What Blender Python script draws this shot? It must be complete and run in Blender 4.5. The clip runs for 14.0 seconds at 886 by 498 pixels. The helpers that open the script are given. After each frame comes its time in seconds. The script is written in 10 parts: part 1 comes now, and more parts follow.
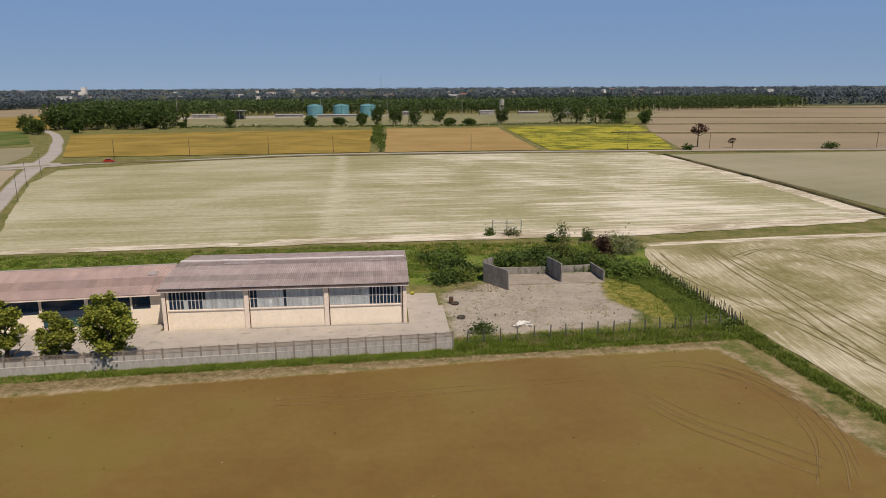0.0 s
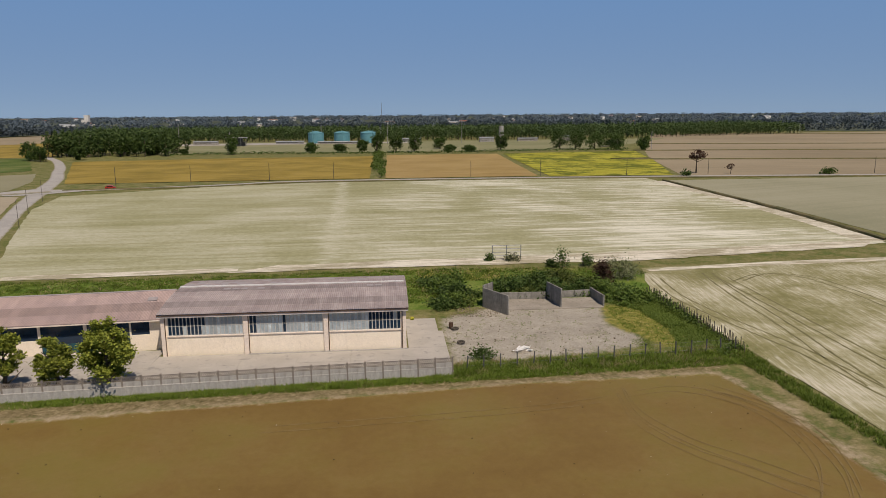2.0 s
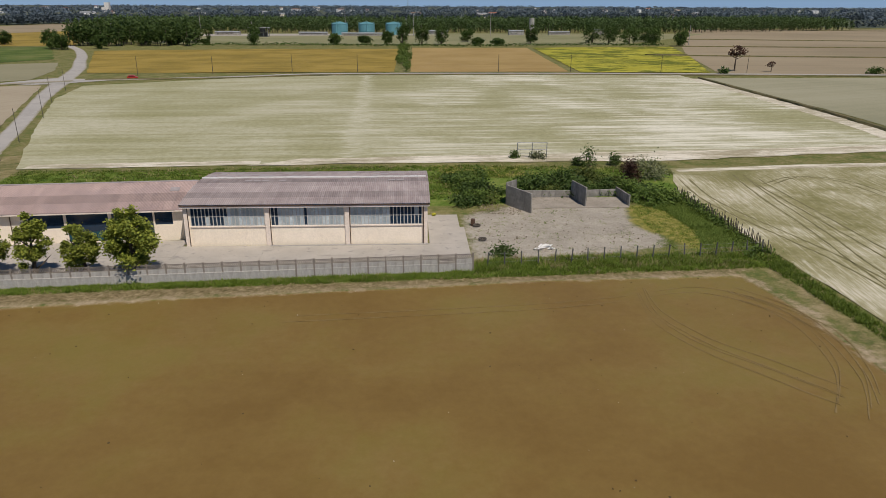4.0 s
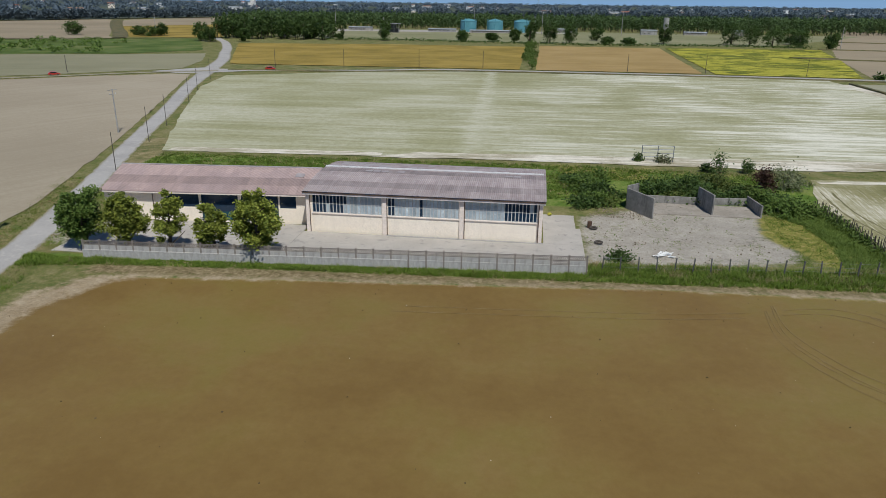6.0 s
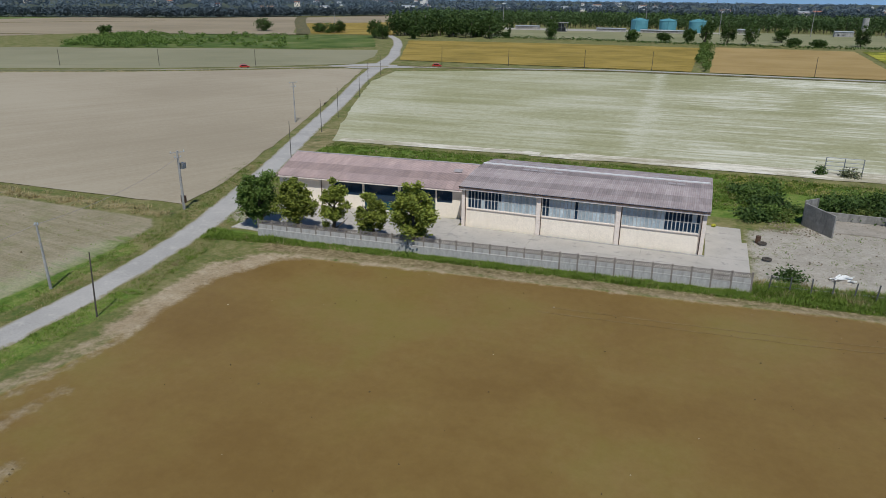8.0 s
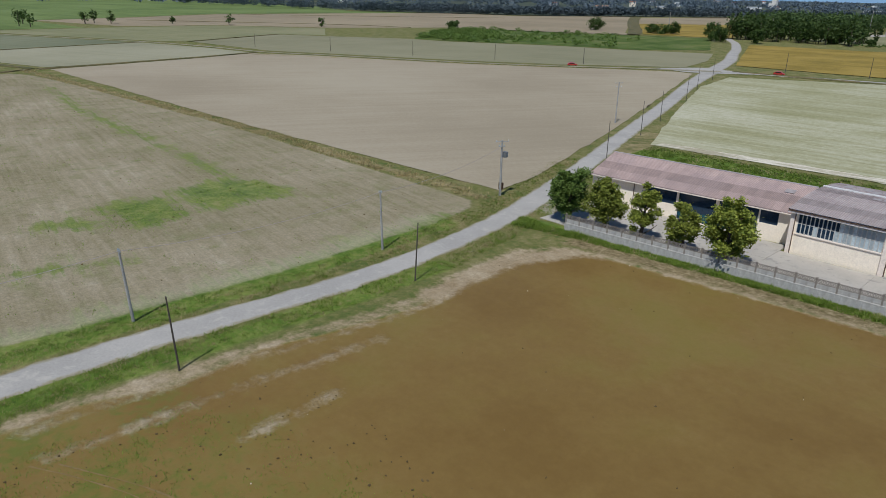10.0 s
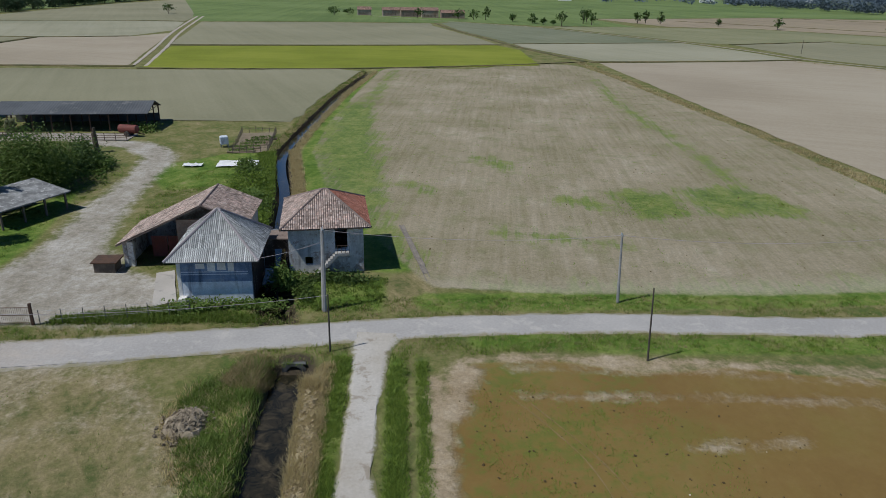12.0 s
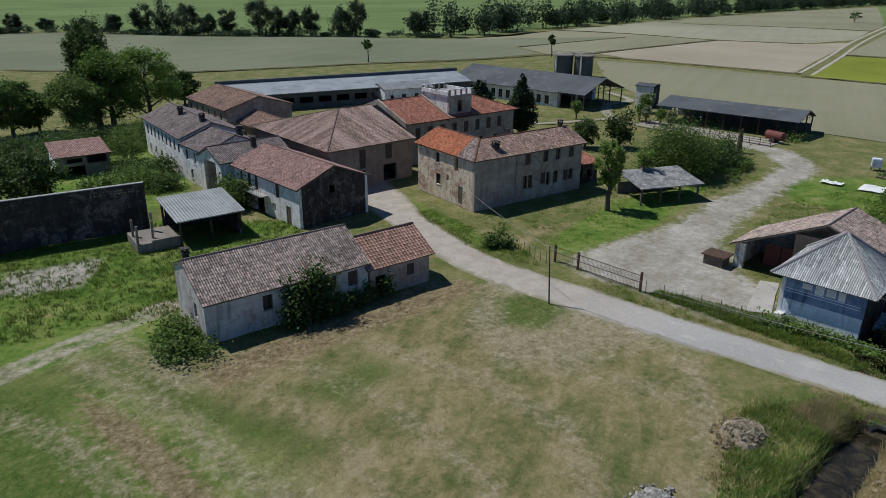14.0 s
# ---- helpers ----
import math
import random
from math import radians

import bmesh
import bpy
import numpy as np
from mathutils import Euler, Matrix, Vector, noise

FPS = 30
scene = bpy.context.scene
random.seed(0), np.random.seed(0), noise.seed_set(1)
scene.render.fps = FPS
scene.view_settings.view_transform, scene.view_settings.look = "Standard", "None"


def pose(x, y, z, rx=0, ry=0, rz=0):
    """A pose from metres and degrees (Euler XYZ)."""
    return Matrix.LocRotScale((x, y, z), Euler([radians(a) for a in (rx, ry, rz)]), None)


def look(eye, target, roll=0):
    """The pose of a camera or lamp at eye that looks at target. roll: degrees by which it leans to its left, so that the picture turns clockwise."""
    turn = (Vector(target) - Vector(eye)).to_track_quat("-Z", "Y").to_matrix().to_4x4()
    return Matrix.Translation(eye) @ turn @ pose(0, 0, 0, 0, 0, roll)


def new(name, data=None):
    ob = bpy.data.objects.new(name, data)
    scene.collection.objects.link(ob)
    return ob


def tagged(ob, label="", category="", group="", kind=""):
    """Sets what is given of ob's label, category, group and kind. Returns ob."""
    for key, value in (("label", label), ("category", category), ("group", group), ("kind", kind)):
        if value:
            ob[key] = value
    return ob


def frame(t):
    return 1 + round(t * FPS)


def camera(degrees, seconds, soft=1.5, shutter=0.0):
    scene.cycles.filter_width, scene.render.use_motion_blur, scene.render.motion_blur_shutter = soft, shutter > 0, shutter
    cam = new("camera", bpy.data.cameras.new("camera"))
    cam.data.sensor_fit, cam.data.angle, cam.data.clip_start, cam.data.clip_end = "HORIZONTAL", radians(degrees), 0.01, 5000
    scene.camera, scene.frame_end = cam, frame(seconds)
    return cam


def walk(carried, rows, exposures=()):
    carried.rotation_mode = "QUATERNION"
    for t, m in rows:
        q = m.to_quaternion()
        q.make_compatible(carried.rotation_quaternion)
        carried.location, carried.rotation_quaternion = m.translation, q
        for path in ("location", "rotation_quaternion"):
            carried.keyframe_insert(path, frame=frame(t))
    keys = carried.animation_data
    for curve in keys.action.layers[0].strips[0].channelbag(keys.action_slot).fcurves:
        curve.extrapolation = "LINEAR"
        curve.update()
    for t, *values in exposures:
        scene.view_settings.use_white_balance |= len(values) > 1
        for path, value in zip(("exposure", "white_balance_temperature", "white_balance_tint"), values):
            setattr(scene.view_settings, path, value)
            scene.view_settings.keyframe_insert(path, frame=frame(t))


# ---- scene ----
cam = camera(65.1, 14.0, 0.85)
PATH = [
    (0, (-0.039, -0.247, 29.506), (0.127, 1.692, 29.044), -0.3),
    (0.5, (-0.011, -0.154, 29.61), (0.156, 1.786, 29.154), -0.4),
    (1, (0.018, -0.171, 29.604), (0.187, 1.783, 29.212), -0.4),
    (1.5, (-0.034, -0.241, 29.548), (0.136, 1.722, 29.205), -0.3),
    (2, (0.039, -0.395, 29.422), (0.206, 1.56, 29.033), -0.4),
    (2.5, (0.141, -0.42, 29.305), (0.3, 1.496, 28.754), -0.2),
    (2.7, (0.159, -0.351, 29.28), (0.317, 1.545, 28.662), -0.3),
    (4.8, (0.544, 1.139, 28.509), (0.541, 3.022, 27.834), 0.3),
    (5, (0.558, 1.211, 28.49), (0.523, 3.093, 27.814), 0.2),
    (5.5, (0.521, 1.227, 28.424), (0.389, 3.105, 27.75), 0.7),
    (6, (0.526, 1.268, 28.396), (0.292, 3.136, 27.719), 0.7),
    (6.5, (0.563, 1.384, 28.406), (0.223, 3.233, 27.725), 0.5),
    (7, (0.591, 1.457, 28.434), (0.147, 3.284, 27.751), 0.4),
    (9.3, (-0.122, 0.412, 28.371), (-1.164, 1.974, 27.681), 1.0),
    (9.5, (-0.183, 0.368, 28.374), (-1.306, 1.871, 27.683), 1.0),
    (10, (-0.278, 0.278, 28.411), (-1.619, 1.587, 27.714), 1.1),
    (10.5, (-0.351, 0.143, 28.419), (-1.88, 1.224, 27.717), 1.1),
    (11, (-0.343, -0.053, 28.428), (-2.037, 0.742, 27.72), 1.2),
    (11.5, (-0.335, -0.436, 28.452), (-2.144, 0.032, 27.74), 1.2),
    (12, (-0.362, -0.79, 28.397), (-2.225, -0.68, 27.68), 1.2),
    (12.5, (-0.261, -1.127, 28.331), (-2.108, -1.391, 27.609), 1.1),
    (13, (-0.152, -1.16, 28.316), (-1.904, -1.798, 27.592), 0.8),
    (13.5, (0.128, -1.198, 28.238), (-1.439, -2.208, 27.514), 0.7),
    (14, (0.362, -1.202, 28.194), (-0.915, -2.56, 27.47), 0.5),
]
walk(cam, [(t, look(e, g, r)) for t, e, g, r in PATH], [(0, -0.36, 7450, 17), (1.5, -0.38, 7300, 15), (2.5, -0.53, 7300, 16), (5, -0.4, 6350, 10), (7, -0.4, 6000, 8), (9.5, -0.42, 5950, 8), (12, -0.5, 5900, 9), (13, -0.44, 5850, 8), (14, -0.42, 5900, 8)])

# ---- world, sun ----
SUN_TO = Vector((0.25, -0.58, 1.0)).normalized()
SUN_ELEV = math.asin(SUN_TO.z)
world = bpy.data.worlds.new("sky")
scene.world = world
world.use_nodes = True
wn = world.node_tree
sky = wn.nodes.new("ShaderNodeTexSky")
sky.sky_type = "NISHITA"
sky.sun_disc = False
sky.sun_elevation = SUN_ELEV
sky.sun_rotation = math.atan2(SUN_TO.x, SUN_TO.y)
sky.air_density = 0.32
sky.dust_density = 0.0
sky.ozone_density = 2.0
# thin summer haze: the clear sky grows paler and greyer towards the horizon
sky_at = wn.nodes.new("ShaderNodeTexCoord")
sky_z = wn.nodes.new("ShaderNodeSeparateXYZ")
wn.links.new(sky_at.outputs["Generated"], sky_z.inputs[0])
haze = wn.nodes.new("ShaderNodeValToRGB")
wn.links.new(sky_z.outputs[2], haze.inputs[0])
for stop, colour in ((0.0, (2.9, 5.0, 8.2, 1)), (0.2, (2.1, 4.9, 10.0, 1)), (0.42, (0.5, 1.3, 3.2, 1)), (1.0, (0.25, 0.75, 2.0, 1))):
    el = haze.color_ramp.elements.new(stop) if stop not in (0.0, 1.0) else haze.color_ramp.elements[0 if stop == 0 else -1]
    el.color = colour
even = wn.nodes.new("ShaderNodeMix")
even.data_type = "RGBA"
even.inputs[0].default_value = 0.8
wn.links.new(sky.outputs[0], even.inputs[6])
wn.links.new(haze.outputs[0], even.inputs[7])
wn.links.new(even.outputs[2], wn.nodes["Background"].inputs[0])
wn.nodes["Background"].inputs[1].default_value = 0.086
sun_data = bpy.data.lights.new("sun", "SUN")
sun_data.energy = 4.7
sun_data.angle = radians(0.5)
sun_data.color = (1.0, 0.955, 0.88)
sun = new("sun", sun_data)
sun.matrix_world = look(SUN_TO * 100, (0, 0, 0))


# ---- material helpers ----


def node(nt, kind, inputs=None, **props):
    n = nt.nodes.new(kind)
    for k, v in props.items():
        setattr(n, k, v)
    for k, v in (inputs or {}).items():
        if isinstance(v, bpy.types.NodeSocket):
            nt.links.new(v, n.inputs[k])
        else:
            n.inputs[k].default_value = v
    return n


def mathn(nt, op, a, b=0.0, c=0.0, clamp=False):
    n = node(nt, "ShaderNodeMath", operation=op, use_clamp=clamp)
    for i, v in enumerate((a, b, c)):
        if isinstance(v, bpy.types.NodeSocket):
            nt.links.new(v, n.inputs[i])
        else:
            n.inputs[i].default_value = v
    return n.outputs[0]


def mixc(nt, fac, a, b, blend="MIX"):
    n = node(nt, "ShaderNodeMix", data_type="RGBA", blend_type=blend)
    for i, v in ((0, fac), (6, a), (7, b)):
        if isinstance(v, bpy.types.NodeSocket):
            nt.links.new(v, n.inputs[i])
        else:
            n.inputs[i].default_value = v
    return n.outputs[2]


def noisen(nt, vec, scale, detail=4.0, rough=0.6, dist=0.0):
    return node(nt, "ShaderNodeTexNoise", {"Vector": vec, "Scale": scale, "Detail": detail, "Roughness": rough, "Distortion": dist}).outputs[0]


def ramp(nt, fac, stops):
    n = node(nt, "ShaderNodeValToRGB", {"Fac": fac})
    el = n.color_ramp.elements
    while len(el) < len(stops):
        el.new(0.5)
    for e, (p, c) in zip(el, stops):
        e.position, e.color = p, c if len(c) == 4 else (*c, 1.0)
    return n.outputs[0]


def stretch(nt, v, lo, hi):
    return node(nt, "ShaderNodeMapRange", {0: v, 1: lo, 2: hi, 3: 0.0, 4: 1.0}, interpolation_type="SMOOTHSTEP").outputs[0]


def base_mat(name):
    m = bpy.data.materials.new(name)
    m.use_nodes = True
    nt = m.node_tree
    return m, nt, nt.nodes["Principled BSDF"], node(nt, "ShaderNodeTexCoord")


def bumped(nt, bsdf, height, strength, dist):
    b = node(nt, "ShaderNodeBump", {"Height": height, "Strength": strength, "Distance": dist})
    nt.links.new(b.outputs[0], bsdf.inputs["Normal"])


def surf(name, c1, c2, c3=None, big=0.3, fine=8.0, rough=0.85, bump=0.3, bdist=0.03, metal=0.0, grain=0.35, rand=0.0, island=0.0, spec=0.3):
    """Two-scale variation between c1 and c2, spots of c3, fine grain."""
    m, nt, bs, tc = base_mat(name)
    v = tc.outputs["Object"]
    nb = noisen(nt, v, big, 5)
    nf = noisen(nt, v, fine, 6, 0.7)
    col = mixc(nt, stretch(nt, nb, 0.35, 0.65), c1, c2)
    if c3:
        sp = noisen(nt, v, big * 3.1, 6, 0.65, 0.4)
        col = mixc(nt, stretch(nt, sp, 0.55, 0.68), col, c3)
    g = mathn(nt, "MULTIPLY_ADD", nf, 2 * grain, 1 - grain)
    if rand:
        oi = node(nt, "ShaderNodeObjectInfo")
        g = mathn(nt, "MULTIPLY", g, mathn(nt, "MULTIPLY_ADD", oi.outputs["Random"], 2 * rand, 1 - rand))
    if island:
        ge = node(nt, "ShaderNodeNewGeometry")
        g = mathn(nt, "MULTIPLY", g, mathn(nt, "MULTIPLY_ADD", ge.outputs["Random Per Island"], 2 * island, 1 - island))
    col = mixc(nt, 1.0, col, node(nt, "ShaderNodeCombineColor", {0: g, 1: g, 2: g}).outputs[0], "MULTIPLY")
    nt.links.new(col, bs.inputs["Base Color"])
    bs.inputs["Roughness"].default_value = rough
    bs.inputs["Metallic"].default_value = metal
    bs.inputs["Specular IOR Level"].default_value = spec
    if bump:
        bumped(nt, bs, nf, bump, bdist)
    return m


def leaf_mat(name, c1, c2, trans=0.25):
    m, nt, bs, tc = base_mat(name)
    ge = node(nt, "ShaderNodeNewGeometry")
    oi = node(nt, "ShaderNodeObjectInfo")
    nb = noisen(nt, tc.outputs["Object"], 0.6, 3)
    f = mathn(nt, "MULTIPLY_ADD", ge.outputs["Random Per Island"], 0.6, mathn(nt, "MULTIPLY", nb, 0.4))
    col = mixc(nt, f, c1, c2)
    g = mathn(nt, "MULTIPLY_ADD", oi.outputs["Random"], 0.4, 0.8)
    col = mixc(nt, 1.0, col, node(nt, "ShaderNodeCombineColor", {0: g, 1: g, 2: g}).outputs[0], "MULTIPLY")
    nt.links.new(col, bs.inputs["Base Color"])
    bs.inputs["Roughness"].default_value = 0.6
    bs.inputs["Specular IOR Level"].default_value = 0.2
    tr = node(nt, "ShaderNodeBsdfTranslucent", {0: col})
    mx = node(nt, "ShaderNodeMixShader", {0: trans, 1: bs.outputs[0], 2: tr.outputs[0]})
    nt.links.new(mx.outputs[0], nt.nodes["Material Output"].inputs[0])
    return m


def field_mat(name, cols, angle=0.0, period=3.0, streak=0.35, patch=0.02, fine=1.2, bump=0.2, spots=None, spot_at=(0.6, 0.72), spot_scale=0.03):
    """Tilled or sown land: cols from dark to light, streaks along angle (degrees), large patches."""
    m, nt, bs, tc = base_mat(name)
    v = tc.outputs["Object"]
    mp = node(nt, "ShaderNodeMapping", {"Vector": v, "Rotation": (0, 0, radians(angle)), "Scale": (33.0, 1.0, 1.0)}, vector_type="TEXTURE")
    st = noisen(nt, mp.outputs[0], 1.0 / period, 5, 0.7)
    pt = noisen(nt, v, patch, 5, 0.6)
    fi = noisen(nt, v, fine, 9, 0.85)
    f = mathn(nt, "ADD", mathn(nt, "MULTIPLY", st, streak), mathn(nt, "MULTIPLY", pt, 1 - streak))
    f = mathn(nt, "MULTIPLY_ADD", mathn(nt, "SUBTRACT", fi, 0.5), 0.55, f)
    f = stretch(nt, f, 0.34, 0.66)
    n = len(cols)
    col = ramp(nt, f, [(i / max(1, n - 1), c) for i, c in enumerate(cols)])
    if spots:
        sp = noisen(nt, v, spot_scale, 6, 0.65, 0.3)
        sp = mathn(nt, "MULTIPLY_ADD", mathn(nt, "SUBTRACT", fi, 0.5), 0.12, sp)
        col = mixc(nt, stretch(nt, sp, *spot_at), col, spots)
    nt.links.new(col, bs.inputs["Base Color"])
    bs.inputs["Roughness"].default_value = 0.95
    bs.inputs["Specular IOR Level"].default_value = 0.1
    bumped(nt, bs, fi, bump, 0.15)
    return m


def tile_mat(name, cols, su=0.22, sv=0.3, stain=(0.05, 0.045, 0.04, 1), stain_amt=0.5, stripes=0.0, even=0.4, lines=0.0):
    """Roof tiles that differ one by one, with lichen and soot in large stains and painted furrow shade."""
    m, nt, bs, tc = base_mat(name)
    sep = node(nt, "ShaderNodeSeparateXYZ", {0: tc.outputs["UV"]})
    iu = mathn(nt, "FLOOR", mathn(nt, "DIVIDE", sep.outputs[0], su))
    iv = mathn(nt, "FLOOR", mathn(nt, "DIVIDE", sep.outputs[1], sv))
    wn_ = node(nt, "ShaderNodeTexWhiteNoise", {0: node(nt, "ShaderNodeCombineXYZ", {0: iu, 1: iv}).outputs[0]}, noise_dimensions="2D")
    n = len(cols)
    col = ramp(nt, wn_.outputs[0], [(i / max(1, n - 1), c) for i, c in enumerate(cols)])
    mean = tuple(sum(k[j] for k in cols) / n for j in range(3)) + (1,)
    col = mixc(nt, even, col, mean)
    if lines:
        fv = mathn(nt, "FRACT", mathn(nt, "DIVIDE", sep.outputs[1], sv))
        col = mixc(nt, mathn(nt, "MULTIPLY", mathn(nt, "LESS_THAN", fv, 0.3), lines), col, (0.5, 0.3, 0.22, 1))
    ob = tc.outputs["Object"]
    # single pale lichen-grown and single missing or sooty tiles
    col = mixc(nt, mathn(nt, "MULTIPLY", mathn(nt, "GREATER_THAN", wn_.outputs[0], 0.9), 0.38), col, tuple(min(1, k * 1.9 + 0.06) for k in mean[:3]) + (1,))
    wd = node(nt, "ShaderNodeTexWhiteNoise", {0: node(nt, "ShaderNodeCombineXYZ", {0: mathn(nt, "ADD", iu, 31.5), 1: iv}).outputs[0]}, noise_dimensions="2D")
    col = mixc(nt, mathn(nt, "MULTIPLY", mathn(nt, "GREATER_THAN", wd.outputs[0], 0.86), 0.4), col, tuple(k * 0.3 for k in mean[:3]) + (1,))
    nb = noisen(nt, ob, 0.35, 6, 0.65)
    col = mixc(nt, mathn(nt, "MULTIPLY", stretch(nt, nb, 0.45, 0.7), stain_amt), col, stain)
    if stripes:
        ms = node(nt, "ShaderNodeMapping", {"Vector": tc.outputs["UV"], "Scale": (0.45, 0.03, 1.0)})
        sn = noisen(nt, ms.outputs[0], 0.8, 3, 0.5)
        col = mixc(nt, mathn(nt, "MULTIPLY", stretch(nt, sn, 0.46, 0.54), stripes), col, (0.38, 0.27, 0.23, 1))
    ml = node(nt, "ShaderNodeMapping", {"Vector": tc.outputs["UV"], "Scale": (1.0, 0.12, 1.0)})
    ln = noisen(nt, ml.outputs[0], 4.0, 4, 0.7)
    nf = noisen(nt, ob, 14, 5, 0.7)
    nm = noisen(nt, ob, 1.3, 6, 0.72)
    col = mixc(nt, mathn(nt, "MULTIPLY", stretch(nt, nm, 0.5, 0.68), 0.55), col, tuple(min(1, k * 1.7 + 0.02) for k in mean[:3]) + (1,))
    col = mixc(nt, mathn(nt, "MULTIPLY", stretch(nt, nm, 0.48, 0.32), 0.5), col, tuple(k * 0.45 for k in mean[:3]) + (1,))
    # shade between the ribs, painted as a darker stripe along each furrow
    furrow_shade = mathn(nt, "COSINE", mathn(nt, "MULTIPLY", sep.outputs[0], 6.2832 / su))
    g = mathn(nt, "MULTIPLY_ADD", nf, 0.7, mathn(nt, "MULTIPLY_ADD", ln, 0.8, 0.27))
    g = mathn(nt, "MULTIPLY", g, mathn(nt, "MULTIPLY_ADD", furrow_shade, -0.42, 1.0))
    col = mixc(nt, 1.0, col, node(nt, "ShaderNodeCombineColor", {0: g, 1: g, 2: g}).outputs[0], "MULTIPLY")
    nt.links.new(col, bs.inputs["Base Color"])
    bs.inputs["Roughness"].default_value = 0.9
    bs.inputs["Specular IOR Level"].default_value = 0.2
    bumped(nt, bs, nf, 0.4, 0.02)
    return m


def glass_mat(name, tint, rough=0.05):
    m, nt, bs, tc = base_mat(name)
    nf = noisen(nt, tc.outputs["Object"], 1.7, 4)
    nt.links.new(mixc(nt, nf, tint, (tint[0] * 0.5, tint[1] * 0.5, tint[2] * 0.55, 1)), bs.inputs["Base Color"])
    bs.inputs["Roughness"].default_value = rough
    bs.inputs["Specular IOR Level"].default_value = 0.5
    return m


def plaster_mat(name, c1, c2, brick=None, brick_amt=0.6, bare=0.52, rough=0.9, dirt=(0.12, 0.11, 0.1, 1), streaky=0.5, mottle=0.9):
    """Old plaster: mottled, with runs of dirt and places where it has fallen off the bricks."""
    m, nt, bs, tc = base_mat(name)
    v = tc.outputs["Object"]
    nb = noisen(nt, v, 0.5, 6, 0.65)
    nf = noisen(nt, v, 6, 6, 0.7)
    col = mixc(nt, stretch(nt, nb, 0.35, 0.65), c1, c2)
    mp = node(nt, "ShaderNodeMapping", {"Vector": v, "Scale": (1.6, 1.6, 0.22)})
    runs = noisen(nt, mp.outputs[0], 1.0, 5, 0.65)
    col = mixc(nt, mathn(nt, "MULTIPLY", stretch(nt, runs, 0.5, 0.72), streaky), col, dirt)
    h = nf
    if brick:
        sx = node(nt, "ShaderNodeSeparateXYZ", {0: v})
        cv = node(nt, "ShaderNodeCombineXYZ", {0: mathn(nt, "ADD", sx.outputs[0], sx.outputs[1]), 1: sx.outputs[2]})
        bt = node(nt, "ShaderNodeTexBrick", {"Vector": cv.outputs[0], "Color1": brick, "Color2": tuple(c * 0.7 for c in brick[:3]) + (1,), "Mortar": (0.35, 0.31, 0.27, 1), "Scale": 1.0, "Brick Width": 0.27, "Row Height": 0.07, "Mortar Size": 0.012})
        sp = mathn(nt, "ADD", mathn(nt, "MULTIPLY", noisen(nt, v, 0.4, 7, 0.75, 0.8), 0.6), mathn(nt, "MULTIPLY", noisen(nt, v, 1.7, 6, 0.75), 0.4))
        fac = mathn(nt, "MULTIPLY", stretch(nt, sp, bare - 0.02, bare + 0.05), brick_amt)
        col = mixc(nt, fac, col, bt.outputs[0])
        h = mathn(nt, "SUBTRACT", nf, mathn(nt, "MULTIPLY", fac, 0.6))
    nmid = noisen(nt, v, 1.6, 6, 0.7)
    g = mathn(nt, "MULTIPLY", mathn(nt, "MULTIPLY_ADD", nf, 0.5, 0.75), mathn(nt, "MULTIPLY_ADD", nmid, mottle, 1 - mottle / 2))
    col = mixc(nt, 1.0, col, node(nt, "ShaderNodeCombineColor", {0: g, 1: g, 2: g}).outputs[0], "MULTIPLY")
    nt.links.new(col, bs.inputs["Base Color"])
    bs.inputs["Roughness"].default_value = rough
    bs.inputs["Specular IOR Level"].default_value = 0.2
    bumped(nt, bs, h, 0.4, 0.03)
    return m


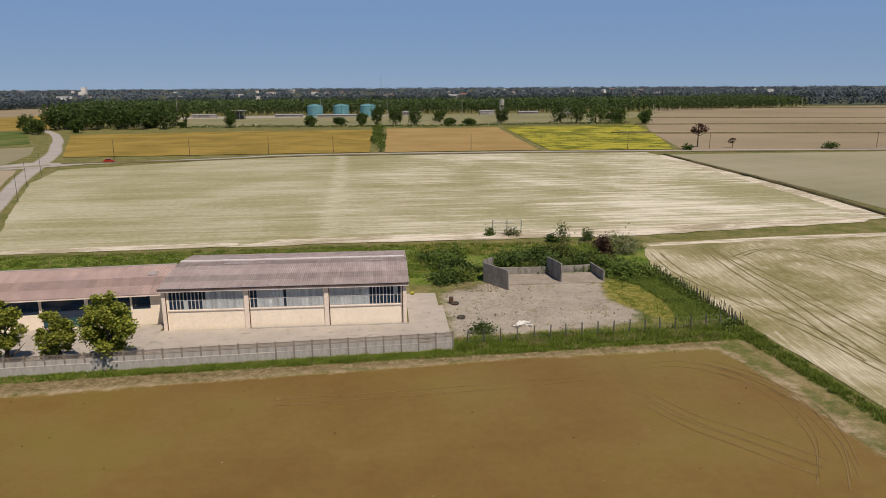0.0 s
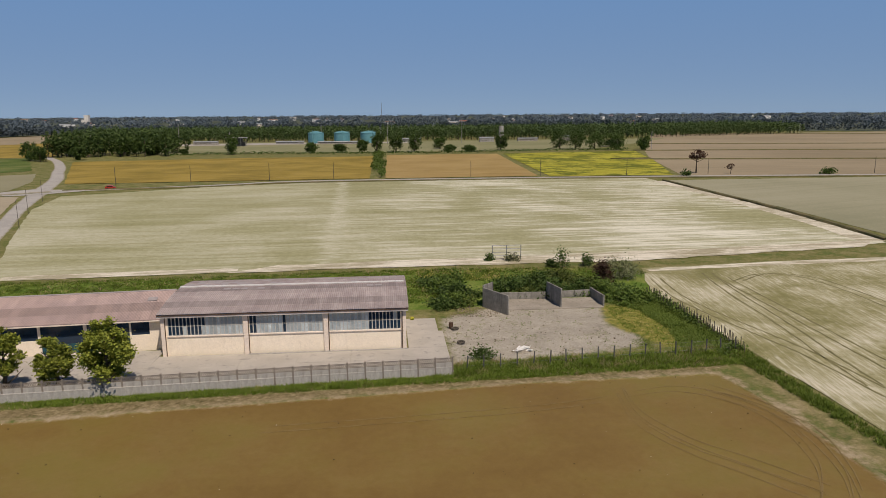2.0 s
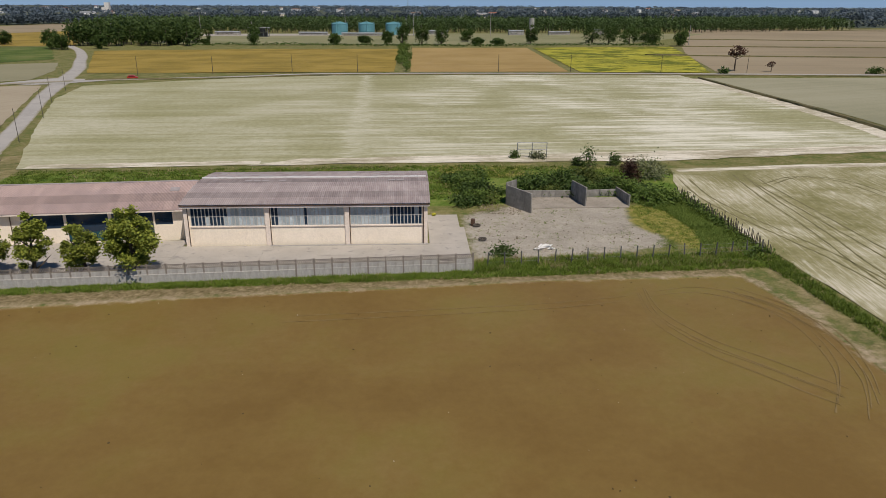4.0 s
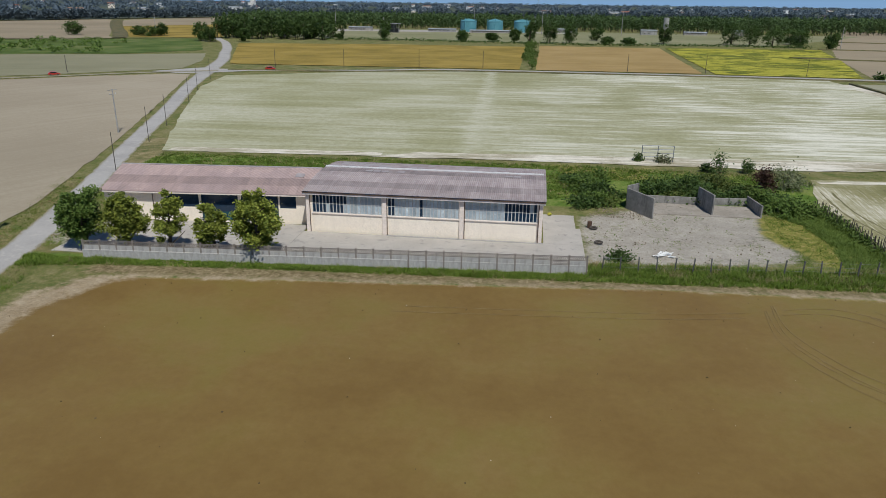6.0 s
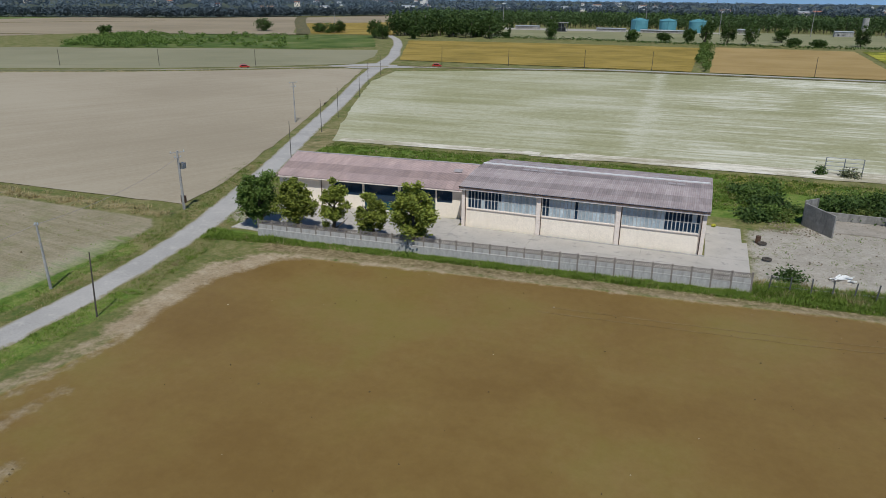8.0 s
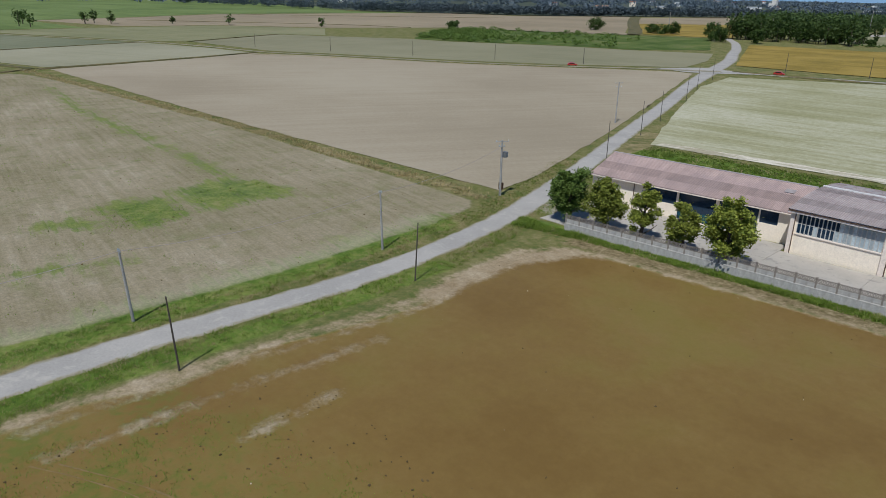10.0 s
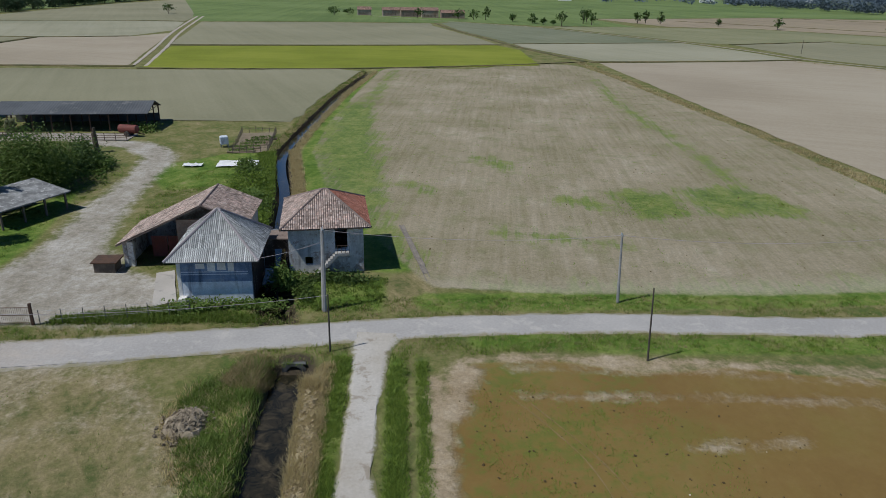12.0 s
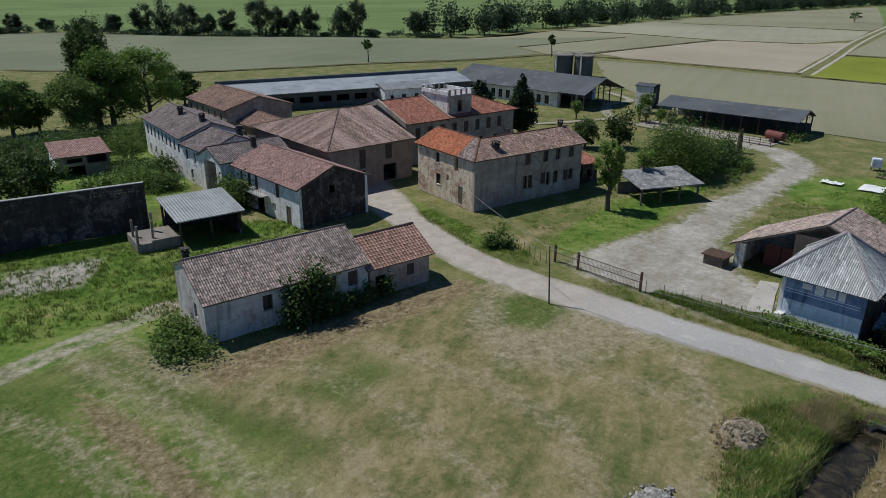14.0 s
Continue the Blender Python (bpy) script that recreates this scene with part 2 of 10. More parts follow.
def drilled_mat(name, cols, white, angle, period, aspect, at, patch=0.02, side=None, fine=1.0, wide=0.35):
    """Sown land with broken whitish streaks along the drill rows; side = (x0, x1) where they set in."""
    m, nt, bs, tc = base_mat(name)
    v = tc.outputs["Object"]
    mp = node(nt, "ShaderNodeMapping", {"Vector": v, "Rotation": (0, 0, radians(angle)), "Scale": (aspect, 1.0, 1.0)}, vector_type="TEXTURE")
    st = noisen(nt, mp.outputs[0], 1.0 / period, 7, 0.72)
    s2 = noisen(nt, mp.outputs[0], 0.27 / period, 5, 0.65)
    s3 = noisen(nt, mp.outputs[0], 3.3 / period, 5, 0.8)
    pt = noisen(nt, v, patch, 5, 0.6, 0.5)
    fi = noisen(nt, v, fine, 8, 0.8)
    f = mathn(nt, "ADD", mathn(nt, "MULTIPLY", s2, wide), mathn(nt, "ADD", mathn(nt, "MULTIPLY", pt, 0.7 - wide), mathn(nt, "MULTIPLY", fi, 0.3)))
    n = len(cols)
    col = ramp(nt, stretch(nt, f, 0.36, 0.64), [(i / max(1, n - 1), c) for i, c in enumerate(cols)])
    w = mathn(nt, "ADD", mathn(nt, "MULTIPLY", st, 0.5), mathn(nt, "ADD", mathn(nt, "MULTIPLY", s3, 0.22), mathn(nt, "MULTIPLY", pt, 0.28)))
    w = stretch(nt, w, *at)
    if side:
        sx = node(nt, "ShaderNodeSeparateXYZ", {0: v})
        xx = mathn(nt, "MULTIPLY_ADD", mathn(nt, "SUBTRACT", pt, 0.5), 60.0, sx.outputs[0])
        k = mathn(nt, "MULTIPLY_ADD", stretch(nt, xx, *side), 0.8, 0.2)
        # a long pale seam where the seeding began
        seam = mathn(nt, "ABSOLUTE", mathn(nt, "ADD", mathn(nt, "MULTIPLY_ADD", sx.outputs[1], 0.03, mathn(nt, "MULTIPLY", mathn(nt, "SUBTRACT", st, 0.5), 22.0)), mathn(nt, "SUBTRACT", sx.outputs[0], -8.0)))
        w = mathn(nt, "MAXIMUM", mathn(nt, "MULTIPLY", w, k), mathn(nt, "MULTIPLY", stretch(nt, seam, 3.4, 0.4), mathn(nt, "MULTIPLY", stretch(nt, s3, 0.38, 0.6), 0.6)))
    col = mixc(nt, mathn(nt, "MULTIPLY", w, 0.92), col, white)
    g = mathn(nt, "MULTIPLY_ADD", fi, 0.5, 0.75)
    col = mixc(nt, 1.0, col, node(nt, "ShaderNodeCombineColor", {0: g, 1: g, 2: g}).outputs[0], "MULTIPLY")
    nt.links.new(col, bs.inputs["Base Color"])
    bs.inputs["Roughness"].default_value = 0.95
    bs.inputs["Specular IOR Level"].default_value = 0.1
    bumped(nt, bs, fi, 0.25, 0.12)
    return m


# ---- materials ----
STRAW, STRAW2 = (0.30, 0.235, 0.13, 1), (0.22, 0.18, 0.09, 1)
GREEN, GREEN2, LUSH = (0.085, 0.125, 0.03, 1), (0.12, 0.15, 0.045, 1), (0.05, 0.105, 0.015, 1)
M = {}
ROWS = 84.0
def road_mat(name, c1, c2, c3, dust, earth=None, soft=(0.72, 1.0)):
    """Worn road: patches, a dusty middle, crumbling edges; trodden earth towards the farm."""
    m, nt, bs, tc = base_mat(name)
    v = tc.outputs["Object"]
    nb = noisen(nt, v, 0.12, 5)
    nm = noisen(nt, v, 0.6, 6, 0.7, 0.4)
    nf = noisen(nt, v, 4.0, 6, 0.75)
    col = mixc(nt, stretch(nt, nb, 0.35, 0.65), c1, c2)
    col = mixc(nt, mathn(nt, "MULTIPLY", stretch(nt, nm, 0.52, 0.64), 0.7), col, c3)
    if earth:
        sx = node(nt, "ShaderNodeSeparateXYZ", {0: v})
        yy = mathn(nt, "MULTIPLY_ADD", mathn(nt, "SUBTRACT", nm, 0.5), 22.0, sx.outputs[1])
        ec = mixc(nt, stretch(nt, nm, 0.38, 0.62), earth, tuple(k * 0.82 for k in earth[:3]) + (1,))
        col = mixc(nt, stretch(nt, yy, -22.0, -42.0), col, ec)
    at = node(nt, "ShaderNodeAttribute", attribute_name="edge")
    ed = mathn(nt, "ADD", at.outputs["Fac"], mathn(nt, "MULTIPLY", mathn(nt, "SUBTRACT", mathn(nt, "ADD", mathn(nt, "MULTIPLY", nm, 0.6), mathn(nt, "MULTIPLY", nf, 0.4)), 0.5), 1.3))
    col = mixc(nt, stretch(nt, ed, *soft), col, dust)
    g = mathn(nt, "MULTIPLY_ADD", nf, 0.6, 0.7)
    col = mixc(nt, 1.0, col, node(nt, "ShaderNodeCombineColor", {0: g, 1: g, 2: g}).outputs[0], "MULTIPLY")
    nt.links.new(col, bs.inputs["Base Color"])
    bs.inputs["Roughness"].default_value = 0.92
    bs.inputs["Specular IOR Level"].default_value = 0.2
    bumped(nt, bs, nf, 0.25, 0.02)
    return m


M["asphalt"] = road_mat("road_surface", (0.42, 0.395, 0.365, 1), (0.36, 0.34, 0.315, 1), (0.48, 0.45, 0.405, 1), (0.26, 0.235, 0.15, 1), (0.45, 0.39, 0.325, 1))
M["gravel_lane"] = road_mat("white_gravel_lane", (0.5, 0.465, 0.41, 1), (0.4, 0.355, 0.29, 1), (0.27, 0.225, 0.17, 1), (0.17, 0.165, 0.07, 1))
M["path"] = road_mat("pale_wheel_path", (0.36, 0.315, 0.24, 1), (0.3, 0.26, 0.19, 1), (0.42, 0.375, 0.3, 1), (0.13, 0.14, 0.05, 1), None, (0.4, 0.9))
M["gravel"] = surf("pale_gravel", (0.52, 0.48, 0.43, 1), (0.36, 0.32, 0.26, 1), (0.3, 0.265, 0.22, 1), 0.5, 6.0, 0.95, 0.6, 0.06, grain=0.4)
M["earth_road"] = surf("pale_earth_road", (0.46, 0.40, 0.33, 1), (0.39, 0.335, 0.27, 1), (0.52, 0.47, 0.4, 1), 0.15, 3.0, 0.95, 0.3, 0.03, grain=0.2)
M["concrete"] = surf("concrete", (0.47, 0.43, 0.38, 1), (0.41, 0.375, 0.33, 1), (0.32, 0.3, 0.275, 1), 0.25, 5.0, 0.9, 0.2, 0.02, grain=0.15)
M["yard"] = surf("worn_yard", (0.42, 0.39, 0.35, 1), (0.33, 0.305, 0.27, 1), (0.22, 0.21, 0.15, 1), 0.22, 4.0, 0.95, 0.4, 0.05, grain=0.3)
M["bay_floor"] = surf("dusty_slab", (0.36, 0.32, 0.27, 1), (0.29, 0.255, 0.21, 1), (0.22, 0.2, 0.16, 1), 0.4, 4.0, 0.95, 0.4, 0.05, grain=0.3)
M["conc_wall"] = plaster_mat("weathered_concrete", (0.40, 0.385, 0.36, 1), (0.32, 0.31, 0.29, 1), dirt=(0.1, 0.1, 0.09, 1), streaky=0.6)
M["conc_bay"] = plaster_mat("old_bay_concrete", (0.31, 0.295, 0.27, 1), (0.22, 0.21, 0.19, 1), dirt=(0.07, 0.07, 0.06, 1), streaky=0.7)
M["conc_panel"] = plaster_mat("cast_concrete_panels", (0.46, 0.44, 0.41, 1), (0.38, 0.365, 0.34, 1), dirt=(0.2, 0.185, 0.16, 1), streaky=0.22)
M["conc_post"] = plaster_mat("grey_brown_concrete_posts", (0.27, 0.235, 0.2, 1), (0.19, 0.165, 0.145, 1), dirt=(0.09, 0.08, 0.07, 1), streaky=0.4)
M["conc_brown"] = plaster_mat("stained_concrete_posts", (0.28, 0.245, 0.205, 1), (0.2, 0.175, 0.15, 1), dirt=(0.1, 0.09, 0.08, 1), streaky=0.4)
M["conc_dark"] = plaster_mat("dark_concrete", (0.13, 0.13, 0.125, 1), (0.09, 0.09, 0.085, 1), streaky=0.6)
M["cream"] = plaster_mat("cream_paint", (0.9, 0.8, 0.665, 1), (0.87, 0.77, 0.635, 1), dirt=(0.6, 0.51, 0.41, 1), streaky=0.15, mottle=0.2)
M["cream_trim"] = surf("cream_concrete", (0.82, 0.71, 0.62, 1), (0.75, 0.65, 0.56, 1), None, 0.5, 5, 0.85, 0.1)
M["pink_trim"] = surf("pinkish_fascia", (0.84, 0.76, 0.7, 1), (0.78, 0.7, 0.64, 1), None, 0.5, 5, 0.8, 0.1)
def ribbed(name, c1, c2, c3, period):
    """Weathered corrugated sheets: rib shading is painted in; dirt lies in long runs down the slope."""
    m, nt, bs, tc = base_mat(name)
    v = tc.outputs["Object"]
    mp = node(nt, "ShaderNodeMapping", {"Vector": v, "Scale": (1.0, 0.07, 0.3)})
    runs = noisen(nt, mp.outputs[0], 2.2, 5, 0.75)
    nb = noisen(nt, v, 0.3, 6, 0.65)
    nf = noisen(nt, v, 5.0, 6, 0.7)
    col = mixc(nt, stretch(nt, nb, 0.38, 0.62), c1, c2)
    col = mixc(nt, mathn(nt, "MULTIPLY", stretch(nt, runs, 0.48, 0.62), 0.4), col, c3)
    sx = node(nt, "ShaderNodeSeparateXYZ", {0: v})
    # light and dark of the ribs painted as a wave across the sheets
    rib_shade = mathn(nt, "COSINE", mathn(nt, "MULTIPLY", sx.outputs[0], 6.2832 / period))
    g = mathn(nt, "MULTIPLY_ADD", rib_shade, 0.15, mathn(nt, "MULTIPLY_ADD", nf, 0.5, 0.75))
    # each row of sheets has its own age
    sheet = node(nt, "ShaderNodeCombineXYZ", {0: mathn(nt, "FLOOR", mathn(nt, "DIVIDE", sx.outputs[0], 1.0)), 1: mathn(nt, "FLOOR", mathn(nt, "DIVIDE", mathn(nt, "ADD", sx.outputs[1], 0.5), 1.956))})
    one = node(nt, "ShaderNodeTexWhiteNoise", {0: sheet.outputs[0]}, noise_dimensions="2D")
    row = node(nt, "ShaderNodeTexWhiteNoise", {1: mathn(nt, "FLOOR", mathn(nt, "DIVIDE", mathn(nt, "ADD", sx.outputs[1], 0.5), 1.956))}, noise_dimensions="1D")
    g = mathn(nt, "MULTIPLY", g, mathn(nt, "MULTIPLY_ADD", one.outputs[0], 0.16, mathn(nt, "MULTIPLY_ADD", row.outputs[0], 0.4, 0.72)))
    col = mixc(nt, 1.0, col, node(nt, "ShaderNodeCombineColor", {0: g, 1: g, 2: g}).outputs[0], "MULTIPLY")
    nt.links.new(col, bs.inputs["Base Color"])
    bs.inputs["Roughness"].default_value = 0.85
    bs.inputs["Specular IOR Level"].default_value = 0.25
    bumped(nt, bs, nf, 0.2, 0.02)
    return m


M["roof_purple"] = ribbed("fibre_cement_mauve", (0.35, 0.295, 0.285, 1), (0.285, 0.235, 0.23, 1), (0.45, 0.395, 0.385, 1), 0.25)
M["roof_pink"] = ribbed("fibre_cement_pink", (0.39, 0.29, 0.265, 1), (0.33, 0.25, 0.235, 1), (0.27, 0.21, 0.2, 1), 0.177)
M["roof_pale"] = surf("fibre_cement_pale", (0.37, 0.335, 0.335, 1), (0.31, 0.275, 0.275, 1), None, 0.6, 5, 0.85, 0.2, 0.02, grain=0.25)
M["skylight"] = surf("translucent_strip", (0.72, 0.7, 0.68, 1), (0.64, 0.62, 0.6, 1), None, 0.8, 4, 0.5, 0.05)
M["roof_grey"] = surf("fibre_cement_grey", (0.33, 0.35, 0.365, 1), (0.26, 0.28, 0.295, 1), (0.42, 0.435, 0.44, 1), 0.3, 4, 0.85, 0.2, 0.02, grain=0.2)
M["roof_patched"] = surf("patched_sheets", (0.14, 0.14, 0.135, 1), (0.28, 0.28, 0.27, 1), (0.5, 0.49, 0.47, 1), 0.8, 4, 0.8, 0.2, 0.02, grain=0.3)
M["roof_slate"] = surf("fibre_cement_dark", (0.115, 0.12, 0.125, 1), (0.085, 0.09, 0.095, 1), (0.16, 0.16, 0.155, 1), 0.15, 3, 0.85, 0.2, 0.02, grain=0.2)
M["roof_metal"] = surf("galvanised_sheet", (0.3, 0.305, 0.3, 1), (0.23, 0.235, 0.23, 1), (0.2, 0.185, 0.16, 1), 0.5, 3, 0.55, 0.1, 0.01, metal=0.3, grain=0.15)
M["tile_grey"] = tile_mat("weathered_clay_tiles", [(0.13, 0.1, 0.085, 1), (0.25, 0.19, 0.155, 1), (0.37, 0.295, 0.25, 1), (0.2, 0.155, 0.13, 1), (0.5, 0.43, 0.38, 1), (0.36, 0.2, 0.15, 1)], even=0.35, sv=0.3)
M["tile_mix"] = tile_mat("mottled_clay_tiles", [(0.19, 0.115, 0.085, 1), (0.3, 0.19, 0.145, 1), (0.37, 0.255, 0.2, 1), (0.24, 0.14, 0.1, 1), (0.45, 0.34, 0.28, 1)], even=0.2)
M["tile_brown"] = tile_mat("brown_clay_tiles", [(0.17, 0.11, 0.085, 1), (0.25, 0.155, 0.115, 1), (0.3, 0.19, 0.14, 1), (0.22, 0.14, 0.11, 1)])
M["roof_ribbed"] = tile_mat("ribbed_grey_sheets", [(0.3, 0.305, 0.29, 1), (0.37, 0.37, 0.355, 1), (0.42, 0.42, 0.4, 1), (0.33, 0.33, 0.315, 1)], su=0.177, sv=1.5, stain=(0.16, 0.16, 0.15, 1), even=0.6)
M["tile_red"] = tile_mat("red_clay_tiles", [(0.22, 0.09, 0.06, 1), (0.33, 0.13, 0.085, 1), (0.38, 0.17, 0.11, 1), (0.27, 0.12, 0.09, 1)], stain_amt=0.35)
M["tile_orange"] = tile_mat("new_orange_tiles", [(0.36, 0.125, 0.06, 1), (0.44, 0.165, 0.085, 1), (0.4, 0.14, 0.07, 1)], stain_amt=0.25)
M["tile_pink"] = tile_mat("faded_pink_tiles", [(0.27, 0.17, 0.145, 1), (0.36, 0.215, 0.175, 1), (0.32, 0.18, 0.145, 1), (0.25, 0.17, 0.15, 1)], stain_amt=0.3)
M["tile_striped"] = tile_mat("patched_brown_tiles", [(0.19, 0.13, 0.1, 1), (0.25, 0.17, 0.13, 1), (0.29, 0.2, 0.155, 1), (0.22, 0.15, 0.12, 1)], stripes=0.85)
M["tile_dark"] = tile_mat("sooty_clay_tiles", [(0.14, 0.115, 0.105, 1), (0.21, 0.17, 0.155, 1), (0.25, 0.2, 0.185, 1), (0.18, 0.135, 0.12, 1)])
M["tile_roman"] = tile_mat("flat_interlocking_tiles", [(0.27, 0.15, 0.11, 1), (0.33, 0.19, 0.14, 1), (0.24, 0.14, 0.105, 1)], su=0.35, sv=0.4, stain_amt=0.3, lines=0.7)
BRICK = (0.33, 0.16, 0.1, 1)
M["pl_mansion"] = plaster_mat("peeling_plaster_brick", (0.68, 0.58, 0.44, 1), (0.52, 0.42, 0.31, 1), (0.34, 0.16, 0.1, 1), 0.9, 0.52)
M["pl_grey"] = plaster_mat("grey_old_plaster", (0.47, 0.39, 0.31, 1), (0.32, 0.265, 0.21, 1), BRICK, 0.75)
M["pl_brown"] = plaster_mat("brown_old_plaster", (0.36, 0.28, 0.215, 1), (0.25, 0.195, 0.155, 1), BRICK, 0.5)
M["pl_white"] = plaster_mat("flaking_whitewash", (0.84, 0.81, 0.76, 1), (0.66, 0.625, 0.575, 1), (0.36, 0.18, 0.13, 1), 0.6, 0.56, dirt=(0.24, 0.225, 0.2, 1), streaky=0.45)
M["pl_cottage"] = plaster_mat("stained_cottage_plaster", (0.6, 0.565, 0.52, 1), (0.42, 0.39, 0.36, 1), (0.34, 0.2, 0.15, 1), 0.7, 0.54, dirt=(0.14, 0.13, 0.12, 1), streaky=0.6)
M["white_wall"] = plaster_mat("white_painted_wall", (0.82, 0.81, 0.78, 1), (0.74, 0.73, 0.7, 1), streaky=0.15, mottle=0.2)
M["pl_blue"] = plaster_mat("flaking_blue_wash", (0.26, 0.34, 0.47, 1), (0.13, 0.18, 0.28, 1), (0.6, 0.62, 0.64, 1), 0.35, dirt=(0.08, 0.09, 0.12, 1), streaky=0.8)
M["pl_bluewhite"] = plaster_mat("pale_blue_whitewash", (0.74, 0.78, 0.82, 1), (0.58, 0.62, 0.68, 1), None, dirt=(0.2, 0.22, 0.26, 1), streaky=0.6)
M["pl_mill"] = plaster_mat("crumbling_grey_plaster", (0.66, 0.66, 0.64, 1), (0.47, 0.47, 0.46, 1), (0.3, 0.24, 0.2, 1), 0.85)
# dark brick, its colour lowered to near-black to carry the shade on walls
M["brick_shade_dark"] = plaster_mat("shade_darkened_brickwork", (0.06, 0.047, 0.04, 1), (0.04, 0.033, 0.029, 1), (0.085, 0.05, 0.04, 1), 0.8)
M["wood"] = surf("grey_wood", (0.16, 0.13, 0.1, 1), (0.11, 0.09, 0.07, 1), None, 1.2, 12, 0.85, 0.3, 0.01)
M["clods"] = surf("dry_clods", (0.27, 0.22, 0.155, 1), (0.19, 0.155, 0.105, 1), (0.36, 0.31, 0.24, 1), 0.9, 7, 0.95, 0.5, 0.04, island=0.3)
M["pole_wood"] = surf("tarred_pole", (0.1, 0.085, 0.07, 1), (0.07, 0.06, 0.05, 1), None, 1.2, 12, 0.85, 0.3, 0.01)
M["wood_red"] = surf("faded_red_paint", (0.2, 0.06, 0.045, 1), (0.15, 0.05, 0.04, 1), None, 1.0, 8, 0.7, 0.2, 0.01)
M["frame"] = surf("grey_frames", (0.3, 0.31, 0.32, 1), (0.24, 0.25, 0.26, 1), None, 2.0, 8, 0.6, 0.0)
M["mullion"] = surf("pale_grey_frames", (0.5, 0.5, 0.48, 1), (0.42, 0.42, 0.41, 1), None, 2.0, 8, 0.6, 0.0, grain=0.1)
M["shutter"] = surf("brown_shutters", (0.1, 0.07, 0.055, 1), (0.075, 0.055, 0.045, 1), None, 1.5, 8, 0.8, 0.1)
M["rust"] = surf("rusty_steel", (0.12, 0.07, 0.045, 1), (0.085, 0.055, 0.04, 1), None, 1.5, 9, 0.8, 0.2, 0.01, metal=0.2)
M["steel"] = surf("galvanised_steel", (0.3, 0.31, 0.31, 1), (0.23, 0.24, 0.24, 1), None, 1.5, 9, 0.55, 0.1, 0.01, metal=0.5)
M["pane"] = glass_mat("dusty_window_glass", (0.02, 0.024, 0.03, 1), 0.12)
M["pane_blue"] = glass_mat("dark_blue_glass", (0.02, 0.045, 0.08, 1), 0.1)
M["pane_teal"] = glass_mat("teal_glass", (0.015, 0.1, 0.12, 1), 0.15)
M["pane_milk"] = surf("milky_glass", (0.48, 0.54, 0.56, 1), (0.36, 0.43, 0.47, 1), (0.56, 0.59, 0.58, 1), 0.6, 3, 0.3, 0.0, rand=0.25)
M["teal_paint"] = surf("teal_tank_paint", (0.13, 0.32, 0.36, 1), (0.1, 0.27, 0.31, 1), None, 0.2, 2, 0.5, 0.0)
M["water"], _nt, _bs, _tc = base_mat("murky_water")
_wn = noisen(_nt, _tc.outputs["Object"], 0.8, 6, 0.7, 0.8)
_nt.links.new(ramp(_nt, _wn, [(0.38, (0.014, 0.014, 0.009, 1)), (0.52, (0.032, 0.027, 0.016, 1)), (0.66, (0.075, 0.06, 0.035, 1))]), _bs.inputs["Base Color"])
_bs.inputs["Roughness"].default_value = 0.12
_bs.inputs["Specular IOR Level"].default_value = 0.35
bumped(_nt, _bs, noisen(_nt, _tc.outputs["Object"], 3.0, 3), 0.12, 0.02)
M["bark"] = surf("bark", (0.12, 0.095, 0.07, 1), (0.08, 0.065, 0.05, 1), None, 2.0, 14, 0.95, 0.5, 0.02)
M["leaf_plane"] = leaf_mat("plane_leaves", (0.05, 0.095, 0.012, 1), (0.46, 0.49, 0.085, 1), 0.3)
M["leaf_dark"] = leaf_mat("dark_leaves", (0.035, 0.07, 0.015, 1), (0.12, 0.18, 0.045, 1), 0.32)
M["leaf_mid"] = leaf_mat("mid_green_leaves", (0.065, 0.12, 0.02, 1), (0.19, 0.26, 0.06, 1), 0.35)
M["leaf_fresh"] = leaf_mat("fresh_green_leaves", (0.07, 0.14, 0.02, 1), (0.26, 0.36, 0.07, 1), 0.4)
M["leaf_bramble"] = leaf_mat("bramble_leaves", (0.05, 0.085, 0.015, 1), (0.2, 0.23, 0.06, 1), 0.35)
M["leaf_conifer"] = leaf_mat("conifer_needles", (0.018, 0.035, 0.014, 1), (0.045, 0.075, 0.03, 1), 0.1)
M["leaf_far"] = leaf_mat("far_wood_leaves", (0.045, 0.08, 0.028, 1), (0.12, 0.175, 0.055, 1), 0.25)
M["leaf_river"] = leaf_mat("river_wood_leaves", (0.022, 0.042, 0.02, 1), (0.06, 0.095, 0.04, 1), 0.2)
# aerial haze is mixed into these two leaf colours as grey-blue
M["leaf_haze_tint"] = leaf_mat("distant_wood_leaves", (0.065, 0.092, 0.108, 1), (0.115, 0.15, 0.17, 1), 0.1)
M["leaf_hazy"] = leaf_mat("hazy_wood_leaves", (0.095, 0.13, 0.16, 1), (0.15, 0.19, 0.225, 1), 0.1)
M["leaf_rust"] = leaf_mat("reddish_leaves", (0.05, 0.03, 0.022, 1), (0.12, 0.06, 0.04, 1))
M["leaf_olive"] = leaf_mat("silvery_leaves", (0.13, 0.15, 0.07, 1), (0.24, 0.25, 0.14, 1))
M["grass_lush"] = leaf_mat("lush_grass_blades", (0.045, 0.095, 0.01, 1), (0.25, 0.33, 0.05, 1), 0.38)
M["grass_dry"] = leaf_mat("dry_grass_blades", (0.3, 0.24, 0.1, 1), (0.52, 0.43, 0.23, 1), 0.45)
M["reed"] = leaf_mat("reed_blades", (0.1, 0.17, 0.025, 1), (0.28, 0.36, 0.08, 1), 0.4)
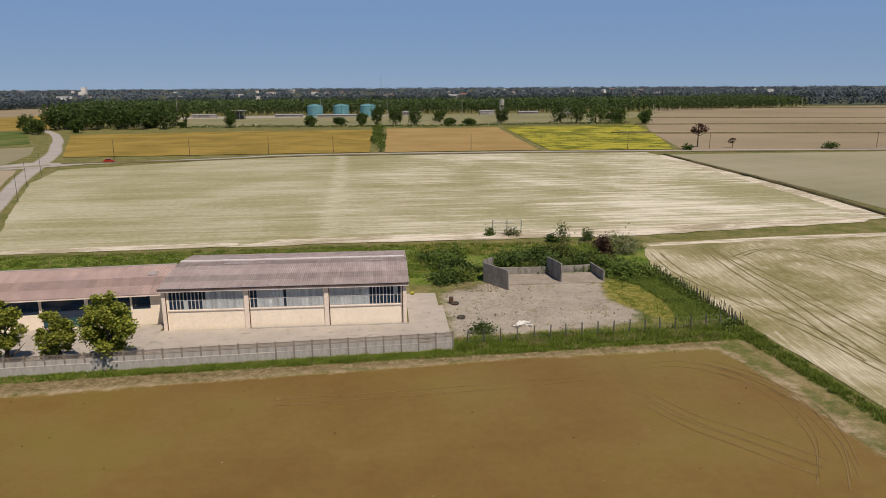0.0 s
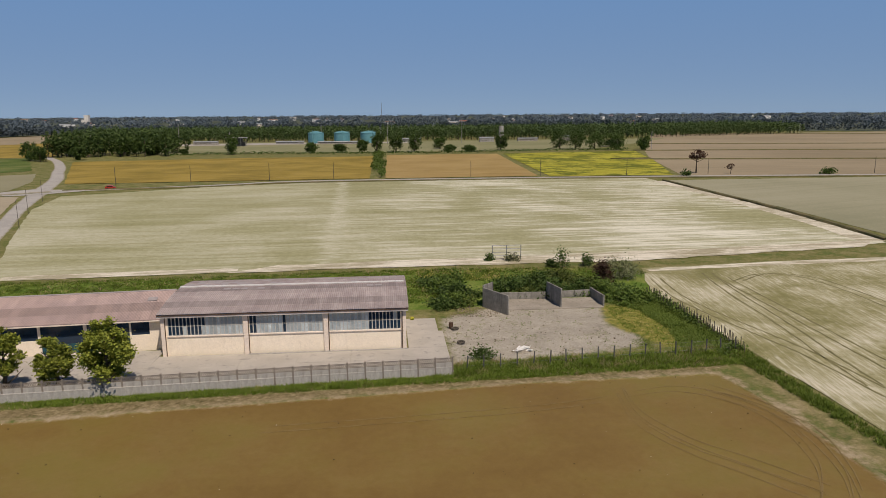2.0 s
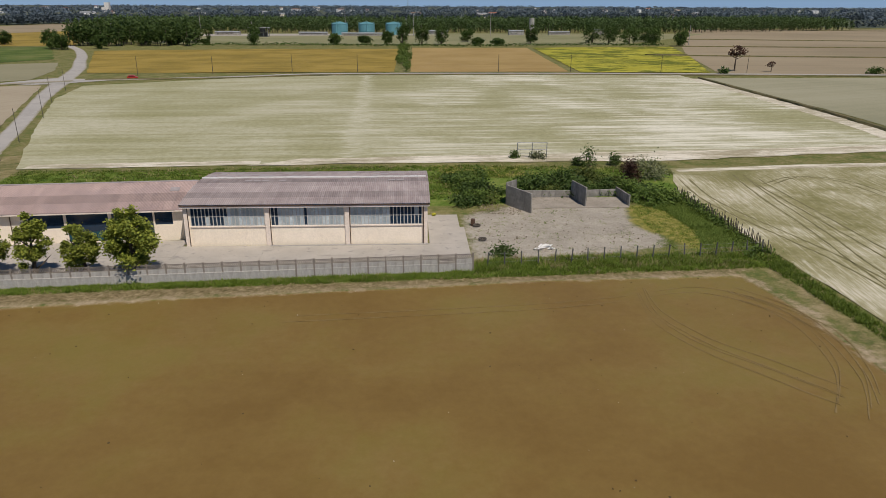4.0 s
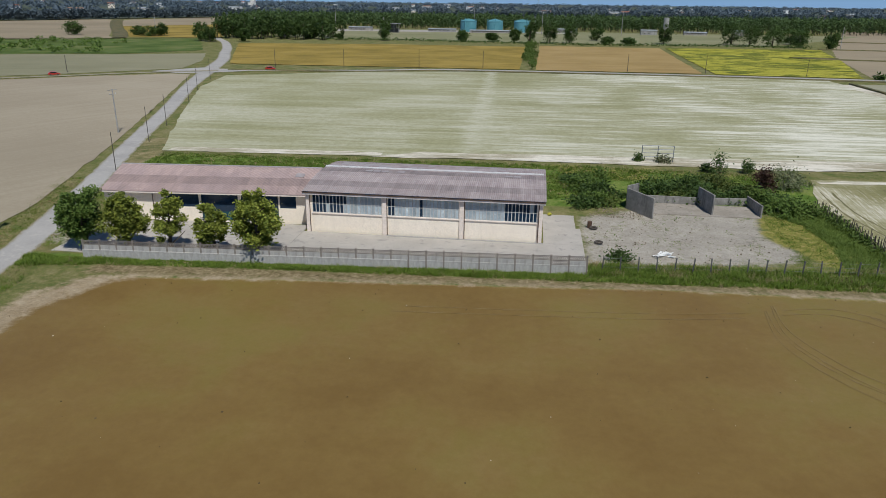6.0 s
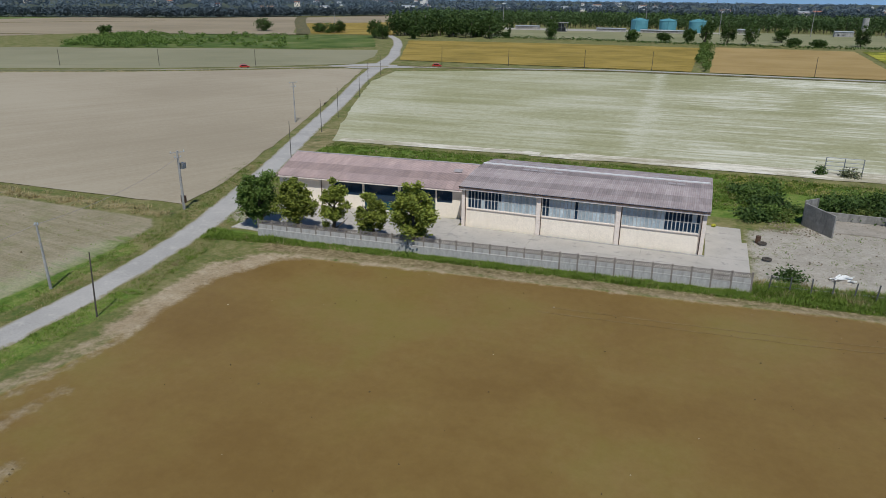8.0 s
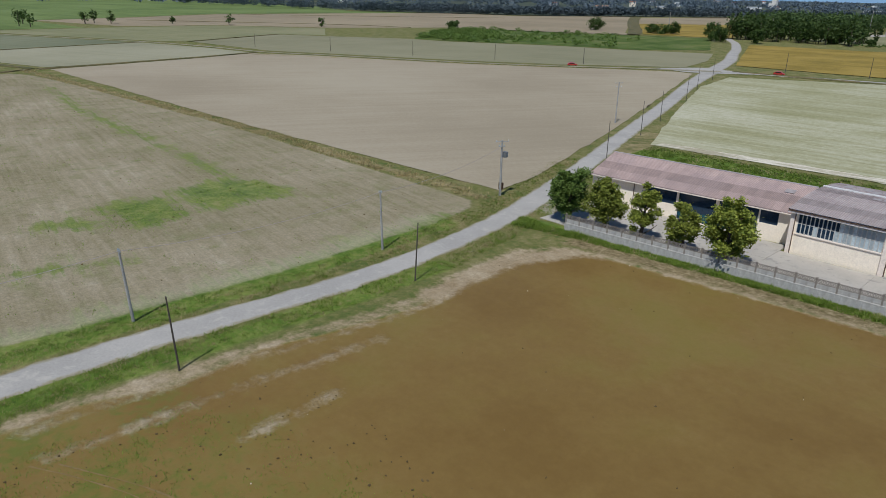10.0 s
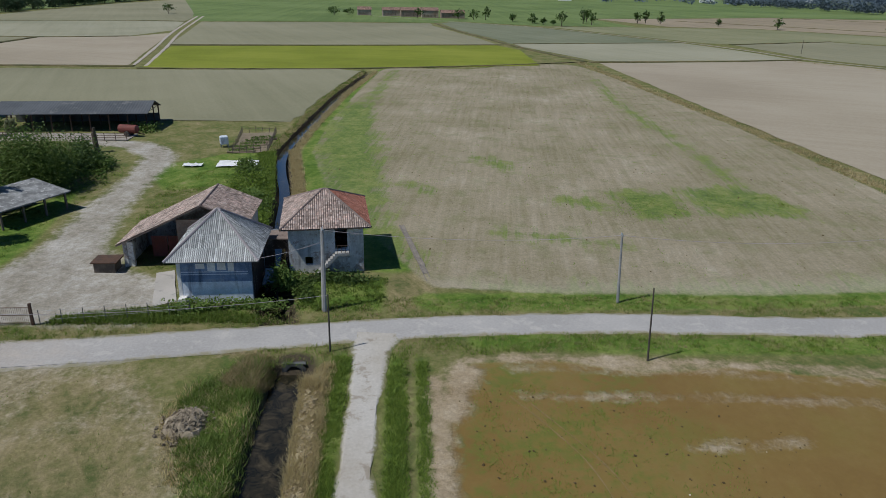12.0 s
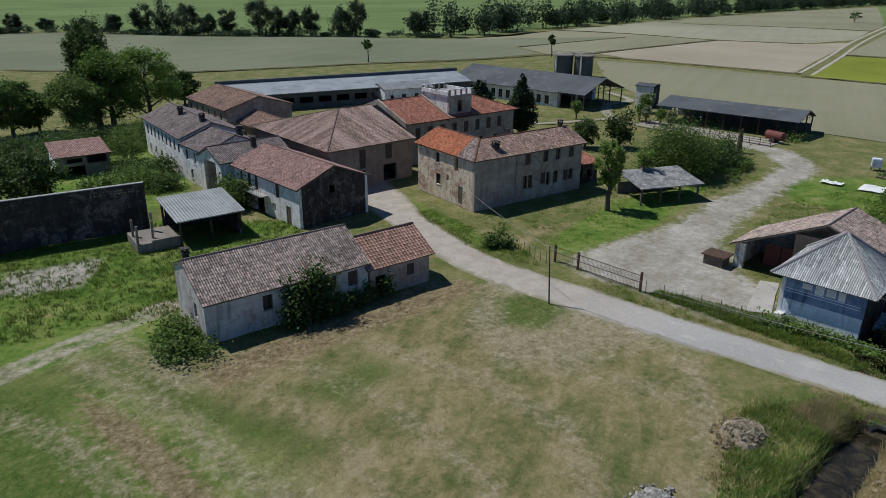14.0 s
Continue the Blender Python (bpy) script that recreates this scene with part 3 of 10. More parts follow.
M["wheat"] = field_mat("ripening_wheat", [(0.2, 0.15, 0.035, 1), (0.29, 0.21, 0.05, 1), (0.36, 0.26, 0.068, 1)], 5, 3, 0.4, 0.04)
M["wheat_b"] = field_mat("dry_wheat", [(0.29, 0.2, 0.075, 1), (0.35, 0.245, 0.1, 1), (0.39, 0.28, 0.12, 1)], 5, 4, 0.4, 0.03)
M["lodged"] = drilled_mat("lodged_barley", [(0.3, 0.28, 0.033, 1), (0.4, 0.37, 0.052, 1), (0.5, 0.45, 0.08, 1)], (0.1, 0.12, 0.016, 1), 6, 5.5, 3.0, (0.485, 0.52), 0.03, None, 0.7)
M["white_field"] = drilled_mat("pale_sown_field", [(0.275, 0.268, 0.135, 1), (0.33, 0.318, 0.18, 1), (0.385, 0.37, 0.235, 1), (0.46, 0.44, 0.315, 1)], (0.72, 0.695, 0.58, 1), 2, 2.2, 16.0, (0.48, 0.57), 0.02, (-50.0, 70.0), 0.7)
M["pale_soil"] = drilled_mat("pale_dry_soil", [(0.34, 0.3, 0.2, 1), (0.42, 0.375, 0.27, 1), (0.5, 0.45, 0.345, 1)], (0.74, 0.69, 0.58, 1), 4, 1.6, 7.0, (0.46, 0.56), 0.06, None, 0.9)
M["tan_field"] = field_mat("tan_tilled_field", [(0.31, 0.26, 0.185, 1), (0.36, 0.305, 0.22, 1), (0.40, 0.345, 0.255, 1)], 63, 2.5, 0.3, 0.012)
M["pink_field"] = field_mat("pinkish_bare_field", [(0.245, 0.2, 0.13, 1), (0.3, 0.245, 0.165, 1), (0.34, 0.28, 0.19, 1)], 0, 6, 0.4, 0.008)
M["grey_field"] = field_mat("greyish_sown_field", [(0.25, 0.245, 0.16, 1), (0.31, 0.295, 0.2, 1), (0.35, 0.33, 0.235, 1)], 20, 4, 0.3, 0.01)
M["olive_field"] = field_mat("sprouting_field", [(0.19, 0.195, 0.1, 1), (0.235, 0.23, 0.125, 1), (0.275, 0.26, 0.15, 1)], 10, 4, 0.35, 0.015)
M["sage_field"] = field_mat("sage_green_field", [(0.15, 0.165, 0.1, 1), (0.185, 0.195, 0.12, 1), (0.22, 0.225, 0.145, 1)], 20, 4, 0.3, 0.01)
M["fallow_field"] = field_mat("olive_tan_field", [(0.215, 0.205, 0.125, 1), (0.255, 0.24, 0.15, 1), (0.29, 0.27, 0.175, 1)], 20, 4, 0.3, 0.01)
M["lime_field"] = field_mat("bright_green_field", [(0.165, 0.19, 0.022, 1), (0.21, 0.235, 0.03, 1), (0.245, 0.265, 0.04, 1)], 80, 4, 0.3, 0.02)
M["meadow"] = field_mat("green_meadow", [(0.11, 0.155, 0.05, 1), (0.15, 0.2, 0.065, 1), (0.185, 0.235, 0.085, 1)], 0, 8, 0.4, 0.01)
M["stripe_field"] = drilled_mat("striped_sown_field", [(0.2, 0.19, 0.08, 1), (0.265, 0.245, 0.12, 1), (0.33, 0.305, 0.175, 1), (0.41, 0.375, 0.25, 1)], (0.66, 0.62, 0.5, 1), ROWS, 0.34, 20.0, (0.48, 0.62), 0.07, None, 0.9, 0.12)
M["far_plain"] = field_mat("far_wooded_plain", [(0.05, 0.065, 0.05, 1), (0.08, 0.095, 0.065, 1), (0.13, 0.135, 0.095, 1)], 0, 60, 0.5, 0.002)
M["scrub"] = field_mat("rough_green_scrub", [(0.06, 0.095, 0.02, 1), (0.1, 0.14, 0.035, 1), (0.16, 0.175, 0.06, 1)], 10, 9, 0.3, 0.05)
M["dead_twig"] = surf("dead_wood", (0.3, 0.25, 0.19, 1), (0.22, 0.18, 0.13, 1), None, 2.0, 9, 0.9, 0.0)
M["straw_pile"] = surf("cut_straw", (0.42, 0.34, 0.2, 1), (0.27, 0.21, 0.115, 1), (0.52, 0.44, 0.28, 1), 1.2, 9, 0.95, 0.9, 0.12, grain=0.5)
M["clods_grey"] = surf("grey_clods", (0.33, 0.31, 0.28, 1), (0.24, 0.22, 0.195, 1), (0.42, 0.4, 0.37, 1), 0.9, 7, 0.95, 0.5, 0.04, island=0.3)
M["plot_soil"] = surf("dug_soil", (0.2, 0.155, 0.1, 1), (0.26, 0.21, 0.14, 1), (0.12, 0.13, 0.05, 1), 0.8, 6, 0.95, 0.6, 0.06)
M["rut"] = surf("damp_rut_soil", (0.225, 0.16, 0.07, 1), (0.2, 0.14, 0.055, 1), None, 0.8, 6, 0.95, 0.2, 0.03)
M["clod_dark"] = surf("dark_damp_clods", (0.1, 0.072, 0.032, 1), (0.14, 0.1, 0.045, 1), None, 0.8, 6, 0.95, 0.4, 0.03)
M["track_soil"] = surf("damp_track_soil", (0.15, 0.135, 0.06, 1), (0.19, 0.17, 0.08, 1), (0.24, 0.215, 0.115, 1), 0.4, 5, 0.95, 0.4, 0.03)
M["ditch"] = surf("ditch_grass", (0.09, 0.09, 0.035, 1), (0.16, 0.13, 0.06, 1), None, 0.15, 1.2, 0.95, 0.5, 0.1)


# ---- building helpers ----
def part(name, bm, material, parent=None, label="", smooth=False):
    """Links a bmesh as one mesh object under a thing or a part."""
    me = bpy.data.meshes.new(name)
    bm.to_mesh(me)
    bm.free()
    ob = new(name, me)
    me.materials.append(M[material])
    if smooth:
        me.shade_smooth()
    if parent is not None:
        ob.parent = parent
    return tagged(ob, label)


def thing(name, label, category, at=(0, 0, 0), rz=0.0, group="", kind=""):
    ob = new(name)
    ob.empty_display_size = 0.3
    ob.matrix_basis = pose(*at, 0, 0, rz)
    return tagged(ob, label, category, group, kind)


def box(bm, x0, y0, z0, x1, y1, z1, m=None):
    co = [(x0, y0, z0), (x1, y0, z0), (x1, y1, z0), (x0, y1, z0), (x0, y0, z1), (x1, y0, z1), (x1, y1, z1), (x0, y1, z1)]
    vs = [bm.verts.new(m @ Vector(c) if m else c) for c in co]
    for f in ((0, 3, 2, 1), (4, 5, 6, 7), (0, 1, 5, 4), (1, 2, 6, 5), (2, 3, 7, 6), (3, 0, 4, 7)):
        bm.faces.new([vs[i] for i in f])
    return vs


def bar(bm, a, b, r0, r1=None, n=6):
    """A tapered round bar from a to b."""
    a, b = Vector(a), Vector(b)
    r1 = r0 if r1 is None else r1
    q = (b - a).to_track_quat("Z", "Y").to_matrix()
    rings = []
    for p, r in ((a, r0), (b, r1)):
        rings.append([bm.verts.new(p + q @ Vector((r * math.cos(2 * math.pi * i / n), r * math.sin(2 * math.pi * i / n), 0))) for i in range(n)])
    for i in range(n):
        bm.faces.new((rings[0][i], rings[0][(i + 1) % n], rings[1][(i + 1) % n], rings[1][i]))
    bm.faces.new(rings[0][::-1])
    bm.faces.new(rings[1])




def quads_mesh(name, q, material, parent=None, label=""):
    """q: array (n, k, 3) of separate faces with k corners."""
    n, k = q.shape[0], q.shape[1]
    me = bpy.data.meshes.new(name)
    me.vertices.add(n * k)
    me.vertices.foreach_set("co", q.reshape(-1).astype(np.float32))
    me.loops.add(n * k)
    me.loops.foreach_set("vertex_index", np.arange(n * k, dtype=np.int32))
    me.polygons.add(n)
    me.polygons.foreach_set("loop_start", np.arange(0, n * k, k, dtype=np.int32))
    me.update(calc_edges=True)
    me.materials.append(M[material])
    ob = new(name, me)
    if parent is not None:
        ob.parent = parent
    return tagged(ob, label)


def seg_dist(P, a, b):
    a, b = np.asarray(a, float), np.asarray(b, float)
    d = b - a
    t = np.clip(((P - a) @ d) / (d @ d), 0, 1)
    return np.hypot(*(P - a - t[:, None] * d).T)


def line_dist(P, pts):
    return np.min([seg_dist(P, pts[i], pts[i + 1]) for i in range(len(pts) - 1)], axis=0)


def inside(P, poly):
    x, y = P[:, 0], P[:, 1]
    c = np.zeros(len(P), bool)
    for i in range(len(poly)):
        (x0, y0), (x1, y1) = poly[i - 1], poly[i]
        if y0 == y1:
            continue
        hit = ((y0 > y) != (y1 > y)) & (x < (x1 - x0) * (y - y0) / (y1 - y0) + x0)
        c ^= hit
    return c


def signed(P, poly):
    d = line_dist(P, list(poly) + [poly[0]])
    return np.where(inside(P, poly), d, -d)


def ragged(pts, step=2.0, amp=0.4, closed=True, scale=0.35):
    """An outline with more corners, pushed in and out by noise."""
    out = []
    n = len(pts)
    for i in range(n if closed else n - 1):
        a, b = Vector((*pts[i], 0)), Vector((*pts[(i + 1) % n], 0))
        k = max(1, int((b - a).length / step))
        nrm = Vector((-(b - a).y, (b - a).x, 0)).normalized()
        for j in range(k):
            p = a.lerp(b, j / k)
            w = noise.noise(p * scale) + 0.5 * noise.noise(p * scale * 3.1)
            out.append((p + nrm * w * amp).to_2d())
    if not closed:
        out.append(Vector(pts[-1]))
    return out


def patch(name, pts, material, z=0.0, label="", category="field", amp=0.6, step=4.0):
    """A flat piece of ground with an uneven outline."""
    bm = bmesh.new()
    f = bm.faces.new([bm.verts.new((p.x, p.y, z)) for p in ragged(pts, step, amp)])
    if f.normal.z < 0 or f.calc_area() and f.normal.z < 0:
        f.normal_flip()
    bmesh.ops.triangulate(bm, faces=bm.faces[:])
    bmesh.ops.recalc_face_normals(bm, faces=bm.faces[:])
    ob = part(name, bm, material)
    return tagged(ob, label, category, "", "structure")


def ribbon(name, pts, widths, material, z=0.02, label="", category="road", amp=0.15, step=1.5, crown=0.05):
    """A strip along a smooth line, with worn edges and a slight crown."""
    P = [Vector((*p, 0)) for p in pts]
    line = []
    for i in range(len(P) - 1):
        p0, p1, p2, p3 = P[max(0, i - 1)], P[i], P[i + 1], P[min(len(P) - 1, i + 2)]
        k = max(2, int((p2 - p1).length / step))
        for j in range(k):
            t = j / k
            q = 0.5 * ((2 * p1) + (p2 - p0) * t + (2 * p0 - 5 * p1 + 4 * p2 - p3) * t * t + (3 * p1 - p0 - 3 * p2 + p3) * t ** 3)
            line.append((q, widths[i] * (1 - t) + widths[i + 1] * t))
    line.append((P[-1], widths[-1]))
    bm = bmesh.new()
    lay = bm.verts.layers.float.new("edge")
    rows = []
    for i, (q, w) in enumerate(line):
        d = (line[min(i + 1, len(line) - 1)][0] - line[max(i - 1, 0)][0]).normalized()
        nrm = Vector((-d.y, d.x, 0))
        row = []
        for s in (-1, -0.7, -0.3, 0.3, 0.7, 1):
            off = s * w / 2
            if abs(s) == 1:
                off += s * amp * (noise.noise(q * 0.4 + Vector((7 * s, 0, 0))) + 0.6 * noise.noise(q * 1.7))
            v = bm.verts.new((q.x + nrm.x * off, q.y + nrm.y * off, z + (crown if abs(s) < 1 else 0)))
            v[lay] = abs(s)
            row.append(v)
        rows.append(row)
    for a, b in zip(rows, rows[1:]):
        for j in range(5):
            bm.faces.new((a[j + 1], a[j], b[j], b[j + 1]))
    bmesh.ops.recalc_face_normals(bm, faces=bm.faces[:])
    if sum(f.normal.z for f in bm.faces) < 0:
        bmesh.ops.reverse_faces(bm, faces=bm.faces[:])
    return tagged(part(name, bm, material), label, category, "", "structure")


# ---- plan of the land ----
ROAD = [(-66, -96), (-59.5, -84), (-56.5, -74), (-53.2, -65), (-50.3, -54), (-49.3, -46), (-50.2, -37), (-51.2, -28), (-53.4, -13), (-55.2, 1.9), (-55.7, 16), (-55.2, 28), (-54.6, 38.5), (-55.3, 50.8), (-57.9, 66.5), (-62.0, 81.5), (-70.5, 106), (-80.6, 133.5), (-97, 180), (-115, 228), (-132, 279), (-149, 331), (-166, 372), (-181, 409), (-205, 460), (-225, 495), (-262, 560), (-330, 660)]
ROAD_W = [9, 8, 6.5, 4.6, 4.6, 4.6, 5, 4.6, 3.8, 3.6, 3.5, 3.4, 3.3, 3.2, 3.3, 4.2, 3.5, 3.6, 4.0, 4.5, 6.5, 6, 5.5, 5.5, 5, 5, 5, 5]
CROSS = [(-131, 279), (-72, 293), (-31, 306), (81, 306), (222, 297), (420, 280), (900, 235)]
WEST_LANE = [(-640, -30), (-567, 34), (-510, 92), (-465, 117), (-420, 139), (-383, 156), (-339, 168), (-302, 174), (-272, 190), (-242, 204), (-208, 222), (-180, 241), (-156, 261), (-128, 279)]
MUD = [(60, 1.6), (-34, 2.0), (-45.8, 2.4), (-48.8, 4.6), (-49.5, 10.8), (-47, 17.7), (-47.8, 25.8), (-46.5, 31.5), (-45.2, 40.5), (-47, 49), (-48.5, 57), (-46.5, 63), (-41.4, 65.6), (-26.2, 67.2), (-1.7, 69.2), (15, 70.8), (37.4, 71.4), (39.4, 61), (39.7, 52), (40.4, 30)]
CROP_A = [(-70, -1), (-63.8, 2), (-62, 15), (-61.5, 36), (-62.8, 60), (-64.5, 68), (-67, 71), (-141, 72.2), (-235, 68.4), (-273, 64), (-244, -9), (-190, -14), (-148, -17), (-122, -17), (-98, -12)]
CANAL_A = [(90, -9.4), (0, -9.3), (-32, -9.2), (-41, -9.6), (-48.8, -9.6)]
CANAL_B = [(-57.2, -12.2), (-66, -14.6), (-80, -16.0), (-97.5, -18.1), (-122, -22.3), (-148, -21.2), (-190, -18.4), (-240, -12.4)]
YARD = [(8, 77.5), (7.9, 96), (12, 98), (16, 101), (33, 101), (32, 95), (31, 90), (34, 86), (33, 82), (26, 79.5)]
FARM_YARD = [(-56, -42.5), (-55.8, -23.5), (-63, -23), (-68, -29), (-76, -34.8), (-90, -37.3), (-106, -38.3), (-117, -39.3), (-125, -43), (-129, -48), (-131, -58), (-127, -58), (-124, -50), (-118, -44.8), (-106, -42.6), (-90, -42.4), (-75, -41), (-66, -42.5)]
PADDOCK = [(-47.5, -22), (-46.5, -44), (-40, -46.5), (-20, -48.5), (-8, -54), (20, -60), (60, -60), (60, -14), (-30, -13.5), (-38, -15), (-44, -18.5)]

# ---- ground: one sheet to the horizon ----
def steps(lo, hi, fine, far, grow=1.16):
    inner = list(np.arange(lo, hi + 1e-6, fine))
    d, out_hi, x = fine, [], hi
    while x < far:
        d *= grow
        x += d
        out_hi.append(x)
    d, out_lo, x = fine, [], lo
    while x > -far:
        d *= grow
        x -= d
        out_lo.append(x)
    return np.array(out_lo[::-1] + inner + out_hi)


gx = steps(-135, 46, 0.8, 6500)
gy_lo = steps(-100, -27, 0.9, 6500)
gy_hi = steps(7, 80, 0.8, 6500)
gy = np.concatenate([gy_lo[gy_lo < -26.5], np.arange(-26.4, 6.9, 0.5), gy_hi[gy_hi > 6.95]])
GX, GY = np.meshgrid(gx, gy)
P = np.stack([GX.ravel(), GY.ravel()], 1)


def enc(d):
    return np.clip(0.5 + d / 8.0, 0, 1)


def bands_y(y0, y1, x0, x1):
    return signed(P, [(x0, y0), (x1, y0), (x1, y1), (x0, y1)])


d_road = line_dist(P, ROAD)
d_can_a, d_can_b = line_dist(P, CANAL_A), line_dist(P, CANAL_B)
s_mud = signed(P, MUD)
s_sand = np.maximum.reduce([
    0.35 - np.abs(s_mud + 0.5),
    0.0 - line_dist(P, [(-48, 8), (-47, 22), (-45.5, 34), (-44.5, 42), (-46.5, 52), (-46, 62), (-40, 66)]),
    0.2 - line_dist(P, [(-44, 8), (-43.5, 20), (-42.5, 34)]), -0.1 - line_dist(P, [(-37.5, 18), (-38, 26)]),
    0.5 - line_dist(P, [(-49.6, 7), (-48.6, 22), (-47.3, 34), (-46.4, 42), (-48.2, 52), (-48.5, 60)]), 1.5 - line_dist(P, [(-46.5, 44), (-47.5, 57), (-44.5, 64)]), 1.2 - line_dist(P, [(-47.5, 4), (-42, 2.4)]), 0.3 - line_dist(P, [(38.5, 70), (40, 52), (41, 25)]),
    bands_y(0.9, 2.4, -47, 60)])
s_crop = signed(P, CROP_A)
lush = np.maximum.reduce([
    np.where((P[:, 1] < -9) & (P[:, 0] > -50), 5.2 - d_can_a, -9.0),
    bands_y(-6.4, -5.2, -51, 60), bands_y(-2.2, -0.8, -50, 60), bands_y(0.1, 0.9, -50, 60),
    4.5 - line_dist(P, [(-72, -2), (-98, -11), (-122, -14.5), (-150, -15), (-243, -6)]),
    3.2 - line_dist(P, [(-70, -15.5), (-98, -21), (-122, -26)]),
    signed(P, [(-67, 103), (-30, 101.5), (8, 101), (48, 106), (47, 124), (6, 127.5), (-32, 126), (-70, 125)]),
    signed(P, [(-58, 66.8), (-46.9, 68.8), (-26, 70.3), (7, 72.0), (42, 74.2), (42.5, 77.5), (7.5, 76.5), (-50, 71.5), (-58, 71)]),
    signed(P, [(38, 78), (44, 78), (44.5, 104), (36, 106)]),
    signed(P, [(-29, -86), (-3, -88), (-5, -63), (-24, -61.5), (-38, -60), (-42, -74)]),
    signed(P, [(-55, -130), (-16, -128), (-14, -88), (-36, -90)]),
    signed(P, [(-80, -52), (-60, -48), (-58, -43.5), (-75, -42.5), (-100, -47)]),
    signed(P, [(-110, -44), (-128, -26), (-118, -24), (-100, -22), (-96, -36)]) - 1.5,
    2.0 - line_dist(P, [(-60.3, 2), (-60.3, 36), (-62, 60)]), 1.5 - line_dist(P, [(-52.6, 6), (-51.4, 22), (-51, 38), (-51.6, 50)]),
    signed(P, [(-66, -2.5), (-66, -11), (-58.5, -11), (-58.5, -3)]),
    signed(P, [(-62, -13.5), (-58, -22), (-57, -30), (-56.2, -30), (-56.5, -13)]) - 0.3,
    signed(P, [(-60, -76), (-58, -60), (-54, -48), (-52.2, -50), (-56.5, -66)]) - 0.4,
    signed(P, [(-8, -56), (-19, -54), (-19, -66), (-4, -64)])])
earth = signed(P, [(-47, 66.2), (-41.4, 66.6), (-26.2, 68.0), (-1.7, 69.9), (15, 71.2), (37.4, 72.4), (40, 73.9), (7, 71.9), (-26, 70.2), (-47, 68.7)]) + 0.1
dirt = np.maximum.reduce([
    signed(P, FARM_YARD), 1.0 - line_dist(P, [(-51, -24), (-49.2, -31), (-47.5, -44)]),
    signed(P, [(-16.5, -70), (-20.5, -77), (-12, -78.5), (-9.5, -73)]) - 0.2, 2.2 - line_dist(P, [(-61, 80), (-57, 78), (-54.5, 77)]),
    signed(P, [(-58, -77), (-51, -72), (-52, -83), (-66, -84)])])
straw = np.maximum.reduce([
    signed(P, [(-69, 3.2), (-59, 2.5), (-58.4, -2), (-62, -4), (-66, -3)]),
    1.0 - line_dist(P, [(-56.2, -49.0), (-59.7, -50.8), (-63.4, -51.3), (-67.3, -49.5)]), 0.7 - line_dist(P, [(-58.9, -46.5), (-61.8, -47.6), (-64.7, -47.6)]), 0.8 - line_dist(P, [(41.5, 72), (42, 55), (43, 25)]),
    bands_y(-8.2, -6.4, -49, 60), bands_y(-0.8, 0.1, -50, 60), signed(P, PADDOCK),
    1.2 - line_dist(P, [(-59.2, 5), (-59.2, 36), (-60.5, 58)]), 1.1 - line_dist(P, [(-66, 73.6), (-141, 73.8), (-236, 69.8), (-279, 67)]),
    1.3 - line_dist(P, [(-70, -3), (-72, 2), (-67, 3)]), 1.2 - np.abs(line_dist(P, [(-98, -17), (-122, -20), (-148, -19.6)]) - 1.0),
    3.0 - line_dist(P, [(-62, 100), (-78, 140)])])
weeds = np.maximum.reduce([
    signed(P, [(-176, -16), (-176, -9), (-111, -4.5), (-84, -3.5), (-72, 1), (-68, -1), (-88, -10), (-122, -16)]) + 0.2,
    signed(P, [(-96.5, 31), (-95.5, 36), (-88, 36), (-88.6, 32)]) + 2.2, signed(P, [(-98, 42.5), (-99.5, 50), (-90, 53), (-88.5, 42)]) + 2.0,
    2.0 - line_dist(P, [(-70, -3), (-84, -6), (-98, -11), (-122, -15), (-150, -16)]), 1.0 - line_dist(P, [(-150, -12), (-243, -4)]), 1.2 - line_dist(P, [(-112, 16), (-119, 12)]), 0.6 - line_dist(P, [(-80, 12), (-76, 24)]),
        2.0 - line_dist(P, [(-94, 33), (-87, 32)]), 1.8 - line_dist(P, [(-93, 43), (-89, 48)]), 1.4 - line_dist(P, [(-96, 48), (-87, 51)]), 1.6 - line_dist(P, [(-94, 22), (-91, 26)]),
    0.8 - line_dist(P, [(-235, 62), (-186, 55), (-130, 52.5), (-105, 51)]), 1.2 - line_dist(P, [(-101, 0), (-98, 2)]), 1.6 - line_dist(P, [(-62.5, 8), (-62, 36), (-64, 62)])])
zone_c = np.stack([enc(signed(P, YARD)), enc(np.maximum(signed(P, [(33, 100), (31, 92), (33, 86), (36, 80), (41, 79), (41, 92), (38, 101)]), signed(P, [(7, 119), (38, 122), (41, 127), (4, 128)]))), enc(signed(P, [(-6, -57), (-14, -53), (-16, -44), (-17, -34), (-6, -22), (8, -20), (30, -50)]) / 2), enc(1.4 - line_dist(P, [(-63.5, 4), (-63.2, 22), (-62.8, 42), (-65.5, 60)]))], 1)
turned = np.maximum.reduce([earth,
    signed(P, [(-17.5, -47.5), (-22.9, -48.6), (-31, -48.1), (-41.7, -48.7), (-45, -47), (-45.3, -44), (-40, -43.6), (-27.5, -44.1), (-17.7, -44.2)]),
    signed(P, [(-9.8, -52.4), (-12.1, -44.5), (-12.6, -35.9), (-13, -26), (-10.4, -26), (-9.4, -40), (-8.9, -46)]) - 0.2,
    0.5 - line_dist(P, [(-51, -15.5), (-50.2, -11.6)])])
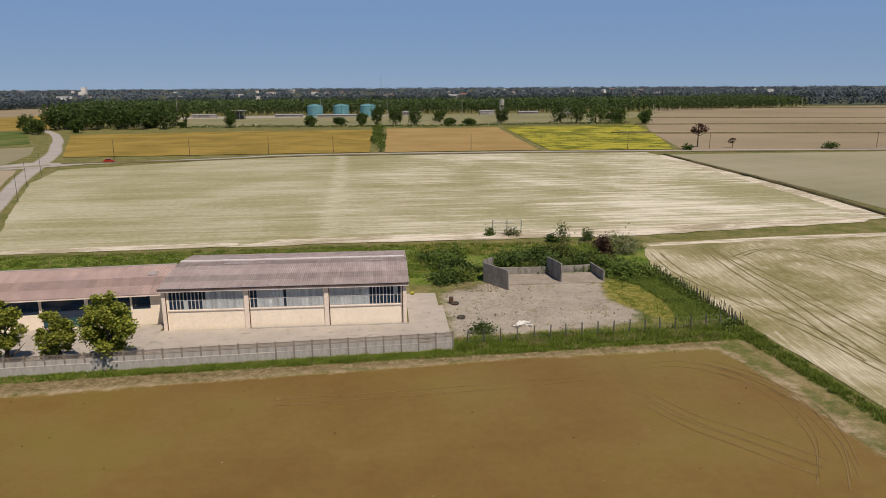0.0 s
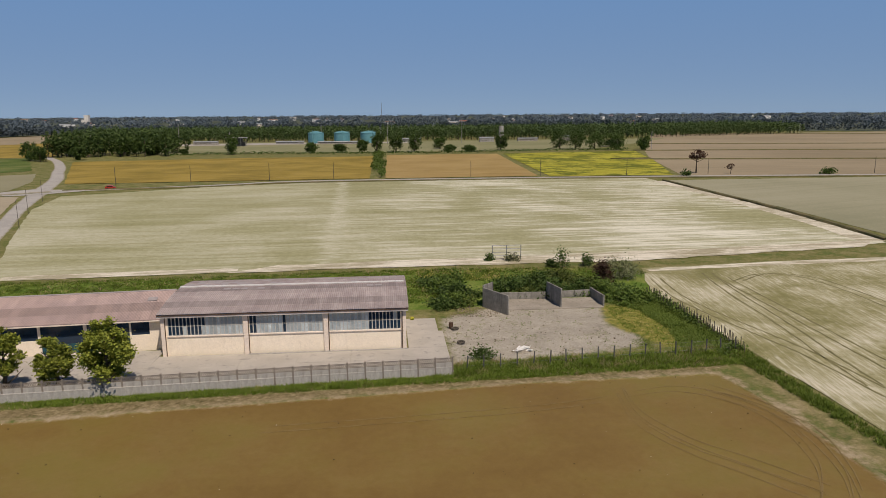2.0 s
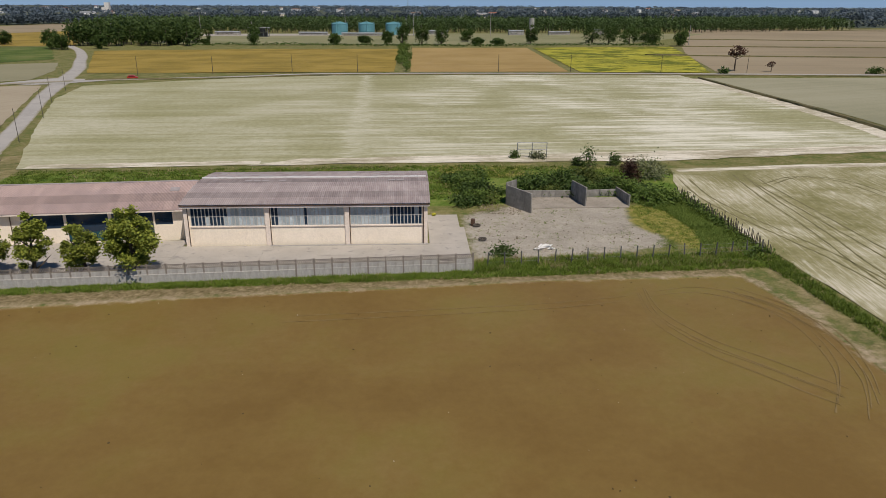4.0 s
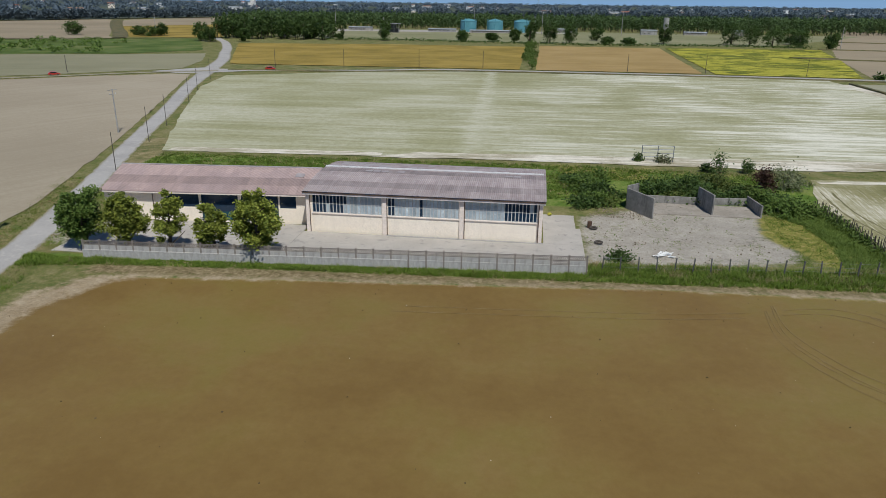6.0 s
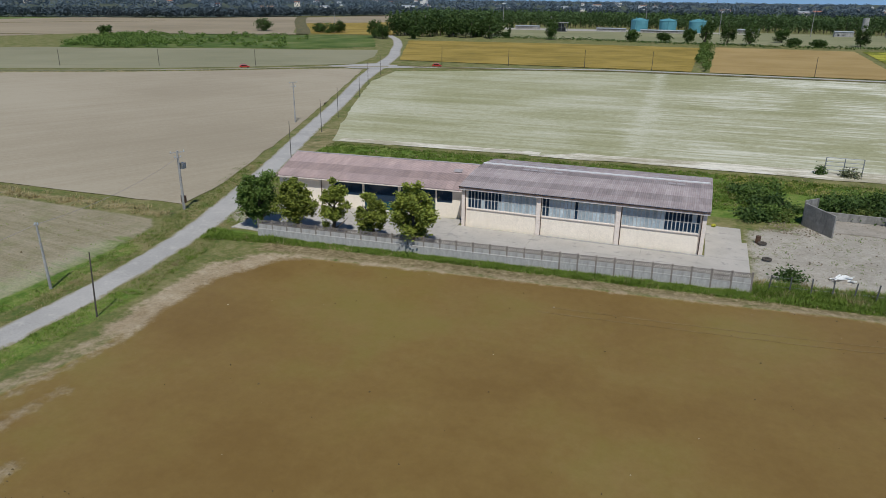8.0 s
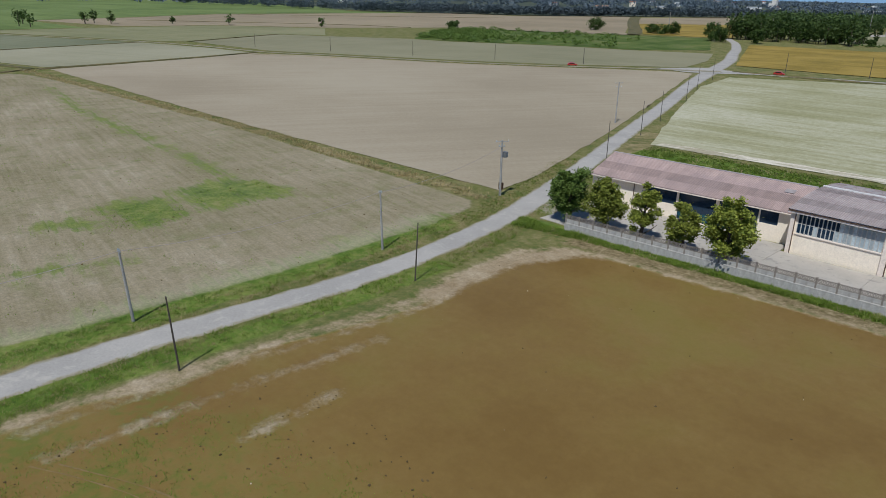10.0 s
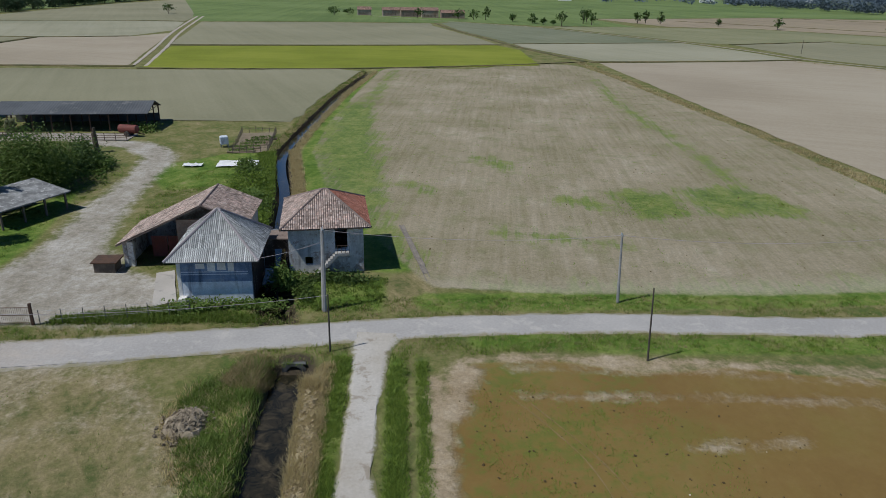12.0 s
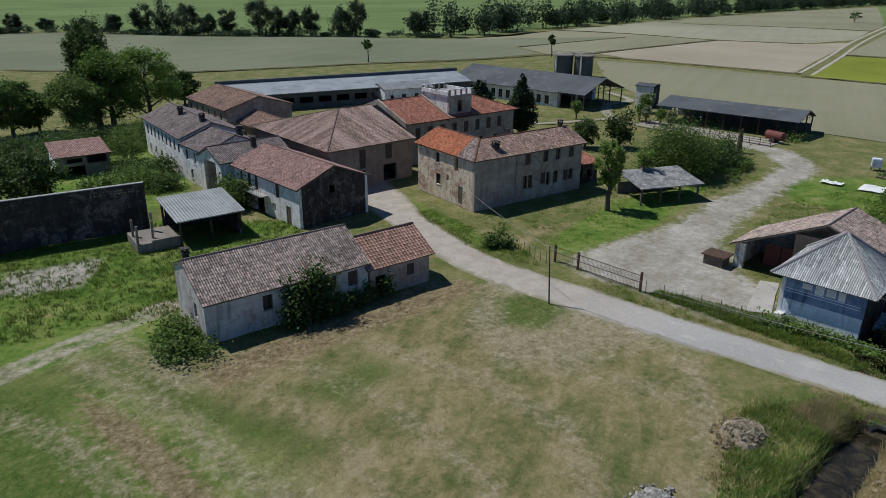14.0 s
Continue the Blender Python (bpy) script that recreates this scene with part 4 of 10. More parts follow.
dusty = np.maximum.reduce([
    np.minimum(signed(P, [(-47, -44), (-45.5, -43.2), (-39.7, -40.3), (-35.8, -33.2), (-39.1, -29.1), (-46, -27.4), (-51.6, -23.5), (-49, -33)]), -0.4 - signed(P, [(-44.6, -41), (-48.4, -40.1), (-48.6, -35.4), (-42.9, -34.3), (-41, -37.2)])),
    0.8 - line_dist(P, [(-14.7, -57.3), (-15.3, -51.8), (-16.2, -46.6)]), 0.6 - line_dist(P, [(-11, -58.1), (-12.1, -52.4), (-12.9, -47.6), (-14.1, -41.8), (-14.4, -33.8), (-17, -26)]),
    0.3 - line_dist(P, [(-5, -51), (-7.3, -46.4), (-8.4, -39.3), (-8.8, -30)]), 0.5 - line_dist(P, [(-51, -25.5), (-48.1, -24.5), (-43.8, -19.8), (-40.2, -17.6), (-36.6, -15), (-30, -13.5)]),
    0.0 - line_dist(P, [(-24, -43), (-26, -34), (-25, -24), (-20, -18)]), 0.2 - line_dist(P, [(-30, -42), (-33, -33), (-33, -24), (-28, -18)]), 0.2 - line_dist(P, [(-37, -33), (-40, -27), (-42, -21)]), -0.2 - line_dist(P, [(-20, -43), (-21, -34), (-19, -24)])])
mossy = np.maximum.reduce([
    signed(P, [(-44.6, -41), (-48.6, -40.3), (-48.8, -35.2), (-42.9, -34.3), (-41, -37.2)]) + 0.3,
    signed(P, [(-5, -57), (-9, -53), (-8.5, -46), (-8.7, -40), (-8.5, -26), (10, -26), (30, -50)]),
    1.0 - line_dist(P, [(-13.6, -55), (-14.4, -48), (-16.5, -40), (-19, -34)]), signed(P, [(-21, -41), (-29, -41), (-30, -37), (-23, -36)]) - 0.5])
wheels = 0.42 - np.abs(line_dist(P, [(40, -50), (8, -54.5), (-6.3, -57), (-10.7, -58.4), (-15.3, -59.2), (-20.8, -60.6)]) - 0.78)
zone_d = np.stack([enc(turned), enc(dusty), enc(mossy), enc(wheels)], 1)
zone_a = np.stack([enc(s_mud), enc(s_sand), enc(s_crop), enc(lush)], 1)
zone_b = np.stack([enc(dirt), enc(straw), enc(weeds), enc(np.minimum(1.9 - np.minimum(d_can_a, d_can_b), 9))], 1)
rng = np.random.default_rng(4)
can_a = np.where(P[:, 0] > -49.3, d_can_a, 99.0)
dep = np.clip((2.5 - np.minimum(can_a, d_can_b + 0.2)) / 1.6, 0, 1)
Z = -0.06 - 1.55 * dep * dep * (3 - 2 * dep)
rough_w = np.clip(0.5 - np.maximum(s_mud, s_crop) / 3, 0.15, 1) * np.clip((d_road - 2.6) / 3, 0, 1)
near_m = (np.abs(P[:, 0] + 45) < 110) & (np.abs(P[:, 1]) < 130)
wob = np.zeros(len(P))
for i in np.nonzero(near_m)[0]:
    q = Vector((P[i, 0] * 0.35, P[i, 1] * 0.35, 0))
    wob[i] = noise.noise(q) + 0.5 * noise.noise(q * 3.0)
Z = Z + np.where(dep > 0.9, 0, np.minimum(wob, 0.35) * 0.10 * rough_w - 0.02)
nxg, nyg = len(gx), len(gy)
idx = np.arange(nxg * nyg).reshape(nyg, nxg)
fq = np.stack([idx[:-1, :-1], idx[:-1, 1:], idx[1:, 1:], idx[1:, :-1]], -1).reshape(-1, 4)
gme = bpy.data.meshes.new("ground")
gme.vertices.add(len(P))
gme.vertices.foreach_set("co", np.column_stack([P, Z]).astype(np.float32).ravel())
gme.loops.add(fq.size)
gme.loops.foreach_set("vertex_index", fq.ravel().astype(np.int32))
gme.polygons.add(len(fq))
gme.polygons.foreach_set("loop_start", np.arange(0, fq.size, 4, dtype=np.int32))
gme.update(calc_edges=True)
gme.shade_smooth()
for key, arr in (("zone_a", zone_a), ("zone_b", zone_b), ("zone_c", zone_c), ("zone_d", zone_d)):
    at = gme.attributes.new(key, "FLOAT_COLOR", "POINT")
    at.data.foreach_set("color", arr.astype(np.float32).ravel())
ground = tagged(new("ground", gme), "flat farmland with bare soil, sown rows, dry verges and green strips", "ground", "", "structure")


def ground_material():
    m, nt, bs, tc = base_mat("land")
    v = tc.outputs["Object"]
    za = node(nt, "ShaderNodeAttribute", attribute_name="zone_a")
    zb = node(nt, "ShaderNodeAttribute", attribute_name="zone_b")
    sa = node(nt, "ShaderNodeSeparateColor", {0: za.outputs["Color"]})
    sb = node(nt, "ShaderNodeSeparateColor", {0: zb.outputs["Color"]})
    n1 = noisen(nt, v, 0.22, 6, 0.65)
    n2 = noisen(nt, v, 1.1, 6, 0.7)
    n3 = noisen(nt, v, 3.6, 9, 0.85)
    n4 = noisen(nt, v, 0.045, 5, 0.6)

    def fac(ch, soft, amp, nn):
        d = mathn(nt, "MULTIPLY", mathn(nt, "SUBTRACT", ch, 0.5), 8.0)
        d = mathn(nt, "MULTIPLY_ADD", mathn(nt, "SUBTRACT", nn, 0.5), 2 * amp, d)
        return stretch(nt, d, -soft, soft)

    nmix = mathn(nt, "ADD", mathn(nt, "MULTIPLY", n1, 0.6), mathn(nt, "MULTIPLY", n2, 0.4))
    # verge: green and straw
    col = ramp(nt, nmix, [(0.36, GREEN), (0.47, (0.15, 0.155, 0.05, 1)), (0.56, (0.22, 0.2, 0.085, 1)), (0.66, STRAW)])
    # lush grass
    lc = ramp(nt, nmix, [(0.37, (0.06, 0.115, 0.015, 1)), (0.48, (0.12, 0.185, 0.03, 1)), (0.58, (0.2, 0.235, 0.06, 1)), (0.68, (0.28, 0.25, 0.11, 1))])
    # mown straw-coloured grass
    mps = node(nt, "ShaderNodeMapping", {"Vector": v, "Rotation": (0, 0, radians(28)), "Scale": (8.0, 2.0, 1.0)}, vector_type="TEXTURE")
    sw = noisen(nt, mps.outputs[0], 0.9, 6, 0.7, 0.6)
    sm = mathn(nt, "ADD", mathn(nt, "MULTIPLY", sw, 0.25), mathn(nt, "ADD", mathn(nt, "MULTIPLY", n1, 0.3), mathn(nt, "MULTIPLY", n2, 0.2)))
    sm = mathn(nt, "MULTIPLY_ADD", n4, 0.25, sm)
    sc = ramp(nt, sm, [(0.4, (0.075, 0.105, 0.026, 1)), (0.455, (0.145, 0.145, 0.055, 1)), (0.5, (0.22, 0.19, 0.085, 1)), (0.55, (0.3, 0.245, 0.13, 1)), (0.63, (0.38, 0.315, 0.19, 1))])
    col = mixc(nt, fac(sb.outputs[1], 0.6, 1.5, nmix), col, sc)
    col = mixc(nt, fac(za.outputs["Alpha"], 0.5, 2.0, nmix), col, lc)
    # sown field with faint rows
    mp = node(nt, "ShaderNodeMapping", {"Vector": v, "Rotation": (0, 0, radians(172)), "Scale": (20.0, 1.0, 1.0)}, vector_type="TEXTURE")
    rows_ = noisen(nt, mp.outputs[0], 0.9, 5, 0.75)
    cc = mathn(nt, "ADD", mathn(nt, "MULTIPLY", rows_, 0.34), mathn(nt, "ADD", mathn(nt, "MULTIPLY", n4, 0.46), mathn(nt, "MULTIPLY", n2, 0.2)))
    fc = ramp(nt, cc, [(0.36, (0.19, 0.168, 0.09, 1)), (0.45, (0.265, 0.228, 0.14, 1)), (0.54, (0.33, 0.28, 0.19, 1)), (0.66, (0.44, 0.385, 0.29, 1))])
    fc = mixc(nt, mathn(nt, "MULTIPLY", stretch(nt, n1, 0.48, 0.7), 0.38), fc, (0.14, 0.165, 0.05, 1))
    fc = mixc(nt, mathn(nt, "MULTIPLY", fac(sb.outputs[2], 1.8, 15.0, mathn(nt, "ADD", mathn(nt, "MULTIPLY", rows_, 0.45), mathn(nt, "MULTIPLY", nmix, 0.55))), 0.85), fc, lc)
    zcf = node(nt, "ShaderNodeAttribute", attribute_name="zone_c")
    fc = mixc(nt, mathn(nt, "MULTIPLY", fac(zcf.outputs["Alpha"], 2.5, 5.0, nmix), 0.55), fc, (0.45, 0.4, 0.3, 1))
    col = mixc(nt, fac(sa.outputs[2], 0.4, 1.0, nmix), col, fc)
    # flooded brown soil: shallow murky water with a green bloom
    mpm = node(nt, "ShaderNodeMapping", {"Vector": v, "Rotation": (0, 0, radians(4)), "Scale": (6.0, 1.0, 1.0)}, vector_type="TEXTURE")
    rm = noisen(nt, mpm.outputs[0], 0.12, 4, 0.6)
    mc = ramp(nt, mathn(nt, "ADD", mathn(nt, "MULTIPLY", n4, 0.68), mathn(nt, "ADD", mathn(nt, "MULTIPLY", rm, 0.12), mathn(nt, "MULTIPLY", n2, 0.2))), [(0.4, (0.174, 0.106, 0.03, 1)), (0.5, (0.203, 0.13, 0.039, 1)), (0.6, (0.232, 0.158, 0.055, 1))])
    gb = mathn(nt, "MULTIPLY", stretch(nt, mathn(nt, "ADD", mathn(nt, "MULTIPLY", n4, 0.65), mathn(nt, "ADD", mathn(nt, "MULTIPLY", rm, 0.1), mathn(nt, "MULTIPLY", n1, 0.25))), 0.46, 0.66), 0.55)
    mc = mixc(nt, gb, mc, (0.172, 0.146, 0.025, 1))
    sxy = node(nt, "ShaderNodeSeparateXYZ", {0: v})
    # young rice shows green in the shallow corner by the track
    young = mathn(nt, "MULTIPLY", stretch(nt, sxy.outputs[0], -22.0, -34.0), stretch(nt, sxy.outputs[1], 24.0, 12.0))
    young = mathn(nt, "MULTIPLY", young, stretch(nt, mathn(nt, "ADD", mathn(nt, "MULTIPLY", n1, 0.5), mathn(nt, "MULTIPLY", n2, 0.5)), 0.46, 0.6))
    mc = mixc(nt, mathn(nt, "MULTIPLY", young, 0.75), mc, (0.12, 0.145, 0.025, 1))
    speck = node(nt, "ShaderNodeTexVoronoi", {"Vector": v, "Scale": 0.35}, feature="F1")
    mc = mixc(nt, stretch(nt, speck.outputs[0], 0.02, 0.012), mc, (0.3, 0.25, 0.18, 1))
    wet = fac(sa.outputs[0], 0.3, 1.1, nmix)
    col = mixc(nt, wet, col, mc)
    # dry sand
    dc = ramp(nt, nmix, [(0.36, (0.27, 0.2, 0.115, 1)), (0.52, (0.37, 0.29, 0.185, 1)), (0.66, (0.47, 0.385, 0.27, 1))])
    sand = fac(sa.outputs[1], 0.7, 2.4, nmix)
    col = mixc(nt, sand, col, dc)
    wet = mathn(nt, "MULTIPLY", wet, mathn(nt, "SUBTRACT", 1.0, sand))
    # gravel and trodden earth
    gc = ramp(nt, nmix, [(0.34, (0.22, 0.195, 0.14, 1)), (0.46, (0.33, 0.295, 0.235, 1)), (0.56, (0.42, 0.385, 0.325, 1)), (0.68, (0.52, 0.485, 0.43, 1))])
    col = mixc(nt, fac(sb.outputs[0], 1.0, 3.5, nmix), col, gc)
    # old gravel of the warehouse yard, with weeds
    nw = noisen(nt, v, 0.5, 6, 0.7, 0.5)
    yc = ramp(nt, nmix, [(0.34, (0.23, 0.205, 0.165, 1)), (0.42, (0.35, 0.315, 0.26, 1)), (0.56, (0.41, 0.37, 0.31, 1)), (0.68, (0.48, 0.435, 0.365, 1))])
    yc = mixc(nt, mathn(nt, "MULTIPLY", stretch(nt, nw, 0.56, 0.66), 0.5), yc, (0.17, 0.18, 0.06, 1))
    zc = node(nt, "ShaderNodeAttribute", attribute_name="zone_c")
    sc_ = node(nt, "ShaderNodeSeparateColor", {0: zc.outputs["Color"]})
    col = mixc(nt, fac(sc_.outputs[0], 0.8, 3.0, nmix), col, yc)
    # yellowish low weeds
    wc = ramp(nt, n2, [(0.36, (0.13, 0.15, 0.035, 1)), (0.5, (0.24, 0.225, 0.05, 1)), (0.64, (0.33, 0.27, 0.1, 1))])
    col = mixc(nt, fac(sc_.outputs[1], 0.7, 4.0, nmix), col, wc)
    col = mixc(nt, mathn(nt, "MULTIPLY", fac(sc_.outputs[2], 1.5, 9.0, sm), 0.75), col, lc)
    # turned soil, dusty tracks, mossy green and wheel paths of the paddock
    zd = node(nt, "ShaderNodeAttribute", attribute_name="zone_d")
    sd = node(nt, "ShaderNodeSeparateColor", {0: zd.outputs["Color"]})
    n5 = noisen(nt, v, 2.4, 7, 0.75)
    tm = mathn(nt, "ADD", mathn(nt, "MULTIPLY", n2, 0.5), mathn(nt, "MULTIPLY", n5, 0.5))
    col = mixc(nt, mathn(nt, "MULTIPLY", fac(sd.outputs[2], 1.2, 4.0, tm), 0.85), col, ramp(nt, tm, [(0.36, (0.05, 0.085, 0.014, 1)), (0.5, (0.09, 0.13, 0.026, 1)), (0.62, (0.16, 0.175, 0.055, 1))]))
    col = mixc(nt, mathn(nt, "MULTIPLY", fac(sd.outputs[0], 0.8, 2.2, tm), 0.95), col, ramp(nt, tm, [(0.38, (0.1, 0.075, 0.035, 1)), (0.47, (0.19, 0.145, 0.075, 1)), (0.55, (0.28, 0.22, 0.125, 1)), (0.66, (0.4, 0.335, 0.215, 1))]))
    col = mixc(nt, mathn(nt, "MULTIPLY", fac(sd.outputs[1], 1.6, 4.5, tm), 0.8), col, ramp(nt, tm, [(0.38, (0.2, 0.165, 0.09, 1)), (0.5, (0.31, 0.26, 0.16, 1)), (0.62, (0.42, 0.36, 0.25, 1))]))
    col = mixc(nt, fac(zd.outputs["Alpha"], 0.4, 0.7, tm), col, ramp(nt, tm, [(0.4, (0.3, 0.26, 0.18, 1)), (0.6, (0.44, 0.39, 0.3, 1))]))
    # canal bed
    col = mixc(nt, fac(zb.outputs["Alpha"], 0.4, 0.5, nmix), col, (0.075, 0.06, 0.04, 1))
    g = mathn(nt, "MULTIPLY_ADD", n3, 1.5, 0.25)
    g = mathn(nt, "MULTIPLY_ADD", mathn(nt, "SUBTRACT", 1.0, g), mathn(nt, "MULTIPLY", wet, 0.8), g)
    col = mixc(nt, 1.0, col, node(nt, "ShaderNodeCombineColor", {0: g, 1: g, 2: g}).outputs[0], "MULTIPLY")
    nt.links.new(col, bs.inputs["Base Color"])
    nt.links.new(mathn(nt, "MULTIPLY_ADD", wet, -0.42, 0.95), bs.inputs["Roughness"])
    nt.links.new(mathn(nt, "MULTIPLY_ADD", wet, 0.04, 0.12), bs.inputs["Specular IOR Level"])
    hb = mathn(nt, "MULTIPLY", mathn(nt, "ADD", n2, mathn(nt, "MULTIPLY", n3, 0.5)), mathn(nt, "MULTIPLY_ADD", wet, -0.97, 1.0))
    bumped(nt, bs, hb, 0.8, 0.2)
    return m


M["land"] = ground_material()
gme.materials.append(M["land"])

# roads and tracks
ribbon("road", ROAD, [w + 0.5 for w in ROAD_W], "asphalt", -0.075, "pale worn country road, trodden earth near the farm", amp=0.3, step=1.0, crown=0.06)
ribbon("cross_road", CROSS, [5.5] * len(CROSS), "asphalt", 0.022, "pale asphalt road between the fields", step=5)
ribbon("west_lane", WEST_LANE, [3.0] * 9 + [3.2, 3.4, 3.6, 4.2, 5.5], "path", 0.024, "pale earth lane between the fields", "road", 0.3, 4, 0.05)
ribbon("gravel_track", [(90, -3.3), (0, -3.4), (-33.5, -3.8), (-44.5, -3.7), (-50, -3.6), (-54, -3.2)], [2.5, 2.5, 2.5, 2.6, 3.2, 4.6], "gravel_lane", -0.07, "white gravel farm track", "track", 0.4, 0.7, crown=0.07)
for off in (-2.2, 2.2):
    ribbon("field_track", [(-247 + off * 0.2, -90.5 + off), (-314, -105 + off), (-416, -128 + off), (-580, -160 + off)], [1.2, 1.3, 1.5, 1.7], "earth_road", 0.03, "pale earth track between fields", "track", 0.3, 4)
patch("road_junction", [(-146, 268), (-136, 265), (-127, 270), (-116, 279), (-114, 285), (-130, 286), (-137, 291), (-142, 286), (-152, 270)], "asphalt", 0.034, "pale asphalt crossing of two country roads", "road")
# fields
TAN_B = [(-67.8, 78), (-70.0, 90), (-85.6, 137), (-100.4, 178), (-131.5, 262), (-140, 263), (-158, 252), (-180, 234), (-208, 215), (-242, 198), (-272, 184), (-298, 166), (-289, 136), (-281, 97), (-277, 75.2), (-142, 75.6)]
patch("field_tan", TAN_B, "tan_field", 0.01, "bare tan tilled field beside the road")
patch("field_white", [(-71, 127.5), (-32, 129.5), (6, 131), (48, 131), (112, 143), (113.5, 185), (116, 276), (115, 299), (81, 301), (-31, 299), (-72, 287), (-117, 262), (-110, 226), (-90, 173)], "white_field", 0.01, "pale dusty sown field with light streaks")
patch("field_margin", [(-30, 129.3), (6, 130.8), (48, 130.8), (104, 139), (110, 146), (60, 140.5), (20, 137.5), (-20, 135)], "pale_soil", 0.02, "whitish dry soil strip along the field edge", "field", 1.0)
ribbon("field_margin", [(-70, 129.2), (-50, 130.5), (-28, 131.8)], [3.0, 3.6, 3.2], "pale_soil", 0.021, "whitish dry soil strip along the field edge", "field", 0.8, 2, 0.0)
ribbon("field_margin", [(110, 145), (114, 190), (115.5, 284)], [6, 5, 5], "pale_soil", 0.025, "whitish dry soil strip beside the ditch", "field", 0.8, 3, 0.0)
ribbon("field_margin", [(49, 122.5), (74, 125.3), (100, 126.8), (150, 129)], [1.5, 2.8, 3, 3], "pale_soil", 0.02, "whitish strip along the drill rows", "field", 0.5, 2, 0.0)
patch("field_east", [(121, 286), (121, 192), (119, 150), (300, 150), (400, 270), (222, 287)], "grey_field", 0.01, "greenish sown field beyond the ditch")
patch("field_striped", [(46, 56), (45, 76), (43, 106), (48.5, 124), (74, 127), (100, 128.3), (180, 132), (180, -20), (47, -20)], "stripe_field", 0.01, "pale field with whitish drill rows")
patch("field_grey_west", [(-146, 283), (-162, 268), (-183, 248), (-211, 229), (-245, 211), (-275, 197), (-306, 180), (-378, 175), (-412, 249), (-340, 298), (-311, 303), (-254, 334), (-210, 346), (-173, 364), (-155, 322)], "fallow_field", 0.012, "greyish sown field")
patch("field_olive_west", [(-388, 164), (-383, 173), (-416, 250), (-392, 272), (-461, 320), (-530, 265), (-531, 180), (-522, 100), (-470, 123), (-425, 144)], "olive_field", 0.012, "dull green field beyond the track")
patch("field_pale_west", [(-285, 76), (-346, 56), (-362, 54), (-380, 124), (-386, 150), (-339, 163), (-303, 168), (-294, 136), (-287, 97)], "grey_field", 0.012, "pale greyish field")
patch("field_sage_west", [(-364, 53), (-396, 48), (-467, 33), (-540, 26), (-565, 38), (-510, 90), (-465, 113), (-420, 134), (-389, 149), (-382, 124)], "sage_field", 0.012, "grey-green field")
patch("field_lime", [(-242, -88), (-323, -103), (-337, -29), (-352, 44), (-330, 52), (-266, 50), (-260, 30), (-246, -27)], "lime_field", 0.02, "bright yellow-green young crop")
patch("field_olive", [(-331, -106), (-342, -29), (-357, 45), (-396, 40), (-506, 19), (-537, 18), (-531, -23), (-528, -61), (-508, -140)], "fallow_field", 0.012, "faded green sown field")
patch("field_shed", [(-150, -49), (-152, -86), (-185, -126), (-228, -160), (-236, -134), (-237, -88), (-240, -54), (-246, -24), (-240, -15.5), (-190, -21.5), (-150, -25)], "fallow_field", 0.012, "olive green meadow behind the open shed", amp=1.2)
patch("field_pink_south", [(-249, -95), (-246, -133), (-244, -156), (-250, -174), (-274, -175.5), (-357, -176), (-371, -139), (-398, -127), (-316, -109)], "tan_field", 0.012, "bare pinkish field")
patch("field_clay_south", [(-232, -187), (-248, -180), (-274, -180), (-357, -180), (-360, -232), (-349, -276), (-298, -262), (-254, -264), (-336, -219), (-246, -214)], "fallow_field", 0.012, "bare olive-tan field before the trees")
patch("field_far_south", [(-230, -189), (-188, -195), (-156, -207), (-122, -215), (-89, -227), (-56, -262), (40, -330), (60, -500), (-87, -430), (-113, -428), (-160, -358), (-193, -330), (-225, -301), (-249, -268), (-334, -220.5), (-246, -217)], "sage_field", 0.012, "wide greyish green field")
patch("field_plain_south", [(-363, -233), (-360, -180), (-374, -140), (-420, -132), (-504, -150), (-506, -187), (-482, -260), (-494, -294), (-400, -281), (-352, -277)], "grey_field", 0.012, "pale greyish field along the trees")
patch("field_plain_far", [(-510, -187), (-508, -152), (-572, -161), (-640, -178), (-1060, -300), (-800, -313), (-611, -304), (-497, -294), (-486, -262)], "fallow_field", 0.012, "far pale field along the trees")
patch("field_meadow_south", [(-95, -470), (-225, -305), (-254, -282), (-300, -276), (-400, -300), (-770, -325), (-1500, -345), (-1500, -1500), (200, -1500)], "meadow", 0.011, "bright green meadow behind the trees")
patch("meadow_west", [(-545, 22), (-570, 40), (-528, 95), (-535, 172), (-660, 166), (-690, 250), (-760, 380), (-748, 535), (-735, 700), (-820, 610), (-1500, 900), (-2300, 600), (-2300, -420), (-1060, -312), (-640, -182), (-575, -164), (-512, -145), (-535, -61)], "meadow", 0.015, "distant green meadow")
patch("field_pale_far", [(-535, 268), (-545, 200), (-655, 172), (-690, 262), (-750, 385), (-740, 530), (-722, 690), (-611, 718), (-540, 862), (-512, 839), (-312, 500), (-294, 480), (-360, 442), (-430, 428), (-442, 390), (-465, 330)], "pink_field", 0.013, "distant pale bare fields")
patch("field_pale_north", [(-514, 843), (-460, 1024), (-335, 764), (-406, 674)], "pink_field", 0.013, "distant pale bare field")
patch("scrub_land", [(-338, 301), (-311, 307), (-254, 338), (-211, 351), (-185, 387), (-240, 495), (-288, 474), (-360, 438), (-414, 429), (-390, 360)], "scrub", 0.016, "rough green land with low shrubs", amp=2)
patch("far_plain", [(-2600, 900), (-830, 640), (-620, 740), (-545, 880), (-470, 1050), (-260, 900), (560, 930), (640, 880), (1500, 980), (5000, 1500), (5000, 6400), (-5000, 6400), (-5000, 900)], "far_plain", 0.011, "distant dark green plain with woods", amp=4, step=40)
